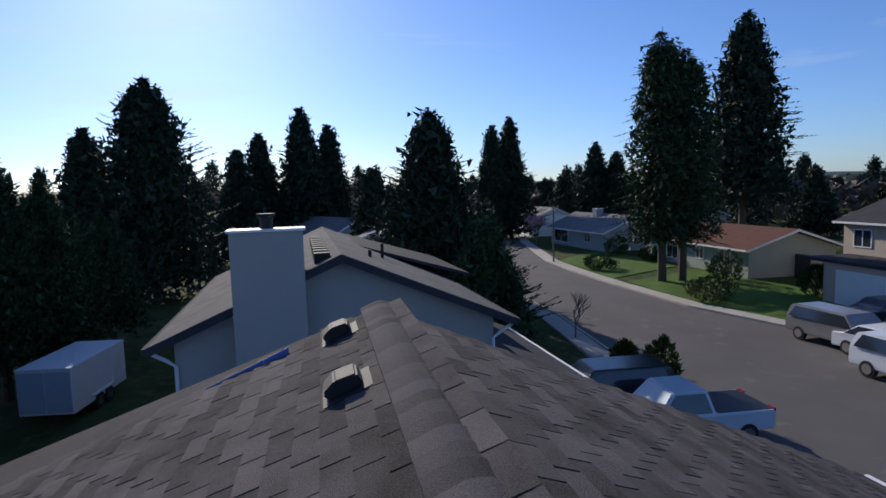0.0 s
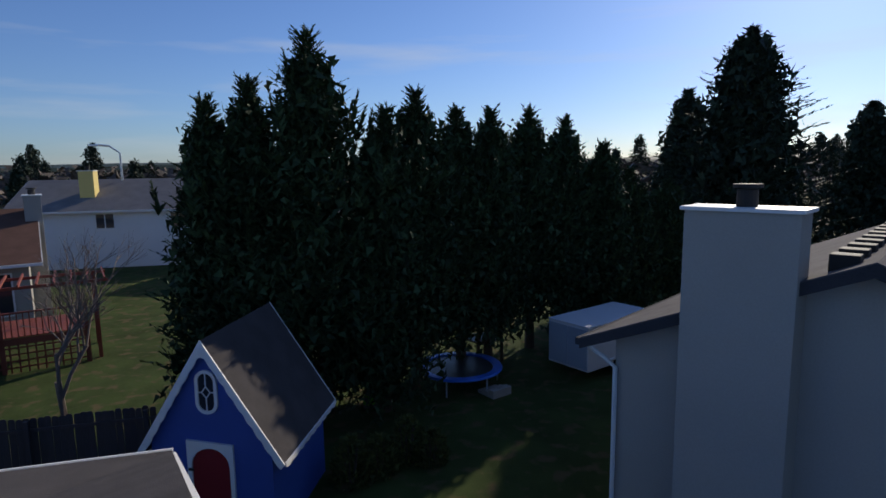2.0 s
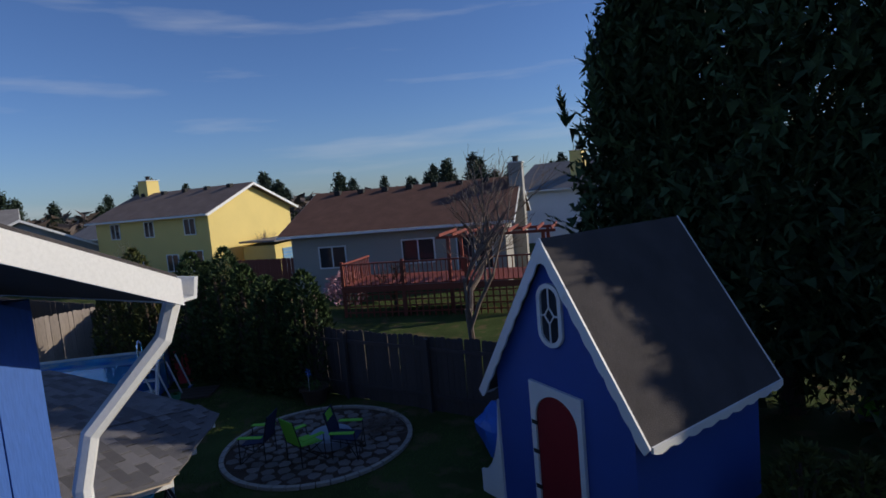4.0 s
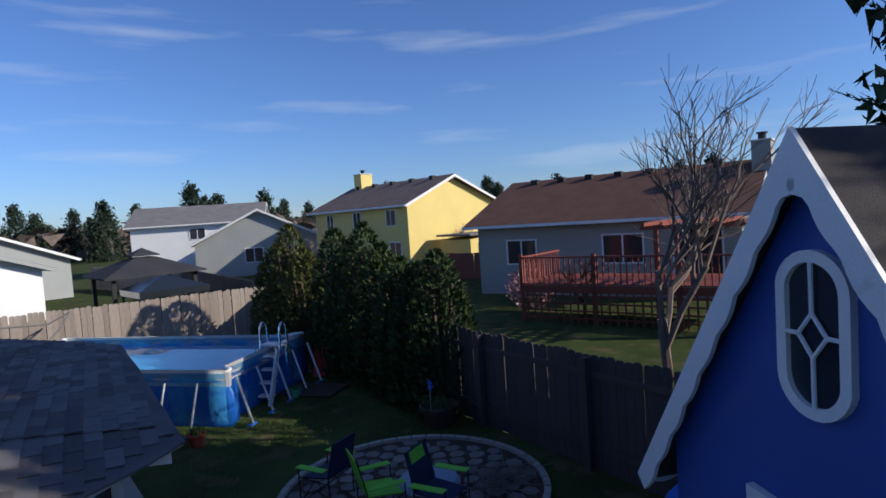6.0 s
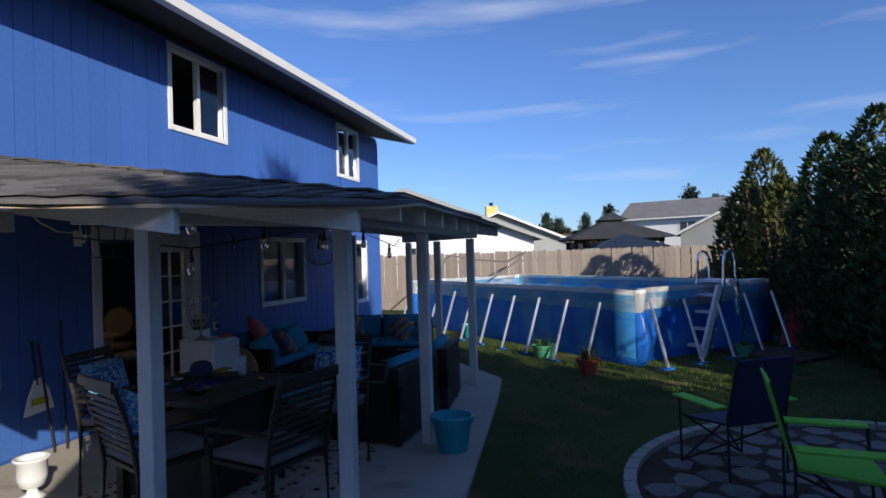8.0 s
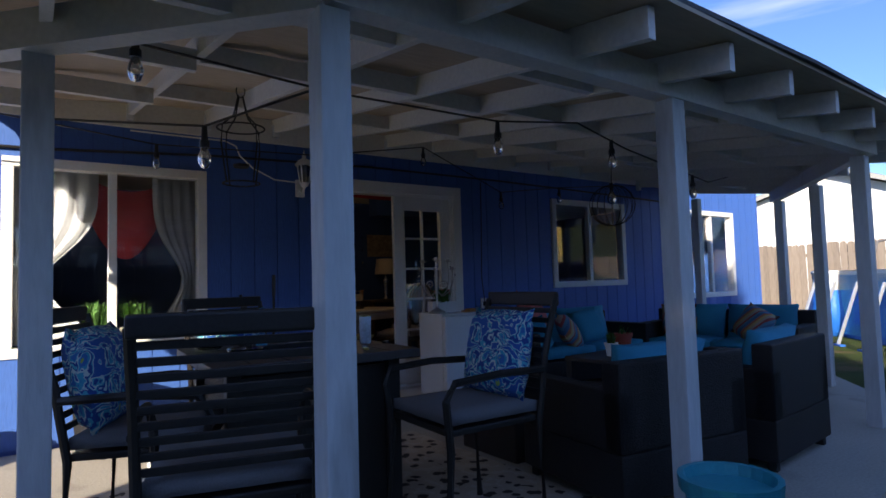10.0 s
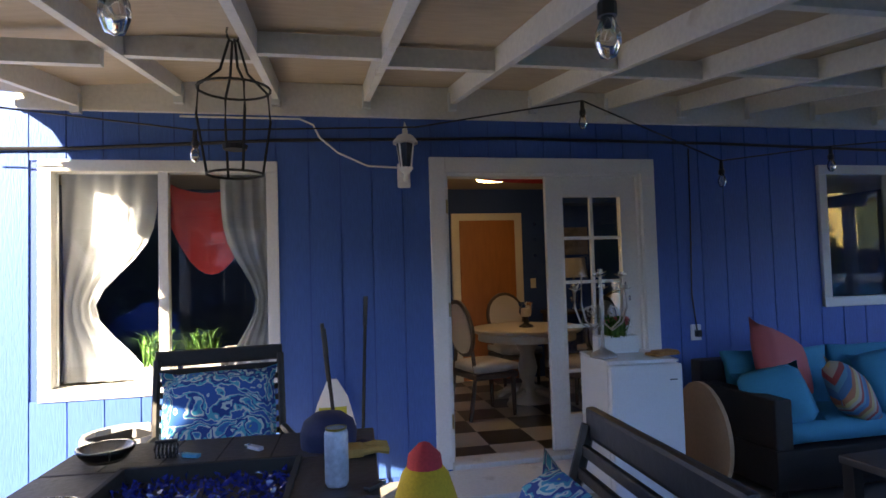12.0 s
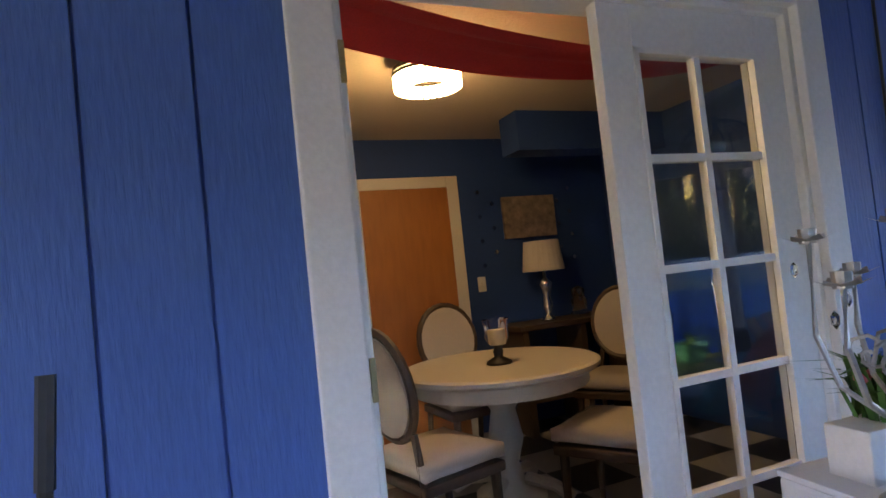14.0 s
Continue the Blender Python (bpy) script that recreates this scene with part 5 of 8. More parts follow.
def pool_ladder():
    t = thing("pool_ladder", "white A-frame pool ladder with chrome hoops", "ladder", pose(4.72, -6.90, 0, 0, 0, 132))
    for s in (-0.24, 0.24):
        bm = bmesh.new()
        pts = [(0.62, s, 0.02), (0.16, s, 1.2), (0.14, s, 1.55)] + [(0.0 + 0.14 * math.cos(a), s, 1.55 + 0.16 * math.sin(a)) for a in [k * math.pi / 6 for k in range(1, 6)]] + [(-0.14, s, 1.55), (-0.16, s, 1.2), (-0.30, s, 0.3)]
        tube(bm, pts, 0.024, 8)
        part("rail", bm, CHROME, t, "chrome handrail hoop")
    part("platform", bx(-0.17, -0.26, 1.18, 0.17, 0.26, 1.23, bevel=0.01), TRIMW, t)
    for k in range(4):
        z = 0.14 + k * 0.27
        part("step", bx(0.60 - z * 0.38 - 0.09, -0.24, z, 0.60 - z * 0.38 + 0.09, 0.24, z + 0.045, bevel=0.012), TRIMW, t)
    for s in (-0.26, 0.21):
        bm = bmesh.new()
        prism(bm, [(0.68, 0.0), (0.78, 0.0), (0.32, 1.15), (0.22, 1.15)], "y", s, s + 0.05)
        part("side_panel", bm, TRIMW, t)
    return t


pool_ladder()

for ob in list(scene.collection.objects):
    if ob not in earlier and ob.parent is None and ob.name not in ("far_woods", "backdrop_hills", "playhouse"):
        if ob.matrix_basis.translation.x > -9.5:
            ob.matrix_basis = SITE_E @ ob.matrix_basis


# ---- wall boards ----
def clad(parent, x0, x1, z0, z1):
    """Grooved siding boards, each a piece of its own, cut round the openings."""
    x = x0
    while x < x1 - 0.02:
        xe = min(x + 0.2115, x1)
        a, b = x + 0.004, xe - 0.004
        cuts = sorted((h[2], h[3]) for h in holes if h[0] < (a + b) / 2 < h[1])
        part_cuts = [h for h in holes if a < h[0] < b or a < h[1] < b]
        spans, z = [], z0
        for c, d in cuts:
            spans.append((z, c))
            z = d
        spans.append((z, z1))
        for c, d in spans:
            aa, bb = a, b
            for h in part_cuts:
                if h[2] < (c + d) / 2 < h[3]:
                    aa, bb = (aa, min(bb, h[0])) if h[0] > aa else (max(aa, h[1]), bb)
            if d - c > 0.03 and bb - aa > 0.01:
                part("board", bx(aa, -0.012, c, bb, -0.0005, d), BLUE, parent)
        x = xe


clad(back, WX0, WX1, 0.08, WALLH - 0.02)
p0, p1 = Vector((-7.8, -0.6, 0)), Vector((-9.22, 3.6, 0))
gd = (p1 - p0).normalized()
gn = Vector((gd.y, -gd.x, 0)) * -1
for k in range(18):
    u0, u1 = k * 0.2115 + 0.004, k * 0.2115 + 0.2075
    bm = bmesh.new()
    for u in (u0, u1):
        h = WALLH + (RIDGE_Z - 0.13 - WALLH) * u / 3.97 - 0.05
        for o in (0.066, 0.078):
            for z in (0.05, h):
                bm.verts.new(p0 + gd * u + gn * o + Vector((0, 0, z)))
    bmesh.ops.convex_hull(bm, input=bm.verts[:])
    part("board", bm, BLUE, gable)
part("corner_board", bx(7.55, -0.03, 0.05, 7.57, 0.10, 4.7), BLUE, back)


# ---- patterned cloth ----
def ramp_mat(name, kind, scale, stops, rough=0.85, rot=0.0):
    m = bpy.data.materials.new(name)
    m.use_nodes = True
    nt = m.node_tree
    N, L = nt.nodes.new, nt.links.new
    tc, mp, cr = N("ShaderNodeTexCoord"), N("ShaderNodeMapping"), N("ShaderNodeValToRGB")
    mp.inputs["Rotation"].default_value = (0, 0, radians(rot))
    L(tc.outputs["Object"], mp.inputs[0])
    if kind == "damask":
        v, w_, ad = N("ShaderNodeTexVoronoi"), N("ShaderNodeTexWave"), N("ShaderNodeMath")
        v.inputs["Scale"].default_value, v.inputs["Randomness"].default_value = scale, 0.25
        w_.wave_type, w_.inputs["Scale"].default_value = "RINGS", scale * 0.35
        w_.inputs["Distortion"].default_value, w_.inputs["Detail"].default_value, w_.inputs["Detail Scale"].default_value = 14, 3, 2.5
        L(mp.outputs[0], v.inputs["Vector"])
        L(mp.outputs[0], w_.inputs["Vector"])
        ad.operation = "MULTIPLY_ADD"
        ad.inputs[1].default_value = 0.42
        L(w_.outputs["Fac"], ad.inputs[0])
        L(v.outputs["Distance"], ad.inputs[2])
        src = ad.outputs[0]
    elif kind == "spots":
        v, n_, ad = N("ShaderNodeTexVoronoi"), N("ShaderNodeTexNoise"), N("ShaderNodeMath")
        v.inputs["Scale"].default_value = scale
        n_.inputs["Scale"].default_value = scale * 2.5
        L(mp.outputs[0], v.inputs["Vector"])
        L(mp.outputs[0], n_.inputs["Vector"])
        ad.operation, ad.inputs[1].default_value = "MULTIPLY_ADD", 0.5
        L(n_.outputs[0], ad.inputs[0])
        L(v.outputs["Distance"], ad.inputs[2])
        src = ad.outputs[0]
    elif kind == "checker":
        c = N("ShaderNodeTexChecker")
        c.inputs["Scale"].default_value = scale
        L(mp.outputs[0], c.inputs["Vector"])
        src = c.outputs["Fac"]
    else:
        w_ = N("ShaderNodeTexWave")
        w_.inputs["Scale"].default_value, w_.inputs["Distortion"].default_value = scale, 0.2
        w_.wave_profile = "SAW"
        L(mp.outputs[0], w_.inputs["Vector"])
        src = w_.outputs["Fac"]
    L(src, cr.inputs[0])
    cr.color_ramp.interpolation = "CONSTANT"
    els = cr.color_ramp.elements
    els[0].position, els[0].color = stops[0][0], (*stops[0][1], 1)
    els[1].position, els[1].color = stops[1][0], (*stops[1][1], 1)
    for p, c in stops[2:]:
        e = els.new(p)
        e.color = (*c, 1)
    b = nt.nodes["Principled BSDF"]
    b.inputs["Roughness"].default_value = rough
    L(cr.outputs[0], b.inputs["Base Color"])
    nb, bp = N("ShaderNodeTexNoise"), N("ShaderNodeBump")
    nb.inputs["Scale"].default_value = 180
    bp.inputs["Strength"].default_value, bp.inputs["Distance"].default_value = 0.3, 0.004
    L(nb.outputs[0], bp.inputs["Height"])
    L(bp.outputs[0], b.inputs["Normal"])
    return m


DAMASK = ramp_mat("damask_cloth", "damask", 9, [(0.0, (0.35, 0.45, 0.10)), (0.16, (0.02, 0.16, 0.45)), (0.30, (0.02, 0.35, 0.50)), (0.42, (0.55, 0.66, 0.62)), (0.50, (0.012, 0.07, 0.28)), (0.66, (0.05, 0.42, 0.52)), (0.76, (0.6, 0.66, 0.6)), (0.84, (0.02, 0.12, 0.40))])
STRIPE = ramp_mat("striped_cloth", "stripe", 2.2, [(0.0, (0.05, 0.16, 0.30)), (0.2, (0.45, 0.16, 0.08)), (0.38, (0.5, 0.38, 0.16)), (0.55, (0.42, 0.36, 0.28)), (0.72, (0.36, 0.07, 0.07)), (0.86, (0.08, 0.25, 0.35))], rot=20)
LEOPARD = ramp_mat("spotted_rug", "spots", 11, [(0.0, (0.03, 0.022, 0.018)), (0.47, (0.05, 0.035, 0.025)), (0.56, (0.45, 0.37, 0.28)), (0.9, (0.50, 0.43, 0.34))])
CHECK = ramp_mat("checker_floor", "checker", 2.6, [(0.0, (0.03, 0.028, 0.03)), (0.5, (0.42, 0.40, 0.38))], rough=0.3)
SLATE = material("slate_tabletop", (0.045, 0.036, 0.032), 0.5, 0.3, 6, 50, 0.2)
BRONZE = material("dark_bronze", (0.03, 0.024, 0.02), 0.45, 0.2, 8, 60, 0.1, metal=0.3)
GREYPAD = material("grey_seat_pad", (0.16, 0.15, 0.15), 0.9, 0.12, 6, 140, 0.3)
FRIDGE = material("white_enamel", (0.74, 0.75, 0.76), 0.35, 0.05, 3, 90, 0.08)
TERRA = material("red_clay", (0.40, 0.07, 0.045), 0.7, 0.15, 6, 60, 0.15)
TEALPOT = material("teal_pot_glaze", (0.01, 0.30, 0.36), 0.4, 0.12, 6, 60, 0.05)
GREENPOT = material("green_pot_plastic", (0.10, 0.42, 0.22), 0.5, 0.1, 6, 60, 0.05)
LIME = material("lime_nylon", (0.20, 0.62, 0.05), 0.7, 0.12, 6, 120, 0.2)
NAVY = material("navy_nylon", (0.015, 0.022, 0.07), 0.75, 0.2, 6, 120, 0.2)
SILVER = material("aged_silver", (0.42, 0.40, 0.37), 0.35, 0.25, 10, 80, 0.1, metal=0.7)
BULB = glass("bulb_glass", (1, 0.97, 0.9))
ORANGEWOOD = material("orange_door_wood", (0.34, 0.12, 0.03), 0.5, 0.15, 3, 30, 0.1, stretch=(1, 1, 0.15))
ROOMBLUE = material("room_blue_paint", (0.012, 0.045, 0.17), 0.7, 0.1, 3, 40, 0.05)
ROOMCEIL = material("room_ceiling", (0.52, 0.42, 0.32), 0.85, 0.05, 4, 60, 0.2)
LINEN = material("linen_upholstery", (0.46, 0.40, 0.34), 0.9, 0.1, 6, 150, 0.3)
DARKWOOD = material("dark_chair_wood", (0.07, 0.045, 0.032), 0.5, 0.2, 6, 50, 0.15)
IVORY = material("ivory_table_paint", (0.62, 0.56, 0.48), 0.4, 0.06, 5, 60, 0.05)
REDCLOTH = material("sheer_red_cloth", (0.55, 0.04, 0.05), 0.8, 0.15, 6, 120, 0.2)
CURTAIN = material("sheer_white_curtain", (0.52, 0.51, 0.50), 0.9, 0.1, 6, 120, 0.2)
STONE = material("flagstone", (0.22, 0.19, 0.165), 0.9, 0.3, 5, 40, 0.5, rand=0.6, wear=((0.30, 0.22, 0.15), 0.62))
CARWHITE = material("white_car_paint", (0.72, 0.73, 0.74), 0.2, 0.03, 3, 20, 0.0)
CARSILVER = material("silver_car_paint", (0.30, 0.29, 0.28), 0.25, 0.04, 3, 20, 0.0, metal=0.4)
CARDARK = material("dark_car_paint", (0.02, 0.025, 0.03), 0.2, 0.04, 3, 20, 0.0)
CARBLUE = material("pale_blue_car_paint", (0.45, 0.52, 0.58), 0.25, 0.03, 3, 20, 0.0)
RUBBER = material("tyre_rubber", (0.015, 0.015, 0.015), 0.85, 0.2, 8, 60, 0.2)
REDGLASS = material("tail_light", (0.35, 0.01, 0.01), 0.2, 0.1, 5, 20, 0.0)


# ---- patio furniture ----
def patio_chair(m, cushion_=True):
    t = thing("patio_chair", "dark bronze metal patio chair with patterned blue cushion" if cushion_ else "dark bronze slat-back metal patio chair", "chair", m, "chairs round the fire table")
    part("seat", bx(-0.25, -0.25, 0.50, 0.25, 0.25, 0.53, bevel=0.008), BRONZE, t)
    bm = bmesh.new()
    cushion(bm, 0.50, 0.50, 0.08, Matrix.Translation((0, 0, 0.57)), plump=0.4)
    part("seat_pad", bm, GREYPAD, t, "flat grey seat pad", smooth=True)
    for sx in (-0.26, 0.26):
        bm = bmesh.new()
        tube(bm, [(sx, 0.27, 0.0), (sx, 0.25, 0.5), (sx, 0.30, 0.8), (sx, 0.38, 1.06)], 0.017, 7)
        part("back_leg", bm, BRONZE, t)
        bm = bmesh.new()
        tube(bm, [(sx, -0.28, 0.0), (sx, -0.25, 0.45), (sx * 1.06, -0.28, 0.66), (sx * 1.12, -0.24, 0.735), (sx * 1.12, 0.0, 0.75), (sx * 1.02, 0.28, 0.74)], 0.018, 7)
        part("front_leg", bm, BRONZE, t)
    for k in range(9):
        z = 0.62 + k * 0.047
        y = 0.265 + (z - 0.62) * 0.26
        part("back_slat", bx(-0.25, y - 0.006, z, 0.25, y + 0.008, z + 0.026, bevel=0.004), BRONZE, t)
    part("top_rail", bx(-0.27, 0.375, 1.03, 0.27, 0.40, 1.10, bevel=0.01), BRONZE, t)
    if cushion_:
        bm = bmesh.new()
        cushion(bm, 0.48, 0.46, 0.16, Matrix.Translation((0, 0.22, 0.80)) @ pose(0, 0, 0, 78, 0, 0), plump=0.8, n=8)
        part("pillow", bm, DAMASK, t, "blue and green patterned pillow", smooth=True)
    return t


patio_chair(pose(-2.68, -2.46, 0.05, 0, 0, 66))
patio_chair(pose(-2.02, -1.60, 0.05, 0, 0, 8))
patio_chair(pose(-1.42, -3.05, 0.05, 0, 0, -92))
patio_chair(pose(-2.56, -3.22, 0.05, 0, 0, 165), False)


def fire_table():
    t = thing("fire_table", "dark slate-topped square fire table with blue glass bed", "fire table", pose(-1.97, -2.24, 0.05, 0, 0, -3) @ Matrix.Diagonal((0.95, 0.95, 1.0, 1)))
    Z = 0.78
    for a, b, c, d in ((-0.54, -0.54, 0.54, -0.20), (-0.54, 0.20, 0.54, 0.54), (-0.54, -0.196, -0.28, 0.196), (0.28, -0.196, 0.54, 0.196)):
        part("top_slab", bx(a, b, Z, c, d, Z + 0.045, bevel=0.006), SLATE, t)
    for x in (-0.36, -0.18, 0.0, 0.18, 0.36):
        part("tile_joint", bx(x - 0.003, -0.53, Z + 0.0455, x + 0.003, -0.21, Z + 0.047), BLACKM, t)
        part("tile_joint", bx(x - 0.003, 0.21, Z + 0.0455, x + 0.003, 0.53, Z + 0.047), BLACKM, t)
    part("burner_tray", bx(-0.278, -0.194, Z - 0.03, 0.278, 0.194, Z + 0.01), BLACKM, t)
    for a, b, c, d in ((-0.29, -0.206, 0.29, -0.186), (-0.29, 0.186, 0.29, 0.206), (-0.29, -0.186, -0.27, 0.186), (0.27, -0.186, 0.29, 0.186)):
        part("tray_rim", bx(a, b, Z + 0.01, c, d, Z + 0.055, bevel=0.004), BLACKM, t)
    r = random.Random(3)
    verts, faces = [], []
    for _ in range(650):
        c = Vector((r.uniform(-0.26, 0.26), r.uniform(-0.17, 0.17), Z + 0.012 + r.random() * 0.014))
        k = len(verts)
        verts += [c + Vector((r.uniform(-1, 1), r.uniform(-1, 1), r.uniform(-1, 1))) * 0.014 for _ in range(4)]
        faces += [(k, k + 1, k + 2), (k, k + 2, k + 3), (k, k + 3, k + 1), (k + 1, k + 3, k + 2)]
    raw("glass_bed", verts, faces, material("blue_fire_glass", (0.015, 0.03, 0.22), 0.1, 0.5, 40, 90, 0.0, spec=0.8), t, "crushed blue fire glass")["kind"] = "stuff"
    for sx in (-0.42, 0.42):
        for sy in (-0.42, 0.42):
            part("leg", bx(sx - 0.035, sy - 0.035, 0, sx + 0.035, sy + 0.035, Z, bevel=0.006), BRONZE, t)
    for rz in (0, 90, 180, 270):
        part("side_panel", bx(-0.39, -0.41, 0.06, 0.39, -0.395, Z - 0.03, m=pose(0, 0, 0, 0, 0, rz)), WICKER if rz != 0 else BRONZE, t)
    return t


fire_table()
TZ = 0.876


def ash_tray(x, y, s):
    t = thing("ashtray", "clear cut-glass ashtray on the fire table", "ashtray", pose(x, y, TZ))
    bm = lathe(bmesh.new(), [(0.0, 0.004), (0.06 * s, 0.0), (0.085 * s, 0.03 * s), (0.09 * s, 0.045 * s), (0.08 * s, 0.045 * s), (0.055 * s, 0.012), (0.0, 0.012)], 18)
    part("bowl", bm, BULB, t, smooth=True)


ash_tray(-2.28, -2.45, 1.0)
ash_tray(-2.32, -1.90, 1.0)
can = thing("drink_can", "tall white and blue drink can on the fire table", "can", pose(-1.58, -2.35, TZ))
part("body", lathe(bmesh.new(), [(0, 0), (0.028, 0.0), (0.033, 0.01), (0.033, 0.145), (0.028, 0.158), (0.027, 0.158), (0, 0.153)], 18), material("can_print", (0.45, 0.52, 0.6), 0.3, 0.3, 30, 60, 0.0, metal=0.3), can, smooth=True)
part("lid_ring", lathe(bmesh.new(), [(0.029, 0.152), (0.030, 0.160), (0.026, 0.160)], 18), material("gold_lid", (0.5, 0.38, 0.08), 0.3, metal=0.8), can)
cap = thing("baseball_cap", "navy baseball cap lying on the fire table", "cap", pose(-1.60, -1.95, TZ, 0, 0, -40))
part("crown", lathe(bmesh.new(), [(0.095, 0.0), (0.097, 0.05), (0.085, 0.085), (0.05, 0.11), (0.0, 0.118)], 16), NAVY, cap, smooth=True)
bm = bmesh.new()
prism(bm, [(0.08, -0.08), (0.14, -0.07), (0.175, 0.0), (0.14, 0.07), (0.08, 0.08)], "z", 0.004, 0.010)
part("brim", bm, NAVY, cap)
glv = thing("glove", "tan leather work glove on the fire table", "glove", pose(-1.50, -2.12, TZ))
bm = bmesh.new()
for k in range(4):
    tube(bm, [(0.0, k * 0.022, 0.015), (0.05, k * 0.024, 0.022), (0.09, k * 0.026, 0.014)], 0.011, 6)
box(bm, -0.07, -0.01, 0.0, 0.01, 0.08, 0.03, bevel=0.01)
part("leather", bm, material("tan_leather", (0.42, 0.24, 0.06), 0.8, 0.2), glv)
for x, y, c in ((-2.05, -1.95, (0.05, 0.4, 0.6)), (-1.85, -1.92, (0.5, 0.5, 0.55)), (-1.72, -2.62, (0.5, 0.4, 0.1)), (-1.48, -2.4, (0.02, 0.02, 0.02))):
    li = thing("lighter", "small plastic lighter on the fire table", "lighter", pose(x, y, TZ, 0, 0, random.uniform(0, 180)))
    part("body", bx(-0.035, -0.011, 0, 0.025, 0.011, 0.012, bevel=0.003), material("lighter_plastic", c, 0.4), li)
    part("head", bx(0.025, -0.010, 0, 0.04, 0.010, 0.013, bevel=0.002), CHROME, li)
clip = thing("hair_clip", "black claw hair clip on the fire table", "hair clip", pose(-2.13, -1.92, TZ))
bm = bmesh.new()
for s in (-1, 1):
    for k in range(6):
        tube(bm, [(k * 0.012 - 0.03, 0, 0.05), (k * 0.012 - 0.03, s * 0.025, 0.035), (k * 0.012 - 0.03, s * 0.012, 0.0)], 0.004, 5)
box(bm, -0.035, -0.008, 0.045, 0.035, 0.008, 0.056, bevel=0.003)
part("claw", bm, BLACKP, clip)


def wicker_seat(name, label, m, W, D, seats, group="", low_back=False, pads=True):
    t = thing(name, label, "sofa" if seats > 1 else "armchair", m, group)
    H = 0.66
    part("base", bx(-W / 2, -D / 2, 0.06, W / 2, D / 2, 0.30, bevel=0.012), WICKER, t)
    for s in (-1, 1):
        part("arm", bx(s * W / 2 - (0.12 if s > 0 else 0), -D / 2, 0.30, s * W / 2 + (0.12 if s < 0 else 0), D / 2, 0.60, bevel=0.014), WICKER, t)
        for yy in (-D / 2 + 0.05, D / 2 - 0.05):
            part("leg", bx(s * (W / 2 - 0.06) - 0.025, yy - 0.025, 0, s * (W / 2 - 0.06) + 0.025, yy + 0.025, 0.06), BLACKM, t)
    part("backrest", bx(-W / 2, D / 2 - 0.12, 0.30, W / 2, D / 2, H + 0.08, bevel=0.014), WICKER, t)
    iw = (W - 0.26) / seats
    for k in range(seats):
        x = -W / 2 + 0.13 + iw * (k + 0.5)
        bm = bmesh.new()
        cushion(bm, iw - 0.01, D - 0.16, 0.14, Matrix.Translation((x, -0.05, 0.37)), plump=0.35)
        part("seat_cushion", bm, TEAL, t, "teal seat cushion", smooth=True)
        bm = bmesh.new()
        cushion(bm, iw - 0.02, 0.42, 0.17, Matrix.Translation((x, D / 2 - 0.21, 0.60)) @ pose(0, 0, 0, 76, 0, 0), plump=0.6)
        part("back_cushion", bm, TEAL, t, "teal back cushion", smooth=True)
    return t


wicker_seat("wicker_sofa", "dark wicker garden sofa with teal cushions against the wall", pose(1.95, -0.62, 0.05), 1.95, 0.80, 2)
wicker_seat("wicker_sofa", "dark wicker garden sofa with teal cushions across the patio end", pose(3.35, -1.65, 0.05, 0, 0, -80), 1.75, 0.80, 2)
wicker_seat("wicker_armchair", "dark wicker armchair with teal cushions, back to the lawn", pose(-0.30, -3.15, 0.05, 0, 0, 172), 0.92, 0.82, 1, "wicker armchairs")
wicker_seat("wicker_armchair", "dark wicker armchair with teal cushions beside a post", pose(0.80, -3.20, 0.05, 0, 0, 185), 0.90, 0.80, 1, "wicker armchairs")
ott = thing("ottoman", "dark wicker footstool with teal pad", "ottoman", pose(-0.35, -2.25, 0.05))
part("base", bx(-0.28, -0.28, 0, 0.28, 0.28, 0.32, bevel=0.012), WICKER, ott)
bm = bmesh.new()
cushion(bm, 0.55, 0.55, 0.12, Matrix.Translation((0, 0, 0.375)), plump=0.35)
part("pad", bm, TEAL, ott, smooth=True)


def pillow(mat, label, m, w_=0.44):
    t = thing("throw_pillow", label, "pillow", m)
    part("cover", cushion(bmesh.new(), w_, w_ * 0.95, 0.17, plump=0.85, n=8), mat, t, smooth=True)


pillow(PINK, "coral red throw pillow on the wicker sofa", pose(1.42, -0.58, 0.79, 62, 25, 10), 0.52)
pillow(TEAL, "teal throw pillow on the wicker sofa", pose(1.18, -0.80, 0.62, 60, -12, -20), 0.42)
pillow(STRIPE, "striped throw pillow on the wicker sofa", pose(1.68, -0.86, 0.62, 55, 30, 10), 0.40)
pillow(TEAL, "teal throw pillow leaning on the sofa back", pose(2.15, -0.72, 0.66, 62, -8, -5), 0.44)
pillow(STRIPE, "striped throw pillow on the end sofa", pose(3.3, -1.15, 0.68, 65, 0, -60), 0.42)
pillow(STRIPE, "striped throw pillow propped on the end sofa", pose(3.2, -2.1, 0.66, 60, 20, -110), 0.42)

ct = thing("coffee_table", "low dark coffee table between the wicker seats", "coffee table", pose(1.42, -1.78, 0.05, 0, 0, 4))
part("tabletop", bx(-0.5, -0.30, 0.40, 0.5, 0.30, 0.44, bevel=0.008), SLATE, ct)
part("shelf", bx(-0.46, -0.27, 0.14, 0.46, 0.27, 0.16), WICKER, ct)
for sx in (-0.46, 0.46):
    for sy in (-0.26, 0.26):
        part("leg", bx(sx - 0.03, sy - 0.03, 0, sx + 0.03, sy + 0.03, 0.40), BRONZE, ct)


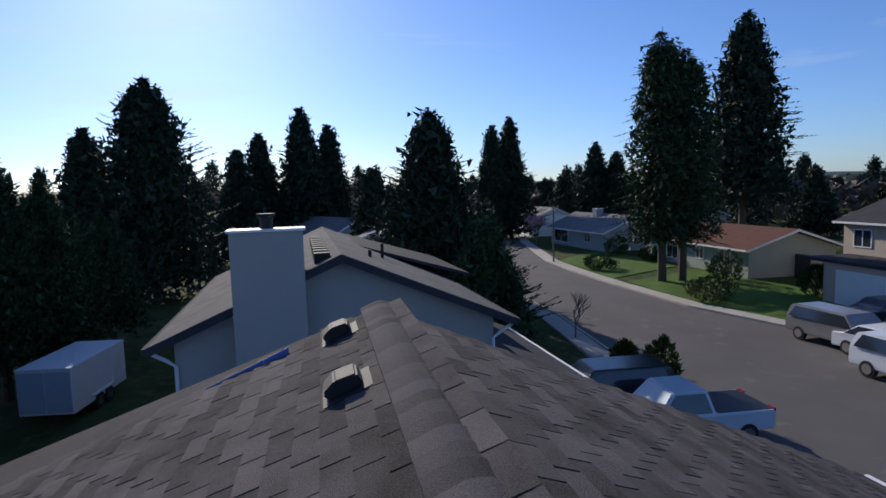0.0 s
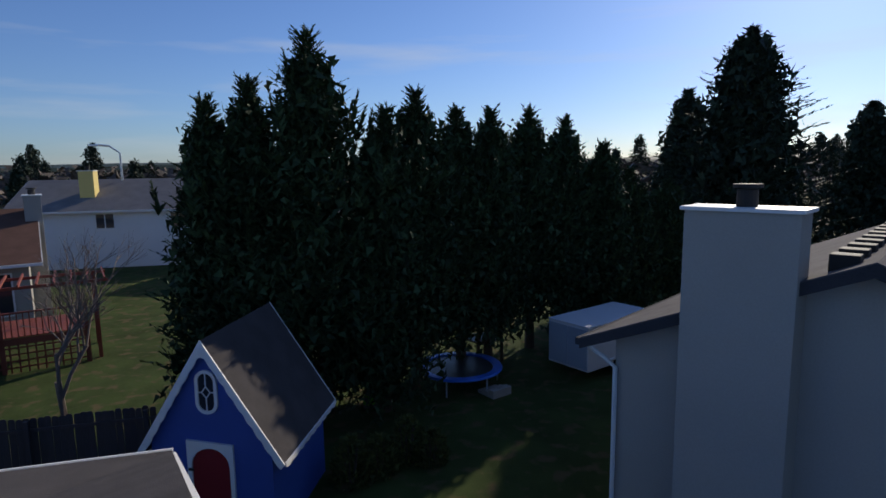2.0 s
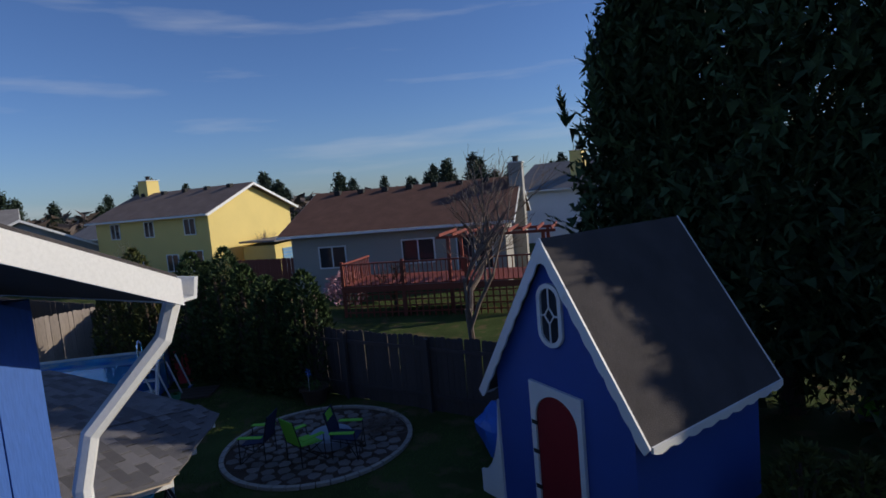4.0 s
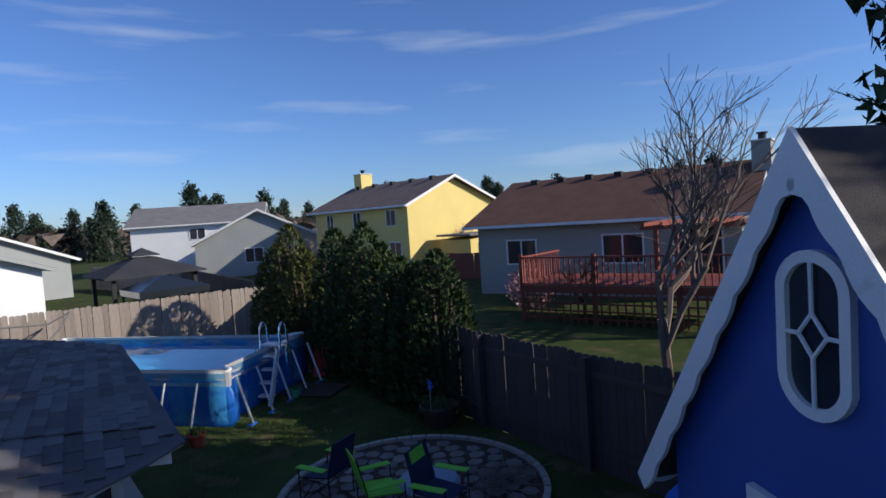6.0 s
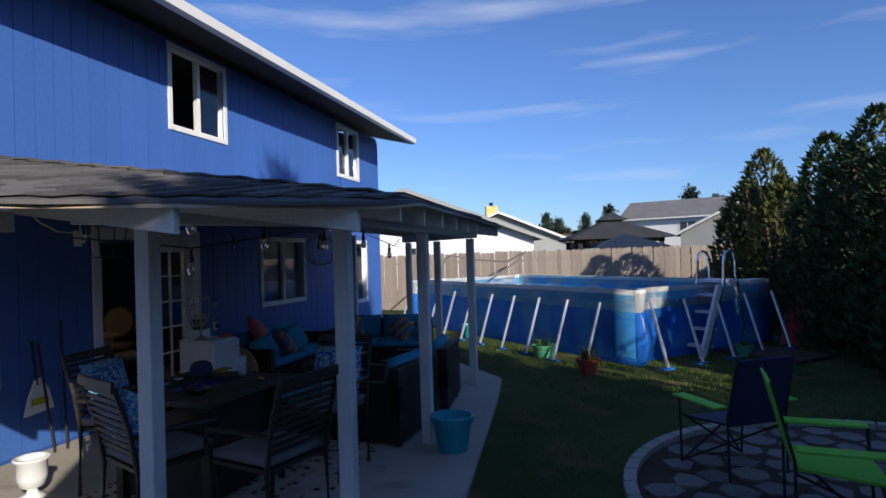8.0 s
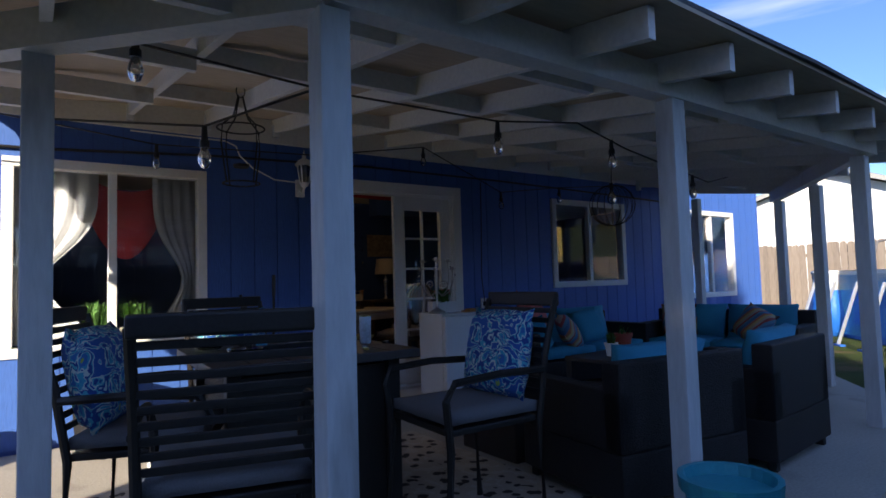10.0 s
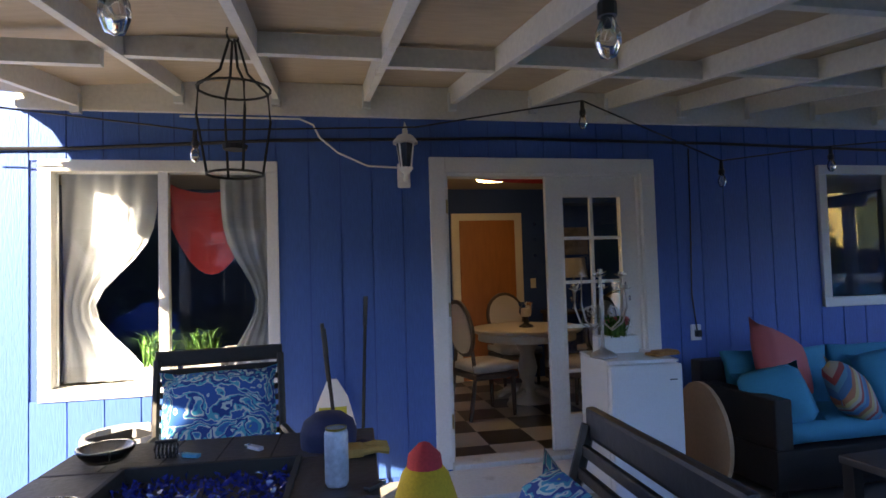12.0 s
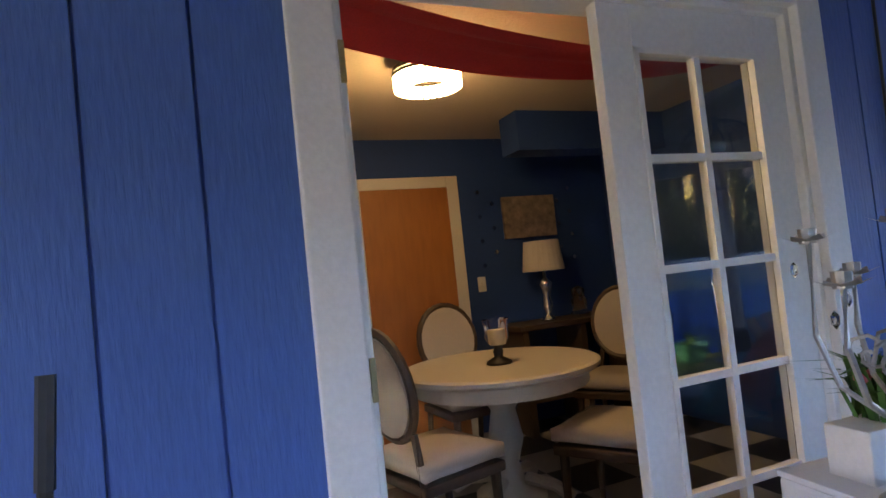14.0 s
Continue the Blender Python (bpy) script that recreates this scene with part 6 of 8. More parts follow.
def blades(n, h, spread, seed, mat, droop=0.3):
    r = random.Random(seed)
    verts, faces = [], []
    for _ in range(n):
        a = r.uniform(0, 6.3)
        d = Vector((math.cos(a), math.sin(a), 0))
        s = Vector((-d.y, d.x, 0)) * 0.006
        b = Vector((r.uniform(-1, 1) * spread * 0.35, r.uniform(-1, 1) * spread * 0.35, 0))
        o, hh = r.uniform(0.1, 1) * spread, h * r.uniform(0.5, 1.1)
        k = len(verts)
        m_ = b + d * o * 0.4 + Vector((0, 0, hh * 0.8))
        e = b + d * o + Vector((0, 0, hh * (1 - droop * r.random())))
        verts += [b - s, b + s, m_ + s, m_ - s, e]
        faces += [(k, k + 1, k + 2, k + 3), (k + 3, k + 2, k + 4)]
    return verts, faces


def pot_plant(name, label, m, r, h, mat, plant, ph, n=60):
    t = thing(name, label, "potted plant", m)
    part("pot", lathe(bmesh.new(), [(0, 0), (r * 0.72, 0), (r * 0.95, h * 0.82), (r * 1.05, h * 0.82), (r * 1.08, h), (r * 0.95, h), (r * 0.9, h * 0.85), (0, h * 0.85)], 20), mat, t, smooth=False)
    if plant:
        v, f = blades(n, ph, r * 1.5, int(r * 1000), plant)
        ob = raw("leaves", v, f, plant, t)
        ob.matrix_basis = Matrix.Translation((0, 0, h * 0.85))
    return t


PLANT = foliage("pot_leaves", (0.06, 0.14, 0.03))
pot_plant("potted_plant", "white pot of grassy leaves on the coffee table", pose(1.22, -1.80, 0.49), 0.06, 0.12, WHITE, PLANT, 0.12)
pot_plant("potted_plant", "red clay pot with a small plant on the coffee table", pose(1.52, -1.70, 0.49), 0.085, 0.18, TERRA, PLANT, 0.12, 12)
pot_plant("flower_pot", "large teal flower pot at the foot of a post", pose(-0.74, -3.98, 0.05), 0.19, 0.32, TEALPOT, None, 0)
pot_plant("flower_pot", "green plastic pot on the grass by the pool", pose(4.44, -4.3, 0), 0.2, 0.22, GREENPOT, PLANT, 0.15)
pot_plant("flower_pot", "red clay pot with dry stems by the pool", pose(3.03, -5.1, 0), 0.17, 0.24, TERRA, PLANT, 0.25)
pot_plant("flower_pot", "turquoise pot on the grass by the pool", pose(6.86, -2.4, 0), 0.17, 0.28, TEALPOT, None, 0)
pot_plant("flower_pot", "green pot below the pool ladder", pose(4.8, -7.6, 0), 0.14, 0.2, GREENPOT, PLANT, 0.1)
pot_plant("planter_barrel", "wooden half-barrel planter beside the fire pit", pose(0.8, -9.2, 0), 0.36, 0.42, DARKWOOD, PLANT, 0.25)
pot_plant("urn_planter", "white urn planter beside the wall", pose(-3.6, -0.45, 0.05), 0.14, 0.36, WHITE, None, 0)

urn = thing("urn_planter", "small white pedestal urn standing on the patio slab", "urn", pose(-2.42, -1.02, 0.05) @ Matrix.Scale(0.85, 4))
part("bowl", lathe(bmesh.new(), [(0.04, 0.09), (0.10, 0.12), (0.125, 0.20), (0.125, 0.34), (0.15, 0.36), (0.15, 0.38), (0.12, 0.38), (0.11, 0.22), (0, 0.18)], 20), TRIMW, urn, smooth=True)
part("pedestal", lathe(bmesh.new(), [(0, 0), (0.11, 0), (0.11, 0.025), (0.05, 0.05), (0.04, 0.09)], 20), TRIMW, urn, smooth=True)

# fridge and what stands on it
fr = thing("mini_fridge", "white mini fridge beside the French door", "fridge", pose(0.27, -0.60, 0.05, 0, 0, -6) @ Matrix.Diagonal((0.88, 1.0, 1.0, 1)))
part("body", bx(-0.25, -0.22, 0.02, 0.25, 0.26, 0.84, bevel=0.012), FRIDGE, fr)
part("door", bx(-0.25, -0.285, 0.03, 0.25, -0.226, 0.835, bevel=0.014), FRIDGE, fr)
part("seal", bx(-0.24, -0.227, 0.04, 0.24, -0.219, 0.825), GREYPAD, fr)
part("badge", bx(0.16, -0.287, 0.74, 0.21, -0.284, 0.746), BLACKM, fr)
part("worktop", bx(-0.252, -0.24, 0.84, 0.252, 0.262, 0.855, bevel=0.004), FRIDGE, fr)


def candelabra(m):
    t = thing("candelabra", "aged silver candelabra with flower cups and glass drops", "candelabra", m)
    part("base", lathe(bmesh.new(), [(0, 0), (0.085, 0), (0.085, 0.012), (0.06, 0.03), (0.02, 0.05), (0.011, 0.07), (0.011, 0.12)], 20), SILVER, t, smooth=True)
    bm = bmesh.new()
    tube(bm, [(0, 0, 0.1), (0, 0, 0.5)], 0.010, 8)
    part("stem", bm, SILVER, t)
    for k in range(7):
        a = k * math.tau / 6
        d = Vector((math.cos(a), math.sin(a), 0)) if k < 6 else Vector((0, 0, 0))
        rr = 0.18 if k % 2 else 0.15
        z = 0.42 if k % 2 else 0.50
        bm = bmesh.new()
        if k < 6:
            tube(bm, [Vector((0, 0, 0.22)), d * rr * 0.4 + Vector((0, 0, 0.17)), d * rr * 0.8 + Vector((0, 0, 0.22)), d * rr + Vector((0, 0, 0.32)), d * rr * 0.95 + Vector((0, 0, z))], 0.006, 6)
            curl = [d * (rr * 0.45 + 0.04 * (1 - q / 12) * math.cos(q * 0.8)) + Vector((0, 0, 0.28 + 0.045 * (1 - q / 12) * math.sin(q * 0.8))) for q in range(12)]
            tube(bm, curl, 0.004, 5)
            part("arm", bm, SILVER, t)
        c = d * rr * 0.95 + Vector((0, 0, z if k < 6 else 0.52))
        bm = bmesh.new()
        for q in range(6):
            b = q * math.tau / 6
            e = Vector((math.cos(b), math.sin(b), 0))
            s = Vector((-e.y, e.x, 0)) * 0.018
            vs = [bm.verts.new(p) for p in (c, c + e * 0.025 + s + Vector((0, 0, 0.008)), c + e * 0.048 + Vector((0, 0, 0.018)), c + e * 0.025 - s + Vector((0, 0, 0.008)))]
            bm.faces.new(vs)
        lathe(bm, [(0.016, 0.0), (0.017, 0.03), (0.012, 0.03), (0.012, 0.0)], 8, c)
        cp = part("candle_cup", bm, SILVER, t)
        if k < 6:
            bm = bmesh.new()
            bmesh.ops.create_icosphere(bm, subdivisions=1, radius=0.011, matrix=Matrix.Translation(c + d * 0.03 + Vector((0, 0, -0.05))) @ Matrix.Diagonal((0.7, 0.7, 1.5, 1)))
            part("glass_drop", bm, BULB, cp)
    return t


candelabra(pose(0.10, -0.62, 0.905))
pb = thing("planter_box", "whitewashed wooden box of grass and red flowers on the fridge", "planter", pose(0.27, -0.46, 0.905, 0, 0, -4))
part("box", bx(-0.14, -0.05, 0, 0.14, 0.05, 0.11, bevel=0.004), WHITE, pb)
v, f = blades(160, 0.16, 0.16, 7, PLANT)
raw("grass", v, f, PLANT, pb).matrix_basis = Matrix.Translation((0, 0, 0.10))
bm = bmesh.new()
for k in range(9):
    bmesh.ops.create_icosphere(bm, subdivisions=1, radius=0.018, matrix=Matrix.Translation((random.uniform(-0.1, 0.1), random.uniform(-0.03, 0.03), 0.17 + random.random() * 0.06)))
part("blossom", bm, PINK, pb)
gl = thing("leather_glove", "folded tan leather gloves on the fridge", "glove", pose(0.46, -0.70, 0.907, 0, 0, 10))
bm = bmesh.new()
box(bm, -0.10, -0.05, 0, 0.10, 0.05, 0.018, bevel=0.008)
box(bm, -0.07, -0.06, 0.018, 0.08, 0.03, 0.032, bevel=0.008)
part("leather", bm, material("brown_leather", (0.40, 0.18, 0.05), 0.8, 0.25), gl)
wb = thing("round_board", "round wooden board leaning between fridge and sofa", "board", pose(0.72, -0.70, 0.05, 0, 0, -8))
bm = bmesh.new()
cyl(bm, (-0.012, 0, 0.34), (0.012, 0, 0.34), 0.33, n=32)
part("disc", bm, material("pale_wood", (0.40, 0.24, 0.13), 0.6, 0.15), wb)

# step below the door, rug, mat
st = thing("door_step", "low weathered wooden step below the French door", "step", pose(0, -0.32, 0.05))
part("tread", bx(-0.85, -0.25, 0, 0.85, 0.24, 0.06, bevel=0.008), POSTW, st)
rug = thing("outdoor_rug", "black and cream animal-spotted rug on the slab", "rug", pose(-1.9, -2.3, 0.052))
part("pile", bx(-1.3, -1.0, 0, 1.2, 0.9, 0.008, bevel=0.003), LEOPARD, rug)
mat_ = thing("floor_mat", "flat grey woven mat on the slab", "mat", pose(1.1, -2.0, 0.052))
part("weave", bx(-1.2, -1.0, 0, 1.3, 1.1, 0.006), GREYPAD, mat_)

# trash bin, dustpan, pole, toys
tb = thing("trash_bin", "black plastic bin with white liner bag by the wall", "bin", pose(-2.72, -0.45, 0.05))
part("body", lathe(bmesh.new(), [(0, 0), (0.16, 0), (0.20, 0.55), (0.19, 0.55), (0.15, 0.02), (0, 0.02)], 4), BLACKP, tb)
part("liner", lathe(bmesh.new(), [(0.205, 0.47), (0.215, 0.54), (0.212, 0.575), (0.19, 0.57), (0.18, 0.5)], 14), CURTAIN, tb, "white bin liner folded over the rim")
dp = thing("dustpan", "white long-handled dustpan hanging beside the window", "dustpan", pose(-1.57, -0.06, 0.0))
bm = bmesh.new()
prism(bm, [(-0.15, 0.44), (0.15, 0.47), (0.10, 0.66), (0.03, 0.78), (-0.03, 0.78), (-0.10, 0.62)], "y", -0.03, 0.0)
part("pan", bm, TRIMW, dp)
part("sticker", bx(-0.09, -0.034, 0.53, 0.09, -0.031, 0.60), material("yellow_green_sticker", (0.5, 0.45, 0.05), 0.5, 0.4, 20, 30), dp)
bm = bmesh.new()
tube(bm, [(-0.02, -0.02, 0.72), (-0.06, -0.015, 1.15)], 0.014, 8)
part("handle", bm, BLACKP, dp)
for a, b, nm in (((-1.62, -0.14, 1.12), (-1.52, -0.20, 0.06), "broom"), ((-1.34, -0.10, 1.32), (-1.40, -0.22, 0.06), "pole")):
    t = thing(nm, "long black %s leaning on the blue wall" % ("broom handle" if nm == "broom" else "metal pole"), nm)
    part("stick", tube(bmesh.new(), [a, b], 0.012, 8), BLACKM, t)
    part("grip", tube(bmesh.new(), [a, (Vector(a) * 0.85 + Vector(b) * 0.15)], 0.016, 8), BLACKP, t)
pump = thing("garden_bag", "red and yellow cloth bag standing by the door", "bag", pose(-1.10, -0.9, 0.05))
part("sack", lathe(bmesh.new(), [(0, 0), (0.16, 0), (0.19, 0.15), (0.13, 0.34), (0.08, 0.40), (0, 0.42)], 12), material("yellow_cloth", (0.6, 0.42, 0.03), 0.8, 0.2), pump, smooth=True)
part("flap", lathe(bmesh.new(), [(0.10, 0.36), (0.09, 0.44), (0.03, 0.50), (0, 0.51)], 12), material("red_cloth", (0.5, 0.04, 0.05), 0.8, 0.2), pump, smooth=True)

# wall lantern, socket, cables
wl = thing("wall_lantern", "white coach lantern on the blue wall by the door", "lantern", pose(-1.05, -0.012, 2.18))
part("backplate", bx(-0.045, -0.03, -0.12, 0.045, 0, 0.05, bevel=0.012), WHITE, wl)
bm = bmesh.new()
tube(bm, [(0, -0.02, -0.05), (0, -0.09, -0.08), (0, -0.13, -0.02)], 0.014, 8)
part("arm", bm, WHITE, wl)
for k in range(4):
    a = math.pi / 4 + k * math.pi / 2
    bm = bmesh.new()
    cyl(bm, (0.045 * math.cos(a), -0.13 + 0.045 * math.sin(a), 0.0), (0.07 * math.cos(a), -0.13 + 0.07 * math.sin(a), 0.17), 0.006, n=6)
    part("cage_bar", bm, WHITE, wl)
part("glass", lathe(bmesh.new(), [(0.038, 0.0), (0.06, 0.165)], 4, (0, -0.13, 0)), DARKWIN, wl)
part("hood", lathe(bmesh.new(), [(0.085, 0.165), (0.085, 0.18), (0.05, 0.22), (0.018, 0.235), (0.018, 0.26), (0.008, 0.29), (0, 0.32)], 16, (0, -0.13, 0)), WHITE, wl, smooth=True)
part("cup", lathe(bmesh.new(), [(0, -0.05), (0.03, -0.03), (0.05, 0.0), (0, 0.0)], 12, (0, -0.13, 0)), WHITE, wl)
so = thing("wall_socket", "white outdoor socket with black plug", "socket", pose(1.17, -0.012, 0.95))
part("plate", bx(-0.04, -0.02, -0.06, 0.04, 0, 0.06, bevel=0.004), WHITE, so)
part("plug", bx(-0.02, -0.06, -0.03, 0.02, -0.02, 0.02, bevel=0.004), BLACKP, so)
part("cord", tube(bmesh.new(), [(0, -0.03, 0.0), (-0.02, -0.01, 0.3), (0.0, -0.008, 0.9), (0.01, -0.008, 1.42)], 0.006, 5), BLACKP, so)
cb = thing("cable", "black cable run along the top of the wall", "cable")
part("run", tube(bmesh.new(), [(-4.6, -0.03, 2.28), (-3.1, -0.03, 2.31), (-1.9, -0.03, 2.38), (-0.3, -0.03, 2.42), (1.4, -0.03, 2.41), (2.9, -0.03, 2.38), (5.0, -0.03, 2.33)], 0.012, 6), BLACKP, cb)
cw = thing("cable", "white cord looping down to the wall lantern", "cable")
part("run", tube(bmesh.new(), [(-2.5, -0.06, 2.52), (-1.75, -0.06, 2.52), (-1.66, -0.07, 2.48), (-1.62, -0.05, 2.40), (-1.5, -0.04, 2.30), (-1.3, -0.04, 2.21), (-1.1, -0.04, 2.20)], 0.007, 6), WHITE, cw)


def bulb_string(pts, label, bulbs):
    t = thing("string_light", label, "string light")
    part("wire", tube(bmesh.new(), pts, 0.006, 5), BLACKP, t)
    for p in bulbs:
        p = Vector(p)
        part("socket", lathe(bmesh.new(), [(0, 0.0), (0.012, 0.0), (0.015, -0.06), (0.022, -0.07), (0.022, -0.10), (0, -0.10)], 10, p), BLACKP, t)
        part("bulb", lathe(bmesh.new(), [(0.014, -0.10), (0.028, -0.135), (0.03, -0.16), (0.018, -0.19), (0, -0.197)], 12, p), BULB, t, smooth=True)


bulb_string([(-3.4, -2.7, 2.15), (-2.81, -2.85, 2.18), (-1.98, -2.85, 2.12), (-0.97, -2.85, 2.12), (-0.3, -2.85, 2.20), (0.3, -2.75, 2.12), (1.6, -2.6, 2.0), (2.1, -2.5, 2.1)], "black string light with clear bulbs under the patio roof",
            [(-2.81, -2.85, 2.22), (-1.98, -2.85, 2.12), (-0.97, -2.85, 2.12), (0.1, -2.79, 2.15), (1.3, -2.64, 2.03)])
bulb_string([(-4.0, -0.5, 2.5), (-2.35, -0.35, 2.36), (-1.0, -0.30, 2.42), (0.13, -0.4, 2.60), (1.25, -0.3, 2.22), (2.2, -0.3, 2.34), (3.6, -0.4, 2.45)], "black string light with clear bulbs along the wall",
            [(-2.35, -0.35, 2.36), (0.13, -0.4, 2.60), (1.25, -0.3, 2.22), (2.2, -0.3, 2.34)])
bulb_string([(-2.1, -3.2, 2.05), (-2.5, -2.6, 1.95), (-3.1, -2.0, 2.05)], "black string light looping between the posts", [(-2.5, -2.6, 1.95)])

# hanging wire candle cage and wire globe
hc = thing("hanging_lantern", "black wire candle cage hanging from a rafter", "hanging lantern", pose(-1.98, -1.35, 1.92))
for k in range(4):
    a = k * math.pi / 2 + 0.4
    d = Vector((math.cos(a), math.sin(a), 0))
    part("bar", tube(bmesh.new(), [d * 0.02 + Vector((0, 0, 0.60)), d * 0.06 + Vector((0, 0, 0.46)), d * 0.15 + Vector((0, 0, 0.38)), d * 0.16 + Vector((0, 0, 0.25)), d * 0.12 + Vector((0, 0, 0.0))], 0.006, 5), BLACKM, hc)
for r, z in ((0.155, 0.38), (0.12, 0.0)):
    part("hoop", tube(bmesh.new(), [(r * math.cos(k * math.tau / 24), r * math.sin(k * math.tau / 24), z) for k in range(25)], 0.006, 5), BLACKM, hc)
part("dish", lathe(bmesh.new(), [(0, 0.11), (0.05, 0.11), (0.055, 0.13), (0, 0.12)], 14), BLACKM, hc)
part("ring", tube(bmesh.new(), [(0.03 * math.cos(k * math.tau / 12), 0, 0.64 + 0.045 * math.sin(k * math.tau / 12)) for k in range(13)], 0.005, 5), BLACKM, hc)
wg = thing("wire_globe", "black wire globe lamp hanging below the patio roof", "hanging lamp", pose(1.95, -1.3, 1.98))
for k in range(9):
    a = k * math.pi / 9
    part("hoop", tube(bmesh.new(), [(0.24 * math.cos(a) * math.sin(q * math.tau / 20), 0.24 * math.sin(a) * math.sin(q * math.tau / 20), -0.22 * math.cos(q * math.tau / 20)) for q in range(21)], 0.0035, 4), BLACKM, wg)
part("socket", lathe(bmesh.new(), [(0, 0.24), (0.02, 0.24), (0.02, 0.16), (0, 0.16)], 10), BLACKP, wg)
part("bulb", lathe(bmesh.new(), [(0.015, 0.16), (0.045, 0.10), (0.05, 0.06), (0.03, 0.02), (0, 0.01)], 14), BULB, wg, smooth=True)
part("cord", tube(bmesh.new(), [(0, 0, 0.24), (0.02, 0, 0.5)], 0.005, 5), BLACKP, wg)


# ---- the dining room behind the French door ----
room = bmesh.new()
tagged(part("floor_room", bx(-4.3, 0.13, 0.02, 2.4, 4.6, 0.12), CHECK), "black and white checkered floor", "floor", kind="structure")
tagged(part("ceiling_room", bx(-4.3, 0.13, 2.50, 2.4, 4.6, 2.58), ROOMCEIL), "cream textured room ceiling", "ceiling", kind="structure")
tagged(part("wall_room_back", bx(-4.3, 3.0, 0.12, 2.4, 3.1, 2.5), ROOMBLUE), "dark blue inner wall", "wall", kind="structure")
tagged(part("wall_room_left", bx(-4.4, 0.13, 0.12, -4.3, 3.0, 2.5), ROOMBLUE), "dark blue inner wall", "wall", kind="structure")
tagged(part("wall_room_right", bx(2.3, 0.13, 0.12, 2.4, 3.0, 2.5), ROOMBLUE), "dark blue inner wall", "wall", kind="structure")
tagged(part("bulkhead", bx(1.0, 2.2, 2.22, 2.3, 2.45, 2.5), ROOMBLUE), "dark blue dropped beam below the ceiling", "beam", kind="structure")
d2 = thing("door_2", "orange-brown wooden inner door with white casing", "door", kind="structure")
part("leaf", bx(0.03, 2.94, 0.13, 0.74, 2.98, 2.10, bevel=0.004), ORANGEWOOD, d2)
for a, b, c, d in ((-0.07, 0.12, 0.03, 2.19), (0.74, 0.12, 0.84, 2.19), (0.03, 2.10, 0.74, 2.19)):
    part("casing", bx(a, 2.95, b, c, 2.999, d, bevel=0.005), IVORY, d2)
sw = thing("light_switch", "ivory light switch on the blue wall", "switch", pose(0.98, 2.99, 1.30))
part("plate", bx(-0.035, -0.008, -0.06, 0.035, 0.0, 0.06, bevel=0.003), IVORY, sw)
part("toggle", bx(-0.006, -0.018, -0.012, 0.006, -0.008, 0.012), IVORY, sw)

cl = thing("ceiling_lamp", "round crystal ceiling lamp, lit warm", "ceiling lamp", pose(0.02, 1.36, 2.45))
part("mount", lathe(bmesh.new(), [(0, 0.05), (0.10, 0.05), (0.10, 0), (0.17, 0), (0.17, -0.02), (0, -0.02)], 24), BRONZE, cl)
part("hoop", tube(bmesh.new(), [(0.17 * math.cos(k * math.tau / 28), 0.17 * math.sin(k * math.tau / 28), -0.035) for k in range(29)], 0.008, 6), BRONZE, cl)
CRYSTAL = glow("lit_crystal", (1.0, 0.72, 0.36), 2.5)
for r_, n_, z_ in ((0.165, 30, -0.04), (0.165, 30, -0.075), (0.10, 18, -0.07)):
    for k in range(n_):
        a = k * math.tau / n_
        bm = bmesh.new()
        box(bm, -0.012, -0.006, -0.03, 0.012, 0.006, 0.0, m=Matrix.Translation((r_ * math.cos(a), r_ * math.sin(a), z_)) @ pose(0, 0, 0, 0, 0, math.degrees(a) + 90))
        part("crystal", bm, CRYSTAL, cl)
lamp = new("ceiling_lamp_light", bpy.data.lights.new("ceiling_lamp_light", "POINT"))
lamp.data.energy, lamp.data.color, lamp.data.shadow_soft_size = 1.15, (1.0, 0.72, 0.42), 0.12
lamp.location = (0.02, 1.36, 2.28)

dr = thing("ceiling_drape", "sheer red cloth swagged below the ceiling", "drape")
bm = bmesh.new()
N_ = 24
grid = []
for i in range(N_ + 1):
    f = i / N_
    sag = 4 * f * (1 - f)
    p = Vector((-1.1 + 2.9 * f, 0.55 + 0.35 * f, 2.49 - 0.20 * sag))
    row_ = []
    for j in range(9):
        u = j / 8 - 0.5
        row_.append(bm.verts.new(p + Vector((-0.02 * u, 0.34 * u, -0.10 * abs(u) + 0.02 * math.sin(j * 2.1 + f * 4)))))
    grid.append(row_)
for a, b in zip(grid, grid[1:]):
    for j in range(8):
        bm.faces.new((a[j], a[j + 1], b[j + 1], b[j]))
part("cloth", bm, REDCLOTH, dr, smooth=True)

dt = thing("dining_table", "round ivory pedestal dining table", "table", pose(0.42, 1.72, 0.12))
part("tabletop", lathe(bmesh.new(), [(0, 0.72), (0.55, 0.72), (0.57, 0.735), (0.57, 0.755), (0.55, 0.765), (0, 0.765)], 40), IVORY, dt, "worn cream tabletop")
part("apron", lathe(bmesh.new(), [(0.50, 0.72), (0.50, 0.64), (0.48, 0.64), (0.48, 0.72)], 40), IVORY, dt)
part("pedestal", lathe(bmesh.new(), [(0.20, 0.0), (0.20, 0.04), (0.09, 0.10), (0.06, 0.2), (0.10, 0.34), (0.07, 0.5), (0.14, 0.62), (0.16, 0.64)], 24), IVORY, dt, smooth=True)
for k in range(4):
    a = k * math.pi / 2 + 0.7
    part("foot", tube(bmesh.new(), [(0.1 * math.cos(a), 0.1 * math.sin(a), 0.12), (0.26 * math.cos(a), 0.26 * math.sin(a), 0.09), (0.36 * math.cos(a), 0.36 * math.sin(a), 0.03)], 0.035, 8), IVORY, dt)


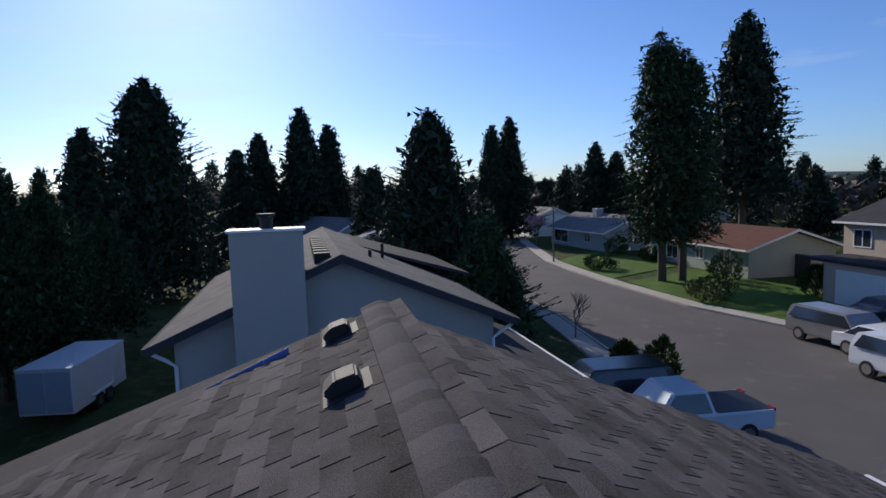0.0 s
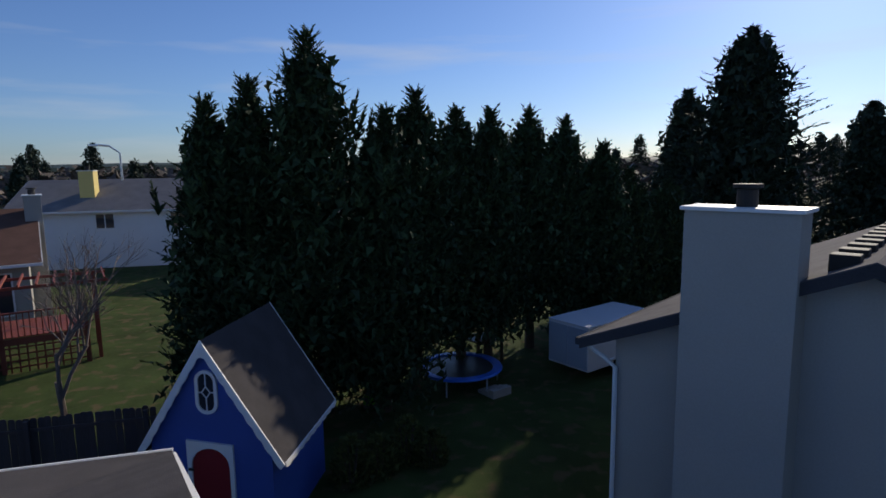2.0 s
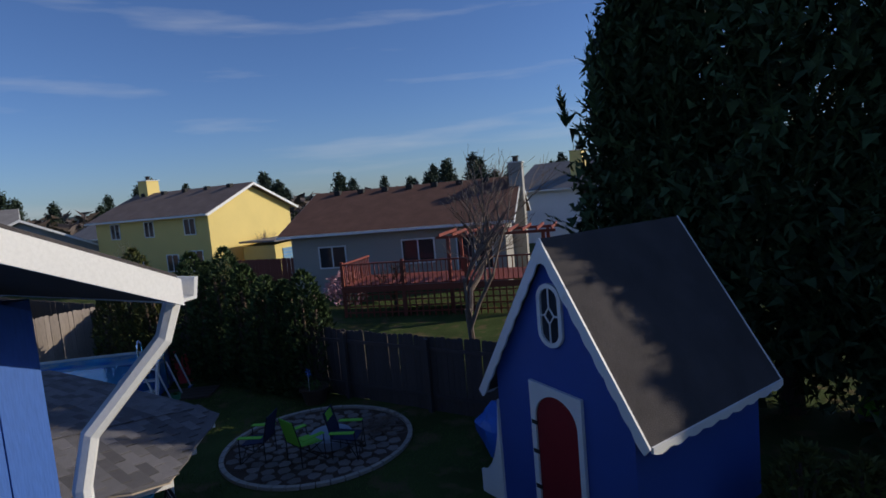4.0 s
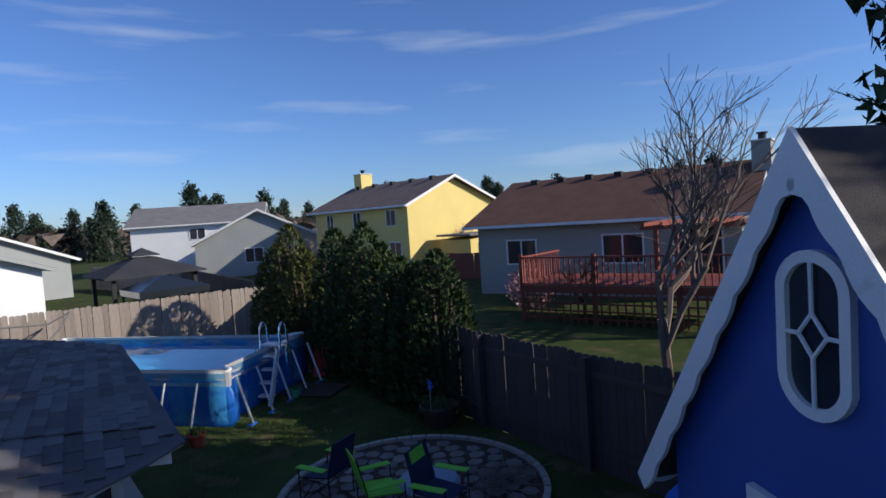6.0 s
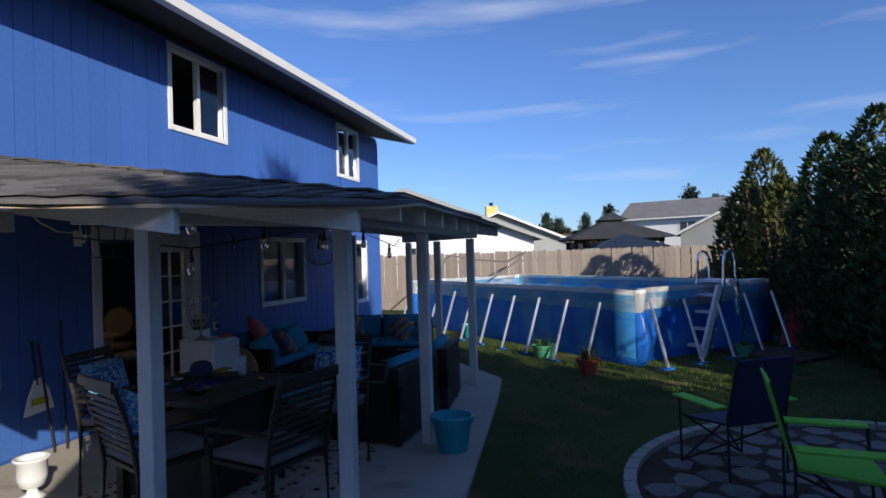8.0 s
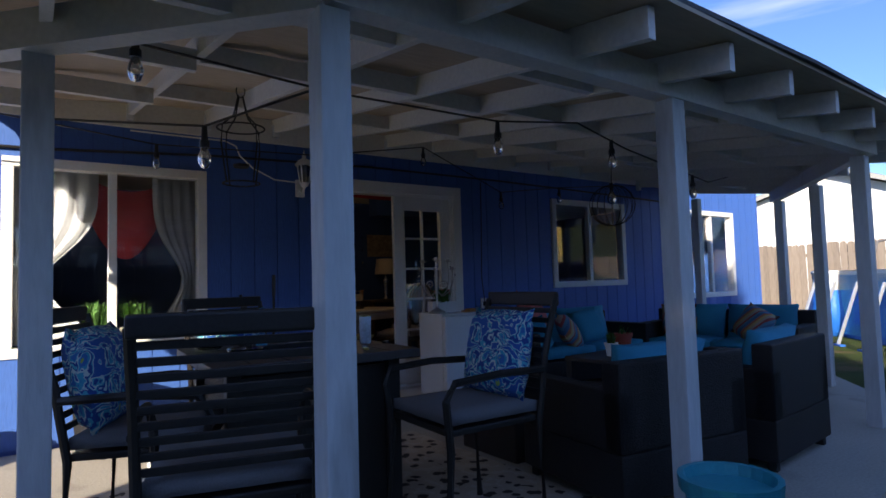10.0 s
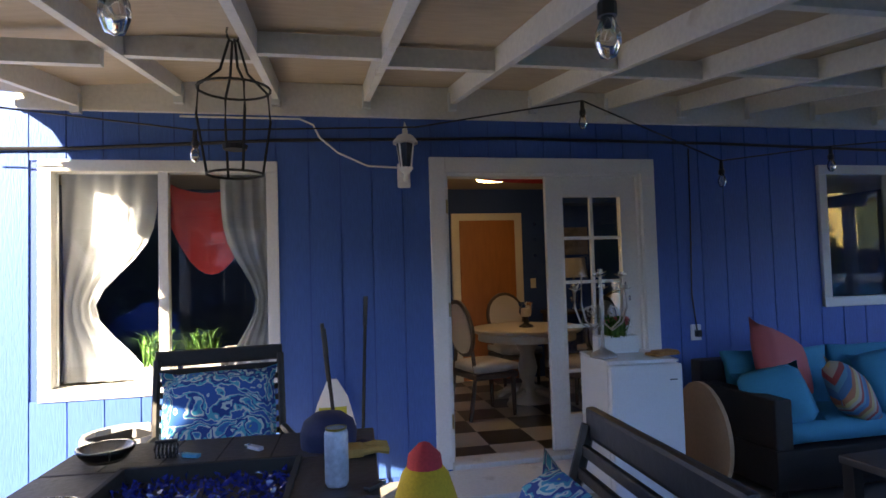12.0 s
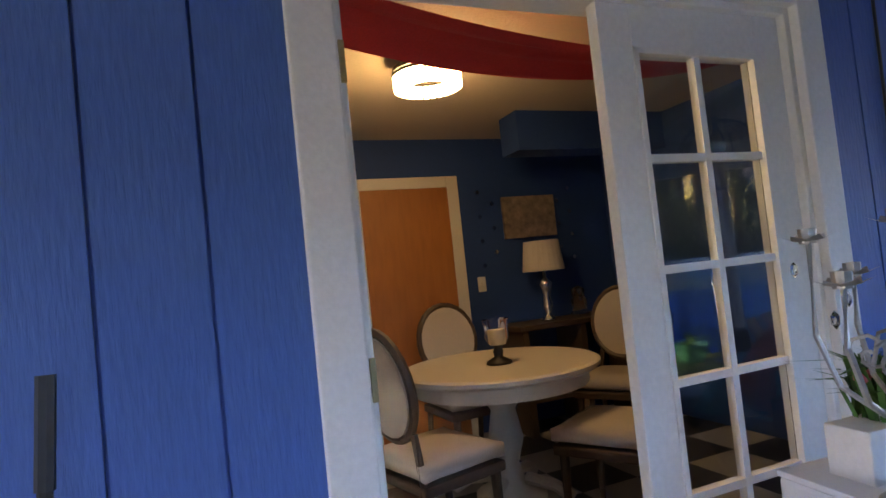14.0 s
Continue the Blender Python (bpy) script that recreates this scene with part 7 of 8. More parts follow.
def dining_chair(m):
    t = thing("dining_chair", "oval-backed wooden dining chair in linen upholstery", "chair", m, "chairs round the dining table")
    bm = bmesh.new()
    cushion(bm, 0.48, 0.46, 0.12, Matrix.Translation((0, 0, 0.46)), plump=0.5)
    part("seat", bm, LINEN, t, smooth=True)
    part("seat_frame", bx(-0.24, -0.23, 0.36, 0.24, 0.23, 0.41, bevel=0.012), DARKWOOD, t)
    ov = [(0.22 * math.cos(k * math.tau / 24), 0.25 * math.sin(k * math.tau / 24)) for k in range(25)]
    part("back_frame", tube(bmesh.new(), [(x, 0.24 + z * 0.16, 0.82 + z) for x, z in ov], 0.022, 6), DARKWOOD, t)
    bm = bmesh.new()
    prism(bm, [(x * 0.94, z * 0.94) for x, z in ov[:-1]], "y", -0.02, 0.025)
    bmesh.ops.transform(bm, verts=bm.verts, matrix=Matrix.Translation((0, 0.24, 0.82)) @ pose(0, 0, 0, -9, 0, 0))
    part("backrest", bm, LINEN, t)
    for sx in (-0.2, 0.2):
        part("front_leg", cyl(bmesh.new(), (sx, -0.2, 0), (sx, -0.19, 0.37), 0.016, 0.026, 8), DARKWOOD, t)
        part("back_leg", tube(bmesh.new(), [(sx, 0.27, 0), (sx, 0.21, 0.4), (sx * 0.8, 0.21, 0.62)], 0.02, 6), DARKWOOD, t)
    return t


dining_chair(pose(-0.14, 1.36, 0.12, 0, 0, 105))
dining_chair(pose(0.50, 2.38, 0.12, 0, 0, 4))
dining_chair(pose(1.48, 2.05, 0.12, 0, 0, -58))
dining_chair(pose(0.74, 1.14, 0.12, 0, 0, -150))
cn = thing("candle_holder", "bronze and amber glass hurricane candle holder on the table", "candle holder", pose(0.40, 1.66, 0.887))
part("base", lathe(bmesh.new(), [(0, 0), (0.075, 0), (0.07, 0.015), (0.025, 0.04), (0.03, 0.07), (0.02, 0.09), (0.035, 0.105), (0, 0.105)], 18), BRONZE, cn, smooth=True)
part("candle", lathe(bmesh.new(), [(0, 0.107), (0.034, 0.107), (0.034, 0.19), (0.03, 0.195), (0, 0.19)], 18), IVORY, cn)
part("glass", lathe(bmesh.new(), [(0.045, 0.107), (0.07, 0.15), (0.066, 0.2), (0.075, 0.25)], 20), BULB, cn, smooth=True)
sb = thing("sideboard", "dark wooden sideboard against the inner wall", "sideboard", pose(1.55, 2.76, 0.12))
part("top", bx(-0.5, -0.2, 0.80, 0.6, 0.2, 0.84, bevel=0.006), DARKWOOD, sb)
for x0 in (-0.47, 0.05, 0.55):
    part("leg", bx(x0, -0.18, 0, x0 + 0.05, 0.18, 0.80), DARKWOOD, sb)
part("shelf", bx(-0.46, -0.17, 0.25, 0.56, 0.17, 0.28), DARKWOOD, sb)
tl = thing("table_lamp", "table lamp with pale drum shade on the sideboard", "lamp", pose(1.42, 2.74, 0.96))
part("base", lathe(bmesh.new(), [(0, 0), (0.06, 0), (0.05, 0.02), (0.02, 0.05), (0.045, 0.12), (0.03, 0.2), (0.05, 0.26), (0.06, 0.3), (0.015, 0.34), (0.01, 0.42), (0, 0.42)], 18), CHROME, tl, smooth=True)
part("shade", lathe(bmesh.new(), [(0.17, 0.40), (0.14, 0.64), (0.137, 0.64), (0.167, 0.40)], 24), LINEN, tl)
jr = thing("glass_jar", "stacked glass jars on the sideboard", "jar", pose(1.72, 2.74, 0.96))
part("jar", lathe(bmesh.new(), [(0, 0.02), (0.08, 0.02), (0.06, 0.05), (0.065, 0.14), (0.05, 0.15), (0.055, 0.22), (0.02, 0.24), (0, 0.25)], 16), BULB, jr, smooth=True)
ar = thing("wall_art", "muted framed canvas on the inner wall", "picture", pose(1.45, 2.99, 1.70))
part("canvas", bx(-0.22, -0.03, -0.05, 0.28, -0.005, 0.30), material("muted_canvas", (0.20, 0.15, 0.12), 0.8, 0.6, 12, 20), ar)
for k in range(14):
    o = thing("wall_stud", "small mirrored diamond stud on the inner wall", "ornament", pose(1.02 + (k % 2) * 0.12 + (0.75 if k > 6 else 0), 2.985, 1.45 + 0.1 * (k % 7)), "mirrored studs")
    part("stud", bx(-0.014, -0.012, -0.014, 0.014, 0.0, 0.014, m=pose(0, 0, 0, 0, 45, 0)), CHROME, o)

# behind the left window
so2 = thing("armchair", "pale grey linen armchair behind the window", "armchair", pose(-2.05, 0.95, 0.12, 0, 0, 200))
for a in ((-0.45, -0.42, 0.05, 0.45, 0.42, 0.42), (-0.45, 0.25, 0.42, 0.45, 0.42, 0.85), (-0.45, -0.42, 0.42, -0.28, 0.25, 0.64), (0.28, -0.42, 0.42, 0.45, 0.25, 0.64)):
    part("seat" if a[5] < 0.5 else "backrest" if a[1] > 0 else "arm", bx(*a, bevel=0.05), LINEN, so2)


def curtain(x0, x1, tie):
    t = thing("curtain", "sheer white curtain tied back inside the window", "curtain")
    bm = bmesh.new()
    rows_ = []
    for k in range(15):
        z = 2.22 - k * 0.1
        f = 1 - 0.65 * math.exp(-((z - 1.30) / 0.32) ** 2)
        xc = x0 if tie < 0 else x1
        row_ = []
        for j in range(15):
            u = j / 14
            w_ = (x1 - x0) * f
            x = xc + tie * -1 * u * w_
            row_.append(bm.verts.new((x, 0.17 + 0.025 * math.sin(j * 1.9 + k * 0.2), z)))
        rows_.append(row_)
    for a, b in zip(rows_, rows_[1:]):
        for j in range(14):
            bm.faces.new((a[j], a[j + 1], b[j + 1], b[j]))
    part("cloth", bm, CURTAIN, t, smooth=True)


curtain(-3.28, -2.70, -1)
curtain(-2.30, -1.95, 1)
sc = thing("window_swag", "red swag of cloth behind the window", "drape")
bm = bmesh.new()
rows_ = []
for i in range(13):
    f = i / 12
    row_ = [bm.verts.new((-2.75 + 0.6 * f, 0.5 + 0.03 * j, 2.2 - 0.05 * j - (0.10 + 0.05 * j) * 4 * f * (1 - f))) for j in range(7)]
    rows_.append(row_)
for a, b in zip(rows_, rows_[1:]):
    for j in range(6):
        bm.faces.new((a[j], a[j + 1], b[j + 1], b[j]))
part("cloth", bm, REDCLOTH, sc)
for x in (-2.72, -2.42):
    wp = thing("window_planter", "small white box of grass on the window sill", "planter", pose(x, 0.20, 0.80))
    part("box", bx(-0.12, -0.06, 0, 0.12, 0.06, 0.11, bevel=0.004), IVORY, wp)
    v, f = blades(150, 0.24, 0.2, int(-x * 100), PLANT)
    raw("grass", v, f, PLANT, wp).matrix_basis = Matrix.Translation((0, 0, 0.1))
tagged(part("window_sill", bx(-3.33, 0.09, 0.70, -1.905, 0.34, 0.80, bevel=0.006), WHITE), "white inner window sill", "sill", kind="structure")

# ---- fire pit, camp chairs, lawn things ----
FP = (-1.25, -7.5)
rnd = random.Random(12)
pit = thing("fire_pit_patio", "round flagstone patio with brick edge on the lawn", "stone patio", pose(FP[0], FP[1], 0), kind="structure")
bm = bmesh.new()
cyl(bm, (0, 0, -0.05), (0, 0, 0.012), 2.0, n=48)
part("bed", bm, SOIL, pit)
for k in range(46):
    a = k * math.tau / 46
    part("brick", bx(-0.125, -0.05, 0, 0.125, 0.05, 0.07, bevel=0.008, m=Matrix.Translation((1.98 * math.cos(a), 1.98 * math.sin(a), 0)) @ pose(0, 0, 0, 0, 0, math.degrees(a) + 90)), CONCRETE, pit)
for k in range(120):
    r_ = 1.82 * math.sqrt((k + 0.5) / 120)
    a = k * 2.39996
    c = Vector((r_ * math.cos(a), r_ * math.sin(a), 0))
    n_ = rnd.randint(5, 7)
    pts = [(c.x + rnd.uniform(0.11, 0.165) * math.cos(q * math.tau / n_ + a), c.y + rnd.uniform(0.11, 0.165) * math.sin(q * math.tau / n_ + a)) for q in range(n_)]
    part("flagstone", prism(bmesh.new(), pts, "z", 0.0, 0.022 + rnd.random() * 0.014), STONE, pit)
tp = thing("fire_bowl_cover", "grey-blue cover over a round fire bowl", "cover", pose(-1.55, -7.6, 0.03))
part("cover", lathe(bmesh.new(), [(0.46, 0.0), (0.47, 0.18), (0.42, 0.24), (0.2, 0.29), (0, 0.30)], 20), material("grey_blue_tarp", (0.30, 0.36, 0.44), 0.6, 0.15), tp, smooth=False)


def camp_chair(m, back=NAVY, label="folding camp chair in navy and lime green cloth"):
    t = thing("camp_chair", label, "camp chair", m, "camp chairs by the fire pit")
    bm = bmesh.new()
    cushion(bm, 0.50, 0.48, 0.02, Matrix.Translation((0, 0, 0.42)) @ pose(0, 0, 0, 6, 0, 0), plump=0.1)
    part("seat", bm, LIME if back == LIME else NAVY, t)
    part("backrest", bx(-0.25, 0.20, 0.44, 0.25, 0.215, 0.98, m=Matrix.Translation((0, 0.24, 0.44)) @ pose(0, 0, 0, -14, 0, 0) @ Matrix.Translation((0, -0.2, -0.44))), back, t)
    part("head_panel", bx(-0.17, 0.192, 0.80, 0.17, 0.199, 0.96, m=Matrix.Translation((0, 0.24, 0.44)) @ pose(0, 0, 0, -14, 0, 0) @ Matrix.Translation((0, -0.2, -0.44))), LIME, t, "lime green panel")
    for s in (-1, 1):
        part("arm", bx(s * 0.33 - 0.06, -0.24, 0.585, s * 0.33 + 0.06, 0.26, 0.60, bevel=0.004), LIME, t)
        part("arm_post", tube(bmesh.new(), [(s * 0.32, -0.24, 0.59), (s * 0.30, -0.26, 0.02)], 0.01, 6), BLACKM, t)
        part("back_post", tube(bmesh.new(), [(s * 0.27, 0.26, 0.03), (s * 0.27, 0.26, 0.5), (s * 0.25, 0.37, 0.98)], 0.01, 6), BLACKM, t)
        part("cross_bar", tube(bmesh.new(), [(s * 0.29, -0.26, 0.03), (-s * 0.27, 0.25, 0.42)], 0.009, 6), BLACKM, t)
        part("cross_bar", tube(bmesh.new(), [(s * 0.29, -0.26, 0.03), (-s * 0.29, -0.25, 0.42)], 0.009, 6), BLACKM, t)
    return t


camp_chair(pose(-0.75, -6.35, 0.03, 0, 0, 120))
camp_chair(pose(-1.75, -6.75, 0.03, 0, 0, -8), LIME, "lime green folding camp chair")
camp_chair(pose(-2.35, -7.35, 0.03, 0, 0, -60), NAVY)
# pile of cut twigs
bp_ = thing("brush_pile", "pile of cut bare twigs on the flagstones", "brush pile", pose(-2.0, -8.6, 0.03))
bm = bmesh.new()
for k in range(70):
    a = rnd.uniform(0, 6.3)
    c = Vector((rnd.gauss(0, 0.25), rnd.gauss(0, 0.25), rnd.uniform(0.02, 0.16)))
    d = Vector((math.cos(a), math.sin(a), rnd.uniform(-0.1, 0.2))) * rnd.uniform(0.2, 0.5)
    tube(bm, [c - d, c + Vector((0, 0, 0.02)), c + d], 0.006, 4)
part("twig", bm, TWIG, bp_)
pw = thing("pinwheel", "blue garden pinwheel beside the planter", "pinwheel", pose(0.75, -9.0, 0))
part("stick", cyl(bmesh.new(), (0, 0, 0), (0, 0, 0.85), 0.008, n=6), STEEL, pw)
bm = bmesh.new()
for k in range(6):
    a = k * math.tau / 6
    prism(bm, [(0, 0.85), (0.12 * math.cos(a), 0.85 + 0.12 * math.sin(a)), (0.09 * math.cos(a + 0.6), 0.85 + 0.09 * math.sin(a + 0.6))], "y", -0.012 - k * 0.001, -0.006 - k * 0.001)
part("vane", bm, POOLBLUE, pw)
sl = thing("toy_slide", "small red plastic slide behind the pool", "slide", pose(6.8, -8.95, 0, 0, 0, -20))
bm = bmesh.new()
prism(bm, [(-0.7, 0.0), (0.5, 0.62), (0.6, 0.62), (0.6, 0.56), (-0.6, 0.0)], "y", -0.22, 0.22)
part("chute", bm, material("red_plastic", (0.5, 0.03, 0.03), 0.4, 0.1), sl)
part("ladder", bx(0.5, -0.2, 0, 0.58, 0.2, 0.6), material("red_plastic_dark", (0.3, 0.02, 0.02), 0.4, 0.1), sl)
pm = thing("pool_step_mat", "brown board platform below the pool ladder", "platform", pose(4.95, -8.05, 0, 0, 0, 40))
for k in range(4):
    part("plank", bx(-0.75, -0.5 + k * 0.25, 0, 0.75, -0.27 + k * 0.25, 0.06, bevel=0.006), DARKWOOD, pm)
hs = thing("garden_hose", "grey pool hose looped over the fence", "hose")
part("hose", tube(bmesh.new(), [(9.9, -0.9, 1.1), (10.4, -0.9, 1.75), (11.6, -0.8, 1.85), (12.2, -1.3, 1.7), (12.5, -2.4, 1.6), (12.5, -3.0, 1.9), (11.8, -2.8, 1.6), (10.2, -2.3, 1.15)], 0.025, 7), GREYPAD, hs)

# blue tarp and small things by the playhouse
bt = thing("blue_tarp", "crumpled blue tarpaulin beside the playhouse", "tarp", pose(-5.2, -9.0, 0))
bm = bmesh.new()
bmesh.ops.create_icosphere(bm, subdivisions=3, radius=0.6, matrix=Matrix.Diagonal((1.2, 0.8, 1.1, 1)))
for v in bm.verts:
    v.co *= 1 + 0.25 * noise.noise(v.co * 3)
    v.co.z = max(0, v.co.z + 0.35)
part("sheet", bm, POOLBLUE, bt)


# ---- trailer, trampoline, play fort ----
def trailer():
    t = thing("cargo_trailer", "white enclosed cargo trailer with two axles on the grass", "trailer", pose(-18.08, -14.33, 0, 0, 0, 206.6) @ Matrix.Scale(0.886, 4))
    part("body", bx(0, -1.05, 0.45, 4.4, 1.05, 2.28, bevel=0.05), TRIMW, t)
    part("roof_cap", bx(-0.02, -1.07, 2.26, 4.42, 1.07, 2.32, bevel=0.02), OFFWHITE, t)
    for a, b in ((-1.0, -0.02), (0.02, 1.0)):
        part("rear_door", bx(-0.04, a, 0.55, 0.0, b, 2.18, bevel=0.01), CARBLUE, t)
    part("side_door", bx(3.1, -1.075, 0.6, 3.8, -1.05, 2.0, bevel=0.01), TRIMW, t)
    for x in (1.9, 2.7):
        for s in (-1, 1):
            w_ = part("wheel", cyl(bmesh.new(), (x, s * 0.9, 0.35), (x, s * 1.1, 0.35), 0.35, n=20), RUBBER, t)
            part("rim", cyl(bmesh.new(), (x, s * 1.1, 0.35), (x, s * 1.12, 0.35), 0.2, n=16), CHROME, w_)
    for s in (-1, 1):
        part("fender", bx(1.4, s * 1.08 - 0.06, 0.68, 3.2, s * 1.08 + 0.06, 0.76, bevel=0.02), TRIMW, t)
    part("tongue", bx(4.4, -0.08, 0.4, 5.4, 0.08, 0.5), BLACKM, t)
    return t


trailer()
tr_ = thing("trampoline", "round trampoline with blue pad on the shaded grass", "trampoline", pose(-14.1, -14.6, 0))
part("mat", cyl(bmesh.new(), (0, 0, 0.62), (0, 0, 0.63), 1.2, n=32), BLACKP, tr_)
part("pad", lathe(bmesh.new(), [(1.2, 0.62), (1.25, 0.68), (1.5, 0.68), (1.54, 0.62), (1.5, 0.58)], 36), POOLBLUE, tr_, "blue safety pad")
for k in range(6):
    a = k * math.tau / 6
    part("leg", cyl(bmesh.new(), (1.4 * math.cos(a), 1.4 * math.sin(a), 0), (1.4 * math.cos(a), 1.4 * math.sin(a), 0.6), 0.03, n=8), STEEL, tr_)
pf = thing("play_fort", "small wooden play fort with brown roof", "play fort", pose(-15.5, -16.8, 0, 0, 0, 20))
for sx in (-0.55, 0.55):
    for sy in (-0.55, 0.55):
        part("post", bx(sx - 0.05, sy - 0.05, 0, sx + 0.05, sy + 0.05, 1.7), DARKWOOD, pf)
part("deck", bx(-0.6, -0.6, 0.9, 0.6, 0.6, 0.96), DARKWOOD, pf)
bm = bmesh.new()
prism(bm, [(-0.8, 1.6), (0, 2.1), (0.8, 1.6), (0.8, 1.66), (0, 2.16), (-0.8, 1.66)], "y", -0.7, 0.7)
part("roof", bm, material("sunlit_brown_board", (0.30, 0.17, 0.09), 0.7, 0.2), pf)
sp_ = thing("concrete_step", "three pale concrete steps lying on the grass", "steps", pose(-14.9, -13.8, 0, 0, 0, 25))
for k in range(3):
    part("step", bx(-0.4, k * 0.28, 0, 0.4, 0.26 + k * 0.28, 0.10 + 0.09 * k, bevel=0.01), CONCRETE, sp_)
ty = thing("toy_rider", "lime green garden toy on the grass", "toy", pose(-10.8, -13.2, 0))
part("body", lathe(bmesh.new(), [(0, 0.1), (0.2, 0.12), (0.14, 0.4), (0.06, 0.5), (0.1, 0.65), (0, 0.72)], 12), LIME, ty, smooth=True)
part("base", bx(-0.5, -0.15, 0, 0.2, 0.15, 0.12, bevel=0.02), GREYPAD, ty)


# ---- gazebo and deck next door ----
def gazebo():
    t = thing("gazebo", "dark metal-roofed garden gazebo", "gazebo", pose(21.5, -5.75, 0, 0, 0, 12))
    for sx in (-1.7, 1.7):
        for sy in (-1.7, 1.7):
            part("post", bx(sx - 0.08, sy - 0.08, 0, sx + 0.08, sy + 0.08, 2.3), BLACKM, t)
    part("roof", lathe(bmesh.new(), [(3.0, 2.35), (3.0, 2.42), (0.6, 3.15), (0.6, 3.05), (2.9, 2.35)], 4), DARKROOF, t).matrix_basis = pose(0, 0, 0, 0, 0, 45)
    part("upper_roof", lathe(bmesh.new(), [(0.85, 3.2), (0.85, 3.24), (0.0, 3.58)], 4), DARKROOF, t).matrix_basis = pose(0, 0, 0, 0, 0, 45)
    part("beam", bx(-1.8, -1.8, 2.2, 1.8, -1.7, 2.36), BLACKM, t)
    return t


gazebo()
tn = thing("grill_tent", "low dark canopy tent with striped valance", "canopy", pose(17.6, -6.2, 0, 0, 0, 12))
part("canopy", lathe(bmesh.new(), [(1.9, 1.7), (1.9, 1.95), (0.15, 2.45), (0, 2.46)], 4), CARDARK, tn).matrix_basis = pose(0, 0, 0, 0, 0, 45)
for sx in (-1.25, 1.25):
    for sy in (-1.25, 1.25):
        part("pole", bx(sx - 0.04, sy - 0.04, 0, sx + 0.04, sy + 0.04, 1.8), BLACKM, tn)


def deck():
    t = thing("deck", "red-stained wooden deck with railing on the neighbouring house", "deck", pose(4.6, -20.2, 0.28, 0, 0, 22))
    for k in range(20):
        part("plank", bx(-4.2, -1.6 + k * 0.16, 1.10, 4.2, -1.455 + k * 0.16, 1.14), REDWOOD, t)
    part("skirt", bx(-4.2, 1.55, 0.82, 4.2, 1.62, 1.08), REDWOOD, t)
    for k in range(30):
        part("lattice_slat", bx(-4.15 + k * 0.28, 1.56, -0.28, -4.09 + k * 0.28, 1.58, 0.82), REDWOOD, t)
    for k in range(4):
        part("lattice_slat", bx(-4.2, 1.585, -0.1 + k * 0.26, 4.2, 1.605, -0.04 + k * 0.26), REDWOOD, t)
    for y in (1.6,):
        part("top_rail", bx(-4.2, y - 0.06, 2.05, 4.2, y + 0.06, 2.11), REDWOOD, t)
        for k in range(42):
            part("baluster", bx(-4.15 + k * 0.2, y - 0.02, 1.14, -4.11 + k * 0.2, y + 0.02, 2.05), REDWOOD, t)
    part("top_rail", bx(4.14, -1.6, 2.05, 4.26, 1.54, 2.11), REDWOOD, t)
    for k in range(15):
        part("baluster", bx(4.18, -1.5 + k * 0.2, 1.14, 4.22, -1.46 + k * 0.2, 2.05), REDWOOD, t)
    for x in (-4.2, -1.4, 1.4, 4.2):
        part("post", bx(x - 0.06, 1.5, -0.28, x + 0.06, 1.62, 2.2), REDWOOD, t)
    return t


deck()
pg = thing("pergola", "red-brown pergola with bare vines over the deck", "pergola", pose(2.2, -21.2, 0.0, 0, 0, 22))
for sx in (-2.0, 2.0):
    for sy in (-1.2, 1.2):
        part("post", bx(sx - 0.07, sy - 0.07, 0, sx + 0.07, sy + 0.07, 3.3), REDWOOD, pg)
for k in range(9):
    part("rafter", bx(-2.4 + k * 0.58, -1.6, 3.3, -2.34 + k * 0.58, 1.6, 3.42), REDWOOD, pg)
for sy in (-1.2, 1.2):
    part("beam", bx(-2.5, sy - 0.04, 3.18, 2.5, sy + 0.04, 3.3), REDWOOD, pg)


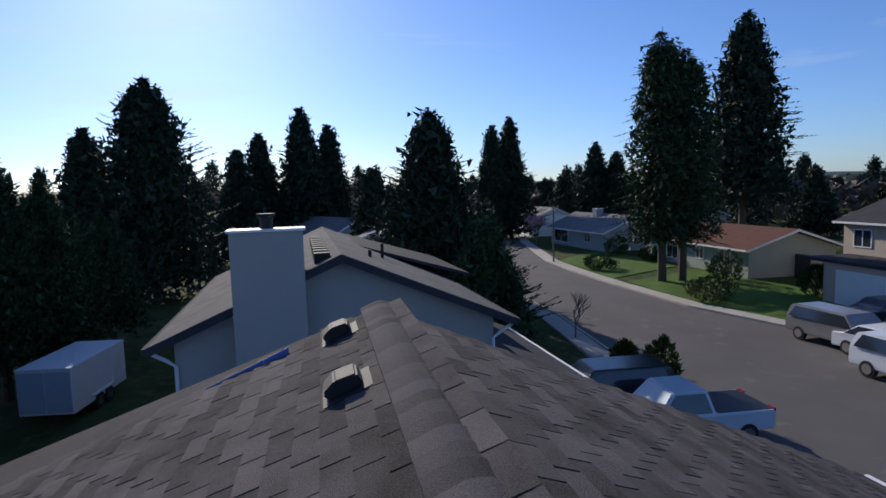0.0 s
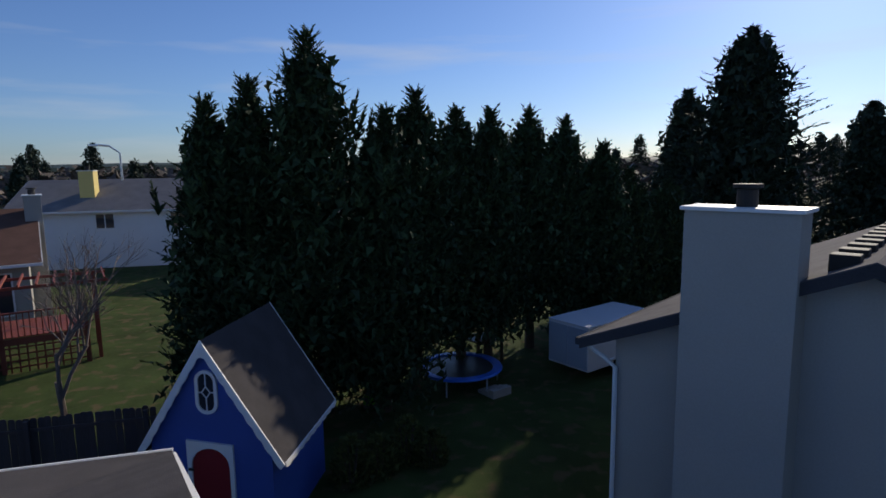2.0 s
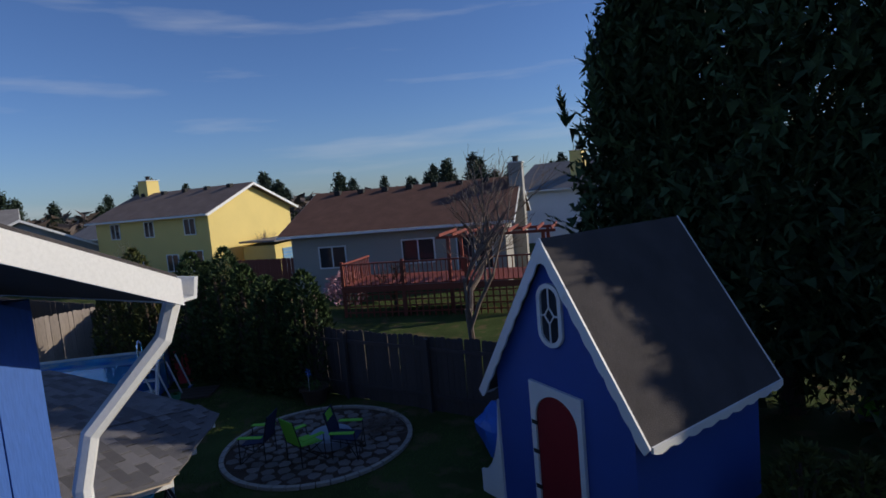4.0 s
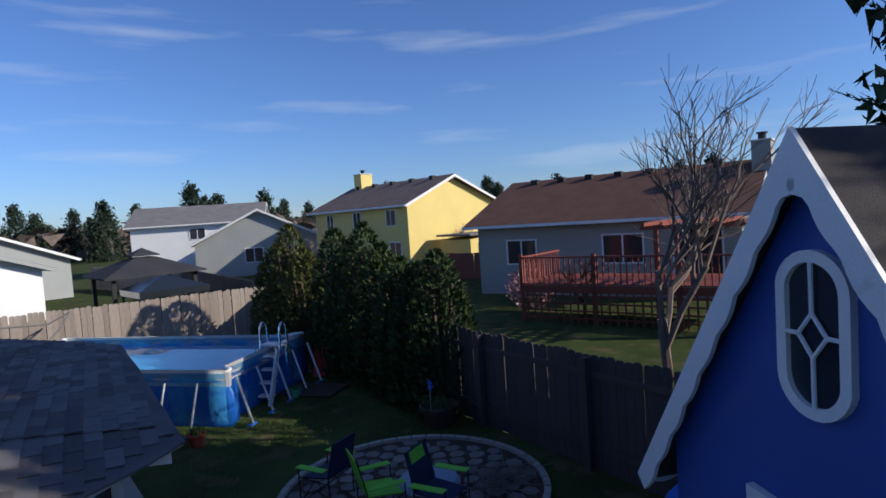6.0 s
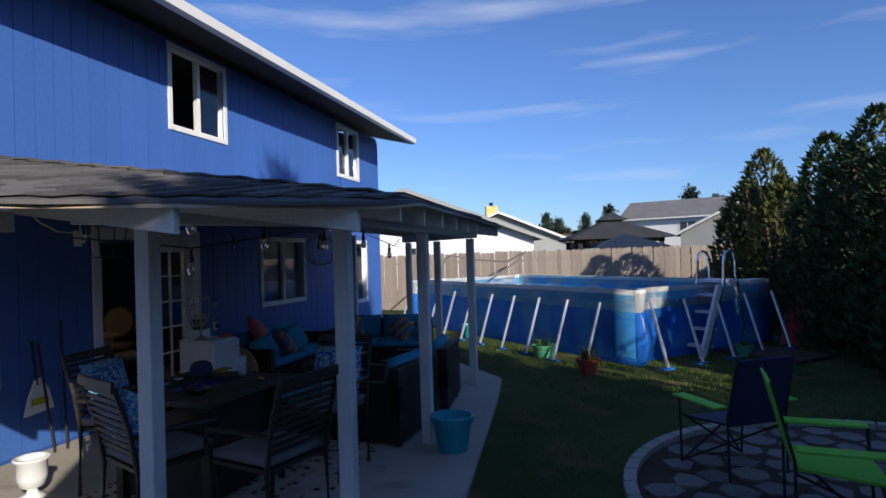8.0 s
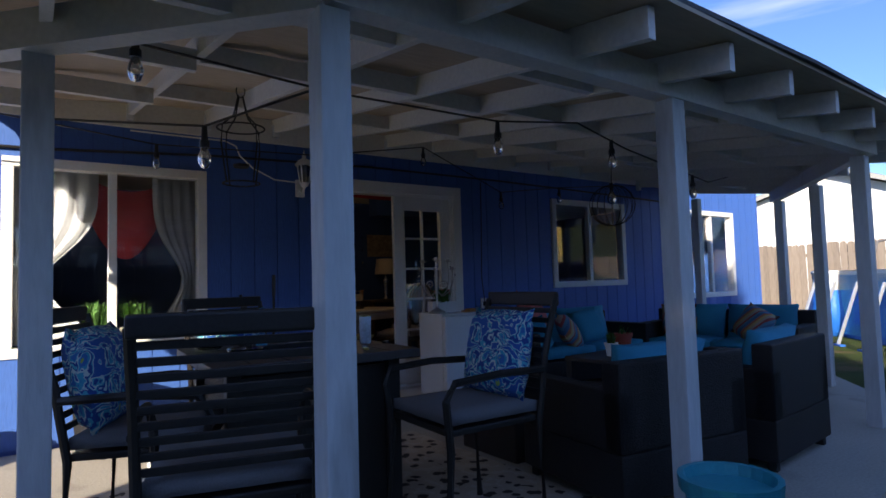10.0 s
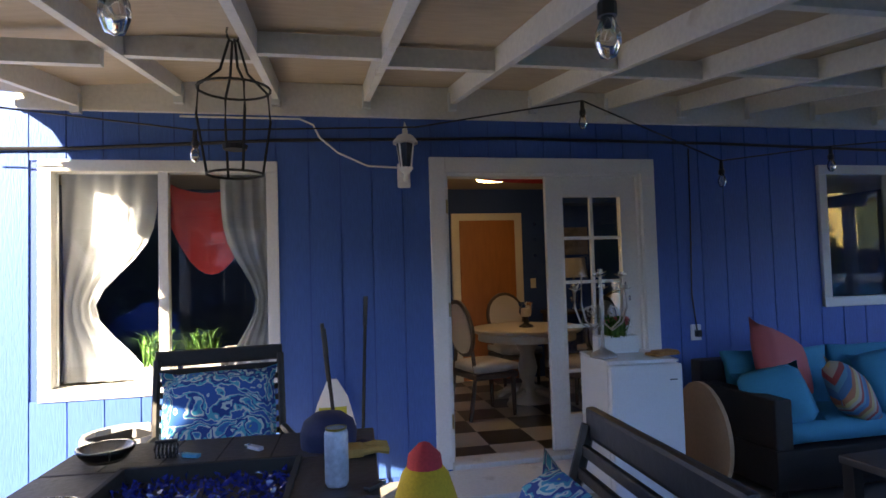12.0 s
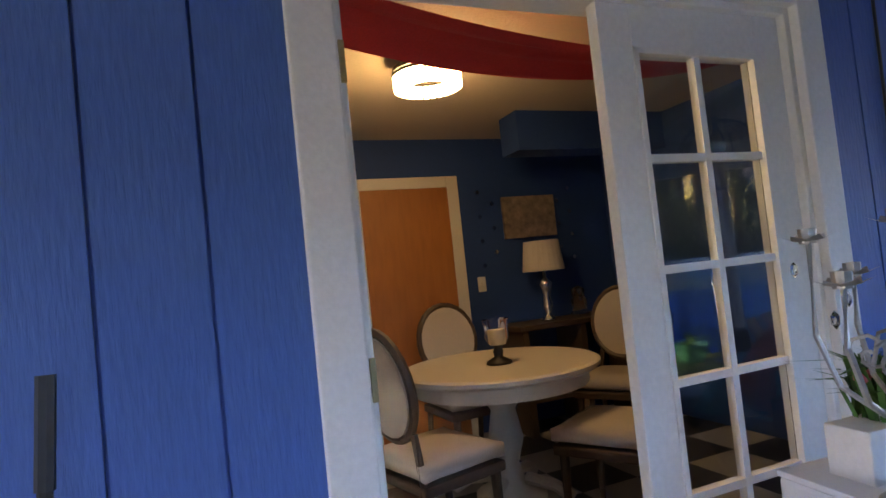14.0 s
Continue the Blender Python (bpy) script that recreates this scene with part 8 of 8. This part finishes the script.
# ---- cars on the street ----
def car(m, mat, label, kind="car", L=4.6, W=1.8, H=1.45):
    t = thing("car" if kind != "truck" else "pickup_truck", label, "car" if kind != "truck" else "truck", m)
    if kind == "suv":
        side = [(-0.5, 0.35), (-0.5, 0.62), (-0.47, 0.95), (-0.42, 1.0), (-0.36, 1.0), (0.18, 1.0), (0.30, 0.66), (0.46, 0.58), (0.5, 0.45), (0.5, 0.22), (-0.5, 0.22)]
        glass_ = [(-0.45, 0.66), (-0.40, 0.95), (0.16, 0.95), (0.27, 0.66)]
    elif kind == "truck":
        side = [(-0.5, 0.25), (-0.5, 0.58), (-0.12, 0.58), (-0.08, 0.97), (0.14, 0.97), (0.24, 0.62), (0.46, 0.56), (0.5, 0.46), (0.5, 0.24)]
        glass_ = [(-0.09, 0.62), (-0.06, 0.93), (0.125, 0.93), (0.22, 0.62)]
    else:
        side = [(-0.5, 0.3), (-0.5, 0.62), (-0.36, 0.68), (-0.24, 0.98), (0.06, 1.0), (0.22, 0.68), (0.44, 0.58), (0.5, 0.45), (0.5, 0.2), (-0.5, 0.2)]
        glass_ = [(-0.35, 0.68), (-0.23, 0.94), (0.05, 0.95), (0.19, 0.68)]
    bm = bmesh.new()
    prism(bm, [(x * L, z * H) for x, z in side], "y", -W / 2, W / 2)
    for v in bm.verts:
        if v.co.z > 0.7 * H:
            v.co.y *= 0.8
    bmesh.ops.bevel(bm, geom=bm.edges[:], offset=0.05, segments=2, affect="EDGES")
    part("body", bm, mat, t)
    for s in (-1, 1):
        bm = bmesh.new()
        prism(bm, [(x * L, z * H) for x, z in glass_], "y", s * W * 0.5 - 0.03, s * W * 0.5 + 0.012)
        for v in bm.verts:
            if v.co.z > 0.75 * H:
                v.co.y *= 0.815
        part("side_window", bm, DARKWIN, t)
        for x in (-0.32, 0.31):
            w_ = part("wheel", cyl(bmesh.new(), (x * L, s * (W / 2 - 0.2), 0.33), (x * L, s * (W / 2 + 0.01), 0.33), 0.33, n=20), RUBBER, t)
            part("rim", cyl(bmesh.new(), (x * L, s * (W / 2 + 0.01), 0.33), (x * L, s * (W / 2 + 0.025), 0.33), 0.21, n=14), CHROME, w_)
        part("headlight", bx(0.485 * L, s * W * 0.36 - 0.16, 0.47 * H, 0.505 * L, s * W * 0.36 + 0.16, 0.55 * H, bevel=0.01), CHROME, t)
        part("tail_light", bx(-0.508 * L, s * W * 0.38 - 0.14, 0.5 * H, -0.49 * L, s * W * 0.38 + 0.14, 0.6 * H, bevel=0.01), REDGLASS, t)
    if kind != "truck":
        bm = bmesh.new()
        x0, z0 = (glass_[0][0] - 0.012) * L, glass_[0][1] * H
        x1, z1 = (glass_[1][0] - 0.01) * L, glass_[1][1] * H
        v = [bm.verts.new(p) for p in ((x0 - 0.02, -W * 0.40, z0), (x0 - 0.02, W * 0.40, z0), (x1 - 0.03, W * 0.34, z1), (x1 - 0.03, -W * 0.34, z1))]
        bm.faces.new(v)
        e = bmesh.ops.extrude_face_region(bm, geom=bm.faces[:])
        bmesh.ops.translate(bm, verts=[q for q in e["geom"] if isinstance(q, bmesh.types.BMVert)], vec=(0.05, 0, 0))
        part("rear_window", bm, DARKWIN, t)
        part("plate", bx(-0.506 * L, -0.16, 0.40 * H, -0.5 * L, 0.16, 0.46 * H), TRIMW, t)
    else:
        part("bed", bx(-0.49 * L, -W / 2 + 0.12, 0.50 * H, -0.14 * L, W / 2 - 0.12, 0.585 * H + 0.01), BLACKP, t)
    bm = bmesh.new()
    x0, z0 = (glass_[3][0] + 0.012) * L, glass_[3][1] * H
    x1, z1 = (glass_[2][0] + 0.012) * L, glass_[2][1] * H
    v = [bm.verts.new(p) for p in ((x0 + 0.02, -W * 0.42, z0), (x0 + 0.02, W * 0.42, z0), (x1 + 0.02, W * 0.36, z1), (x1 + 0.02, -W * 0.36, z1))]
    bm.faces.new(v)
    e = bmesh.ops.extrude_face_region(bm, geom=bm.faces[:])
    bmesh.ops.translate(bm, verts=[q for q in e["geom"] if isinstance(q, bmesh.types.BMVert)], vec=(-0.05, 0, 0))
    part("windscreen", bm, DARKWIN, t)
    return t


car(pose(-37.0, 13.0, 0.02, 0, 0, 35), CARSILVER, "silver grey SUV parked at the street", "suv", 4.8, 1.9, 1.7)
car(pose(-34.7, 14.4, 0.02, 0, 0, 35), CARWHITE, "white sedan parked at the street", "car", 4.6, 1.8, 1.45)
car(pose(-31.4, 14.4, 0.02, 0, 0, 35), CARWHITE, "white SUV parked at the street", "suv", 4.7, 1.9, 1.7)
car(pose(-42.5, 16.5, 0.02, 0, 0, 121), CARDARK, "dark sedan on a driveway", "car", 4.5, 1.8, 1.45)
car(pose(-24.0, 6.0, 0.02, 0, 0, -60), CARBLUE, "pale silver pickup truck on the driveway", "truck", 5.0, 1.9, 1.75)
car(pose(-25.8, 3.6, 0.02, 0, 0, -60), CARDARK, "dark hatchback on the driveway", "suv", 4.3, 1.8, 1.6)
sl_ = thing("street_pole", "thin wooden utility pole on the lawn", "pole", pose(-65.0, -6.2, 0))
part("pole", cyl(bmesh.new(), (0, 0, 0), (0, 0, 6.0), 0.09, 0.07, 8), TWIG, sl_)
lp = thing("street_lamp", "tall metal street lamp beyond the gardens", "street lamp", pose(8.0, -50, 0))
part("pole", tube(bmesh.new(), [(0, 0, 0), (0, 0, 9.2), (0.8, 0, 9.8), (1.8, 0, 9.9)], 0.09, 8), STEEL, lp)
part("lamp_head", bx(1.6, -0.15, 9.8, 2.4, 0.15, 9.95, bevel=0.03), STEEL, lp)

# tufts of grass on the near lawn, uncountable
rnd = random.Random(77)
verts, faces = [], []
for i in range(26000):
    x, y = rnd.uniform(-6, 12), rnd.uniform(-9.4, -3.0)
    if (y > yend(min(max(x, -4.4), 5.0)) - 0.35 and x < 5.2) or math.hypot(x - FP[0], y - FP[1]) < 2.1:
        continue
    if noise.noise(Vector((x * 0.6, y * 0.6, 3))) < -0.25:
        continue
    a, h_ = rnd.uniform(0, 6.3), rnd.uniform(0.02, 0.065)
    k = len(verts)
    verts += [(x - 0.006 * math.cos(a), y - 0.006 * math.sin(a), 0), (x + 0.006 * math.cos(a), y + 0.006 * math.sin(a), 0), (x + rnd.uniform(-0.03, 0.03), y + rnd.uniform(-0.03, 0.03), h_)]
    faces.append((k, k + 1, k + 2))
tagged(raw("grass_tufts", verts, faces, BLADE), "short uneven grass blades on the lawn", "grass", kind="stuff")
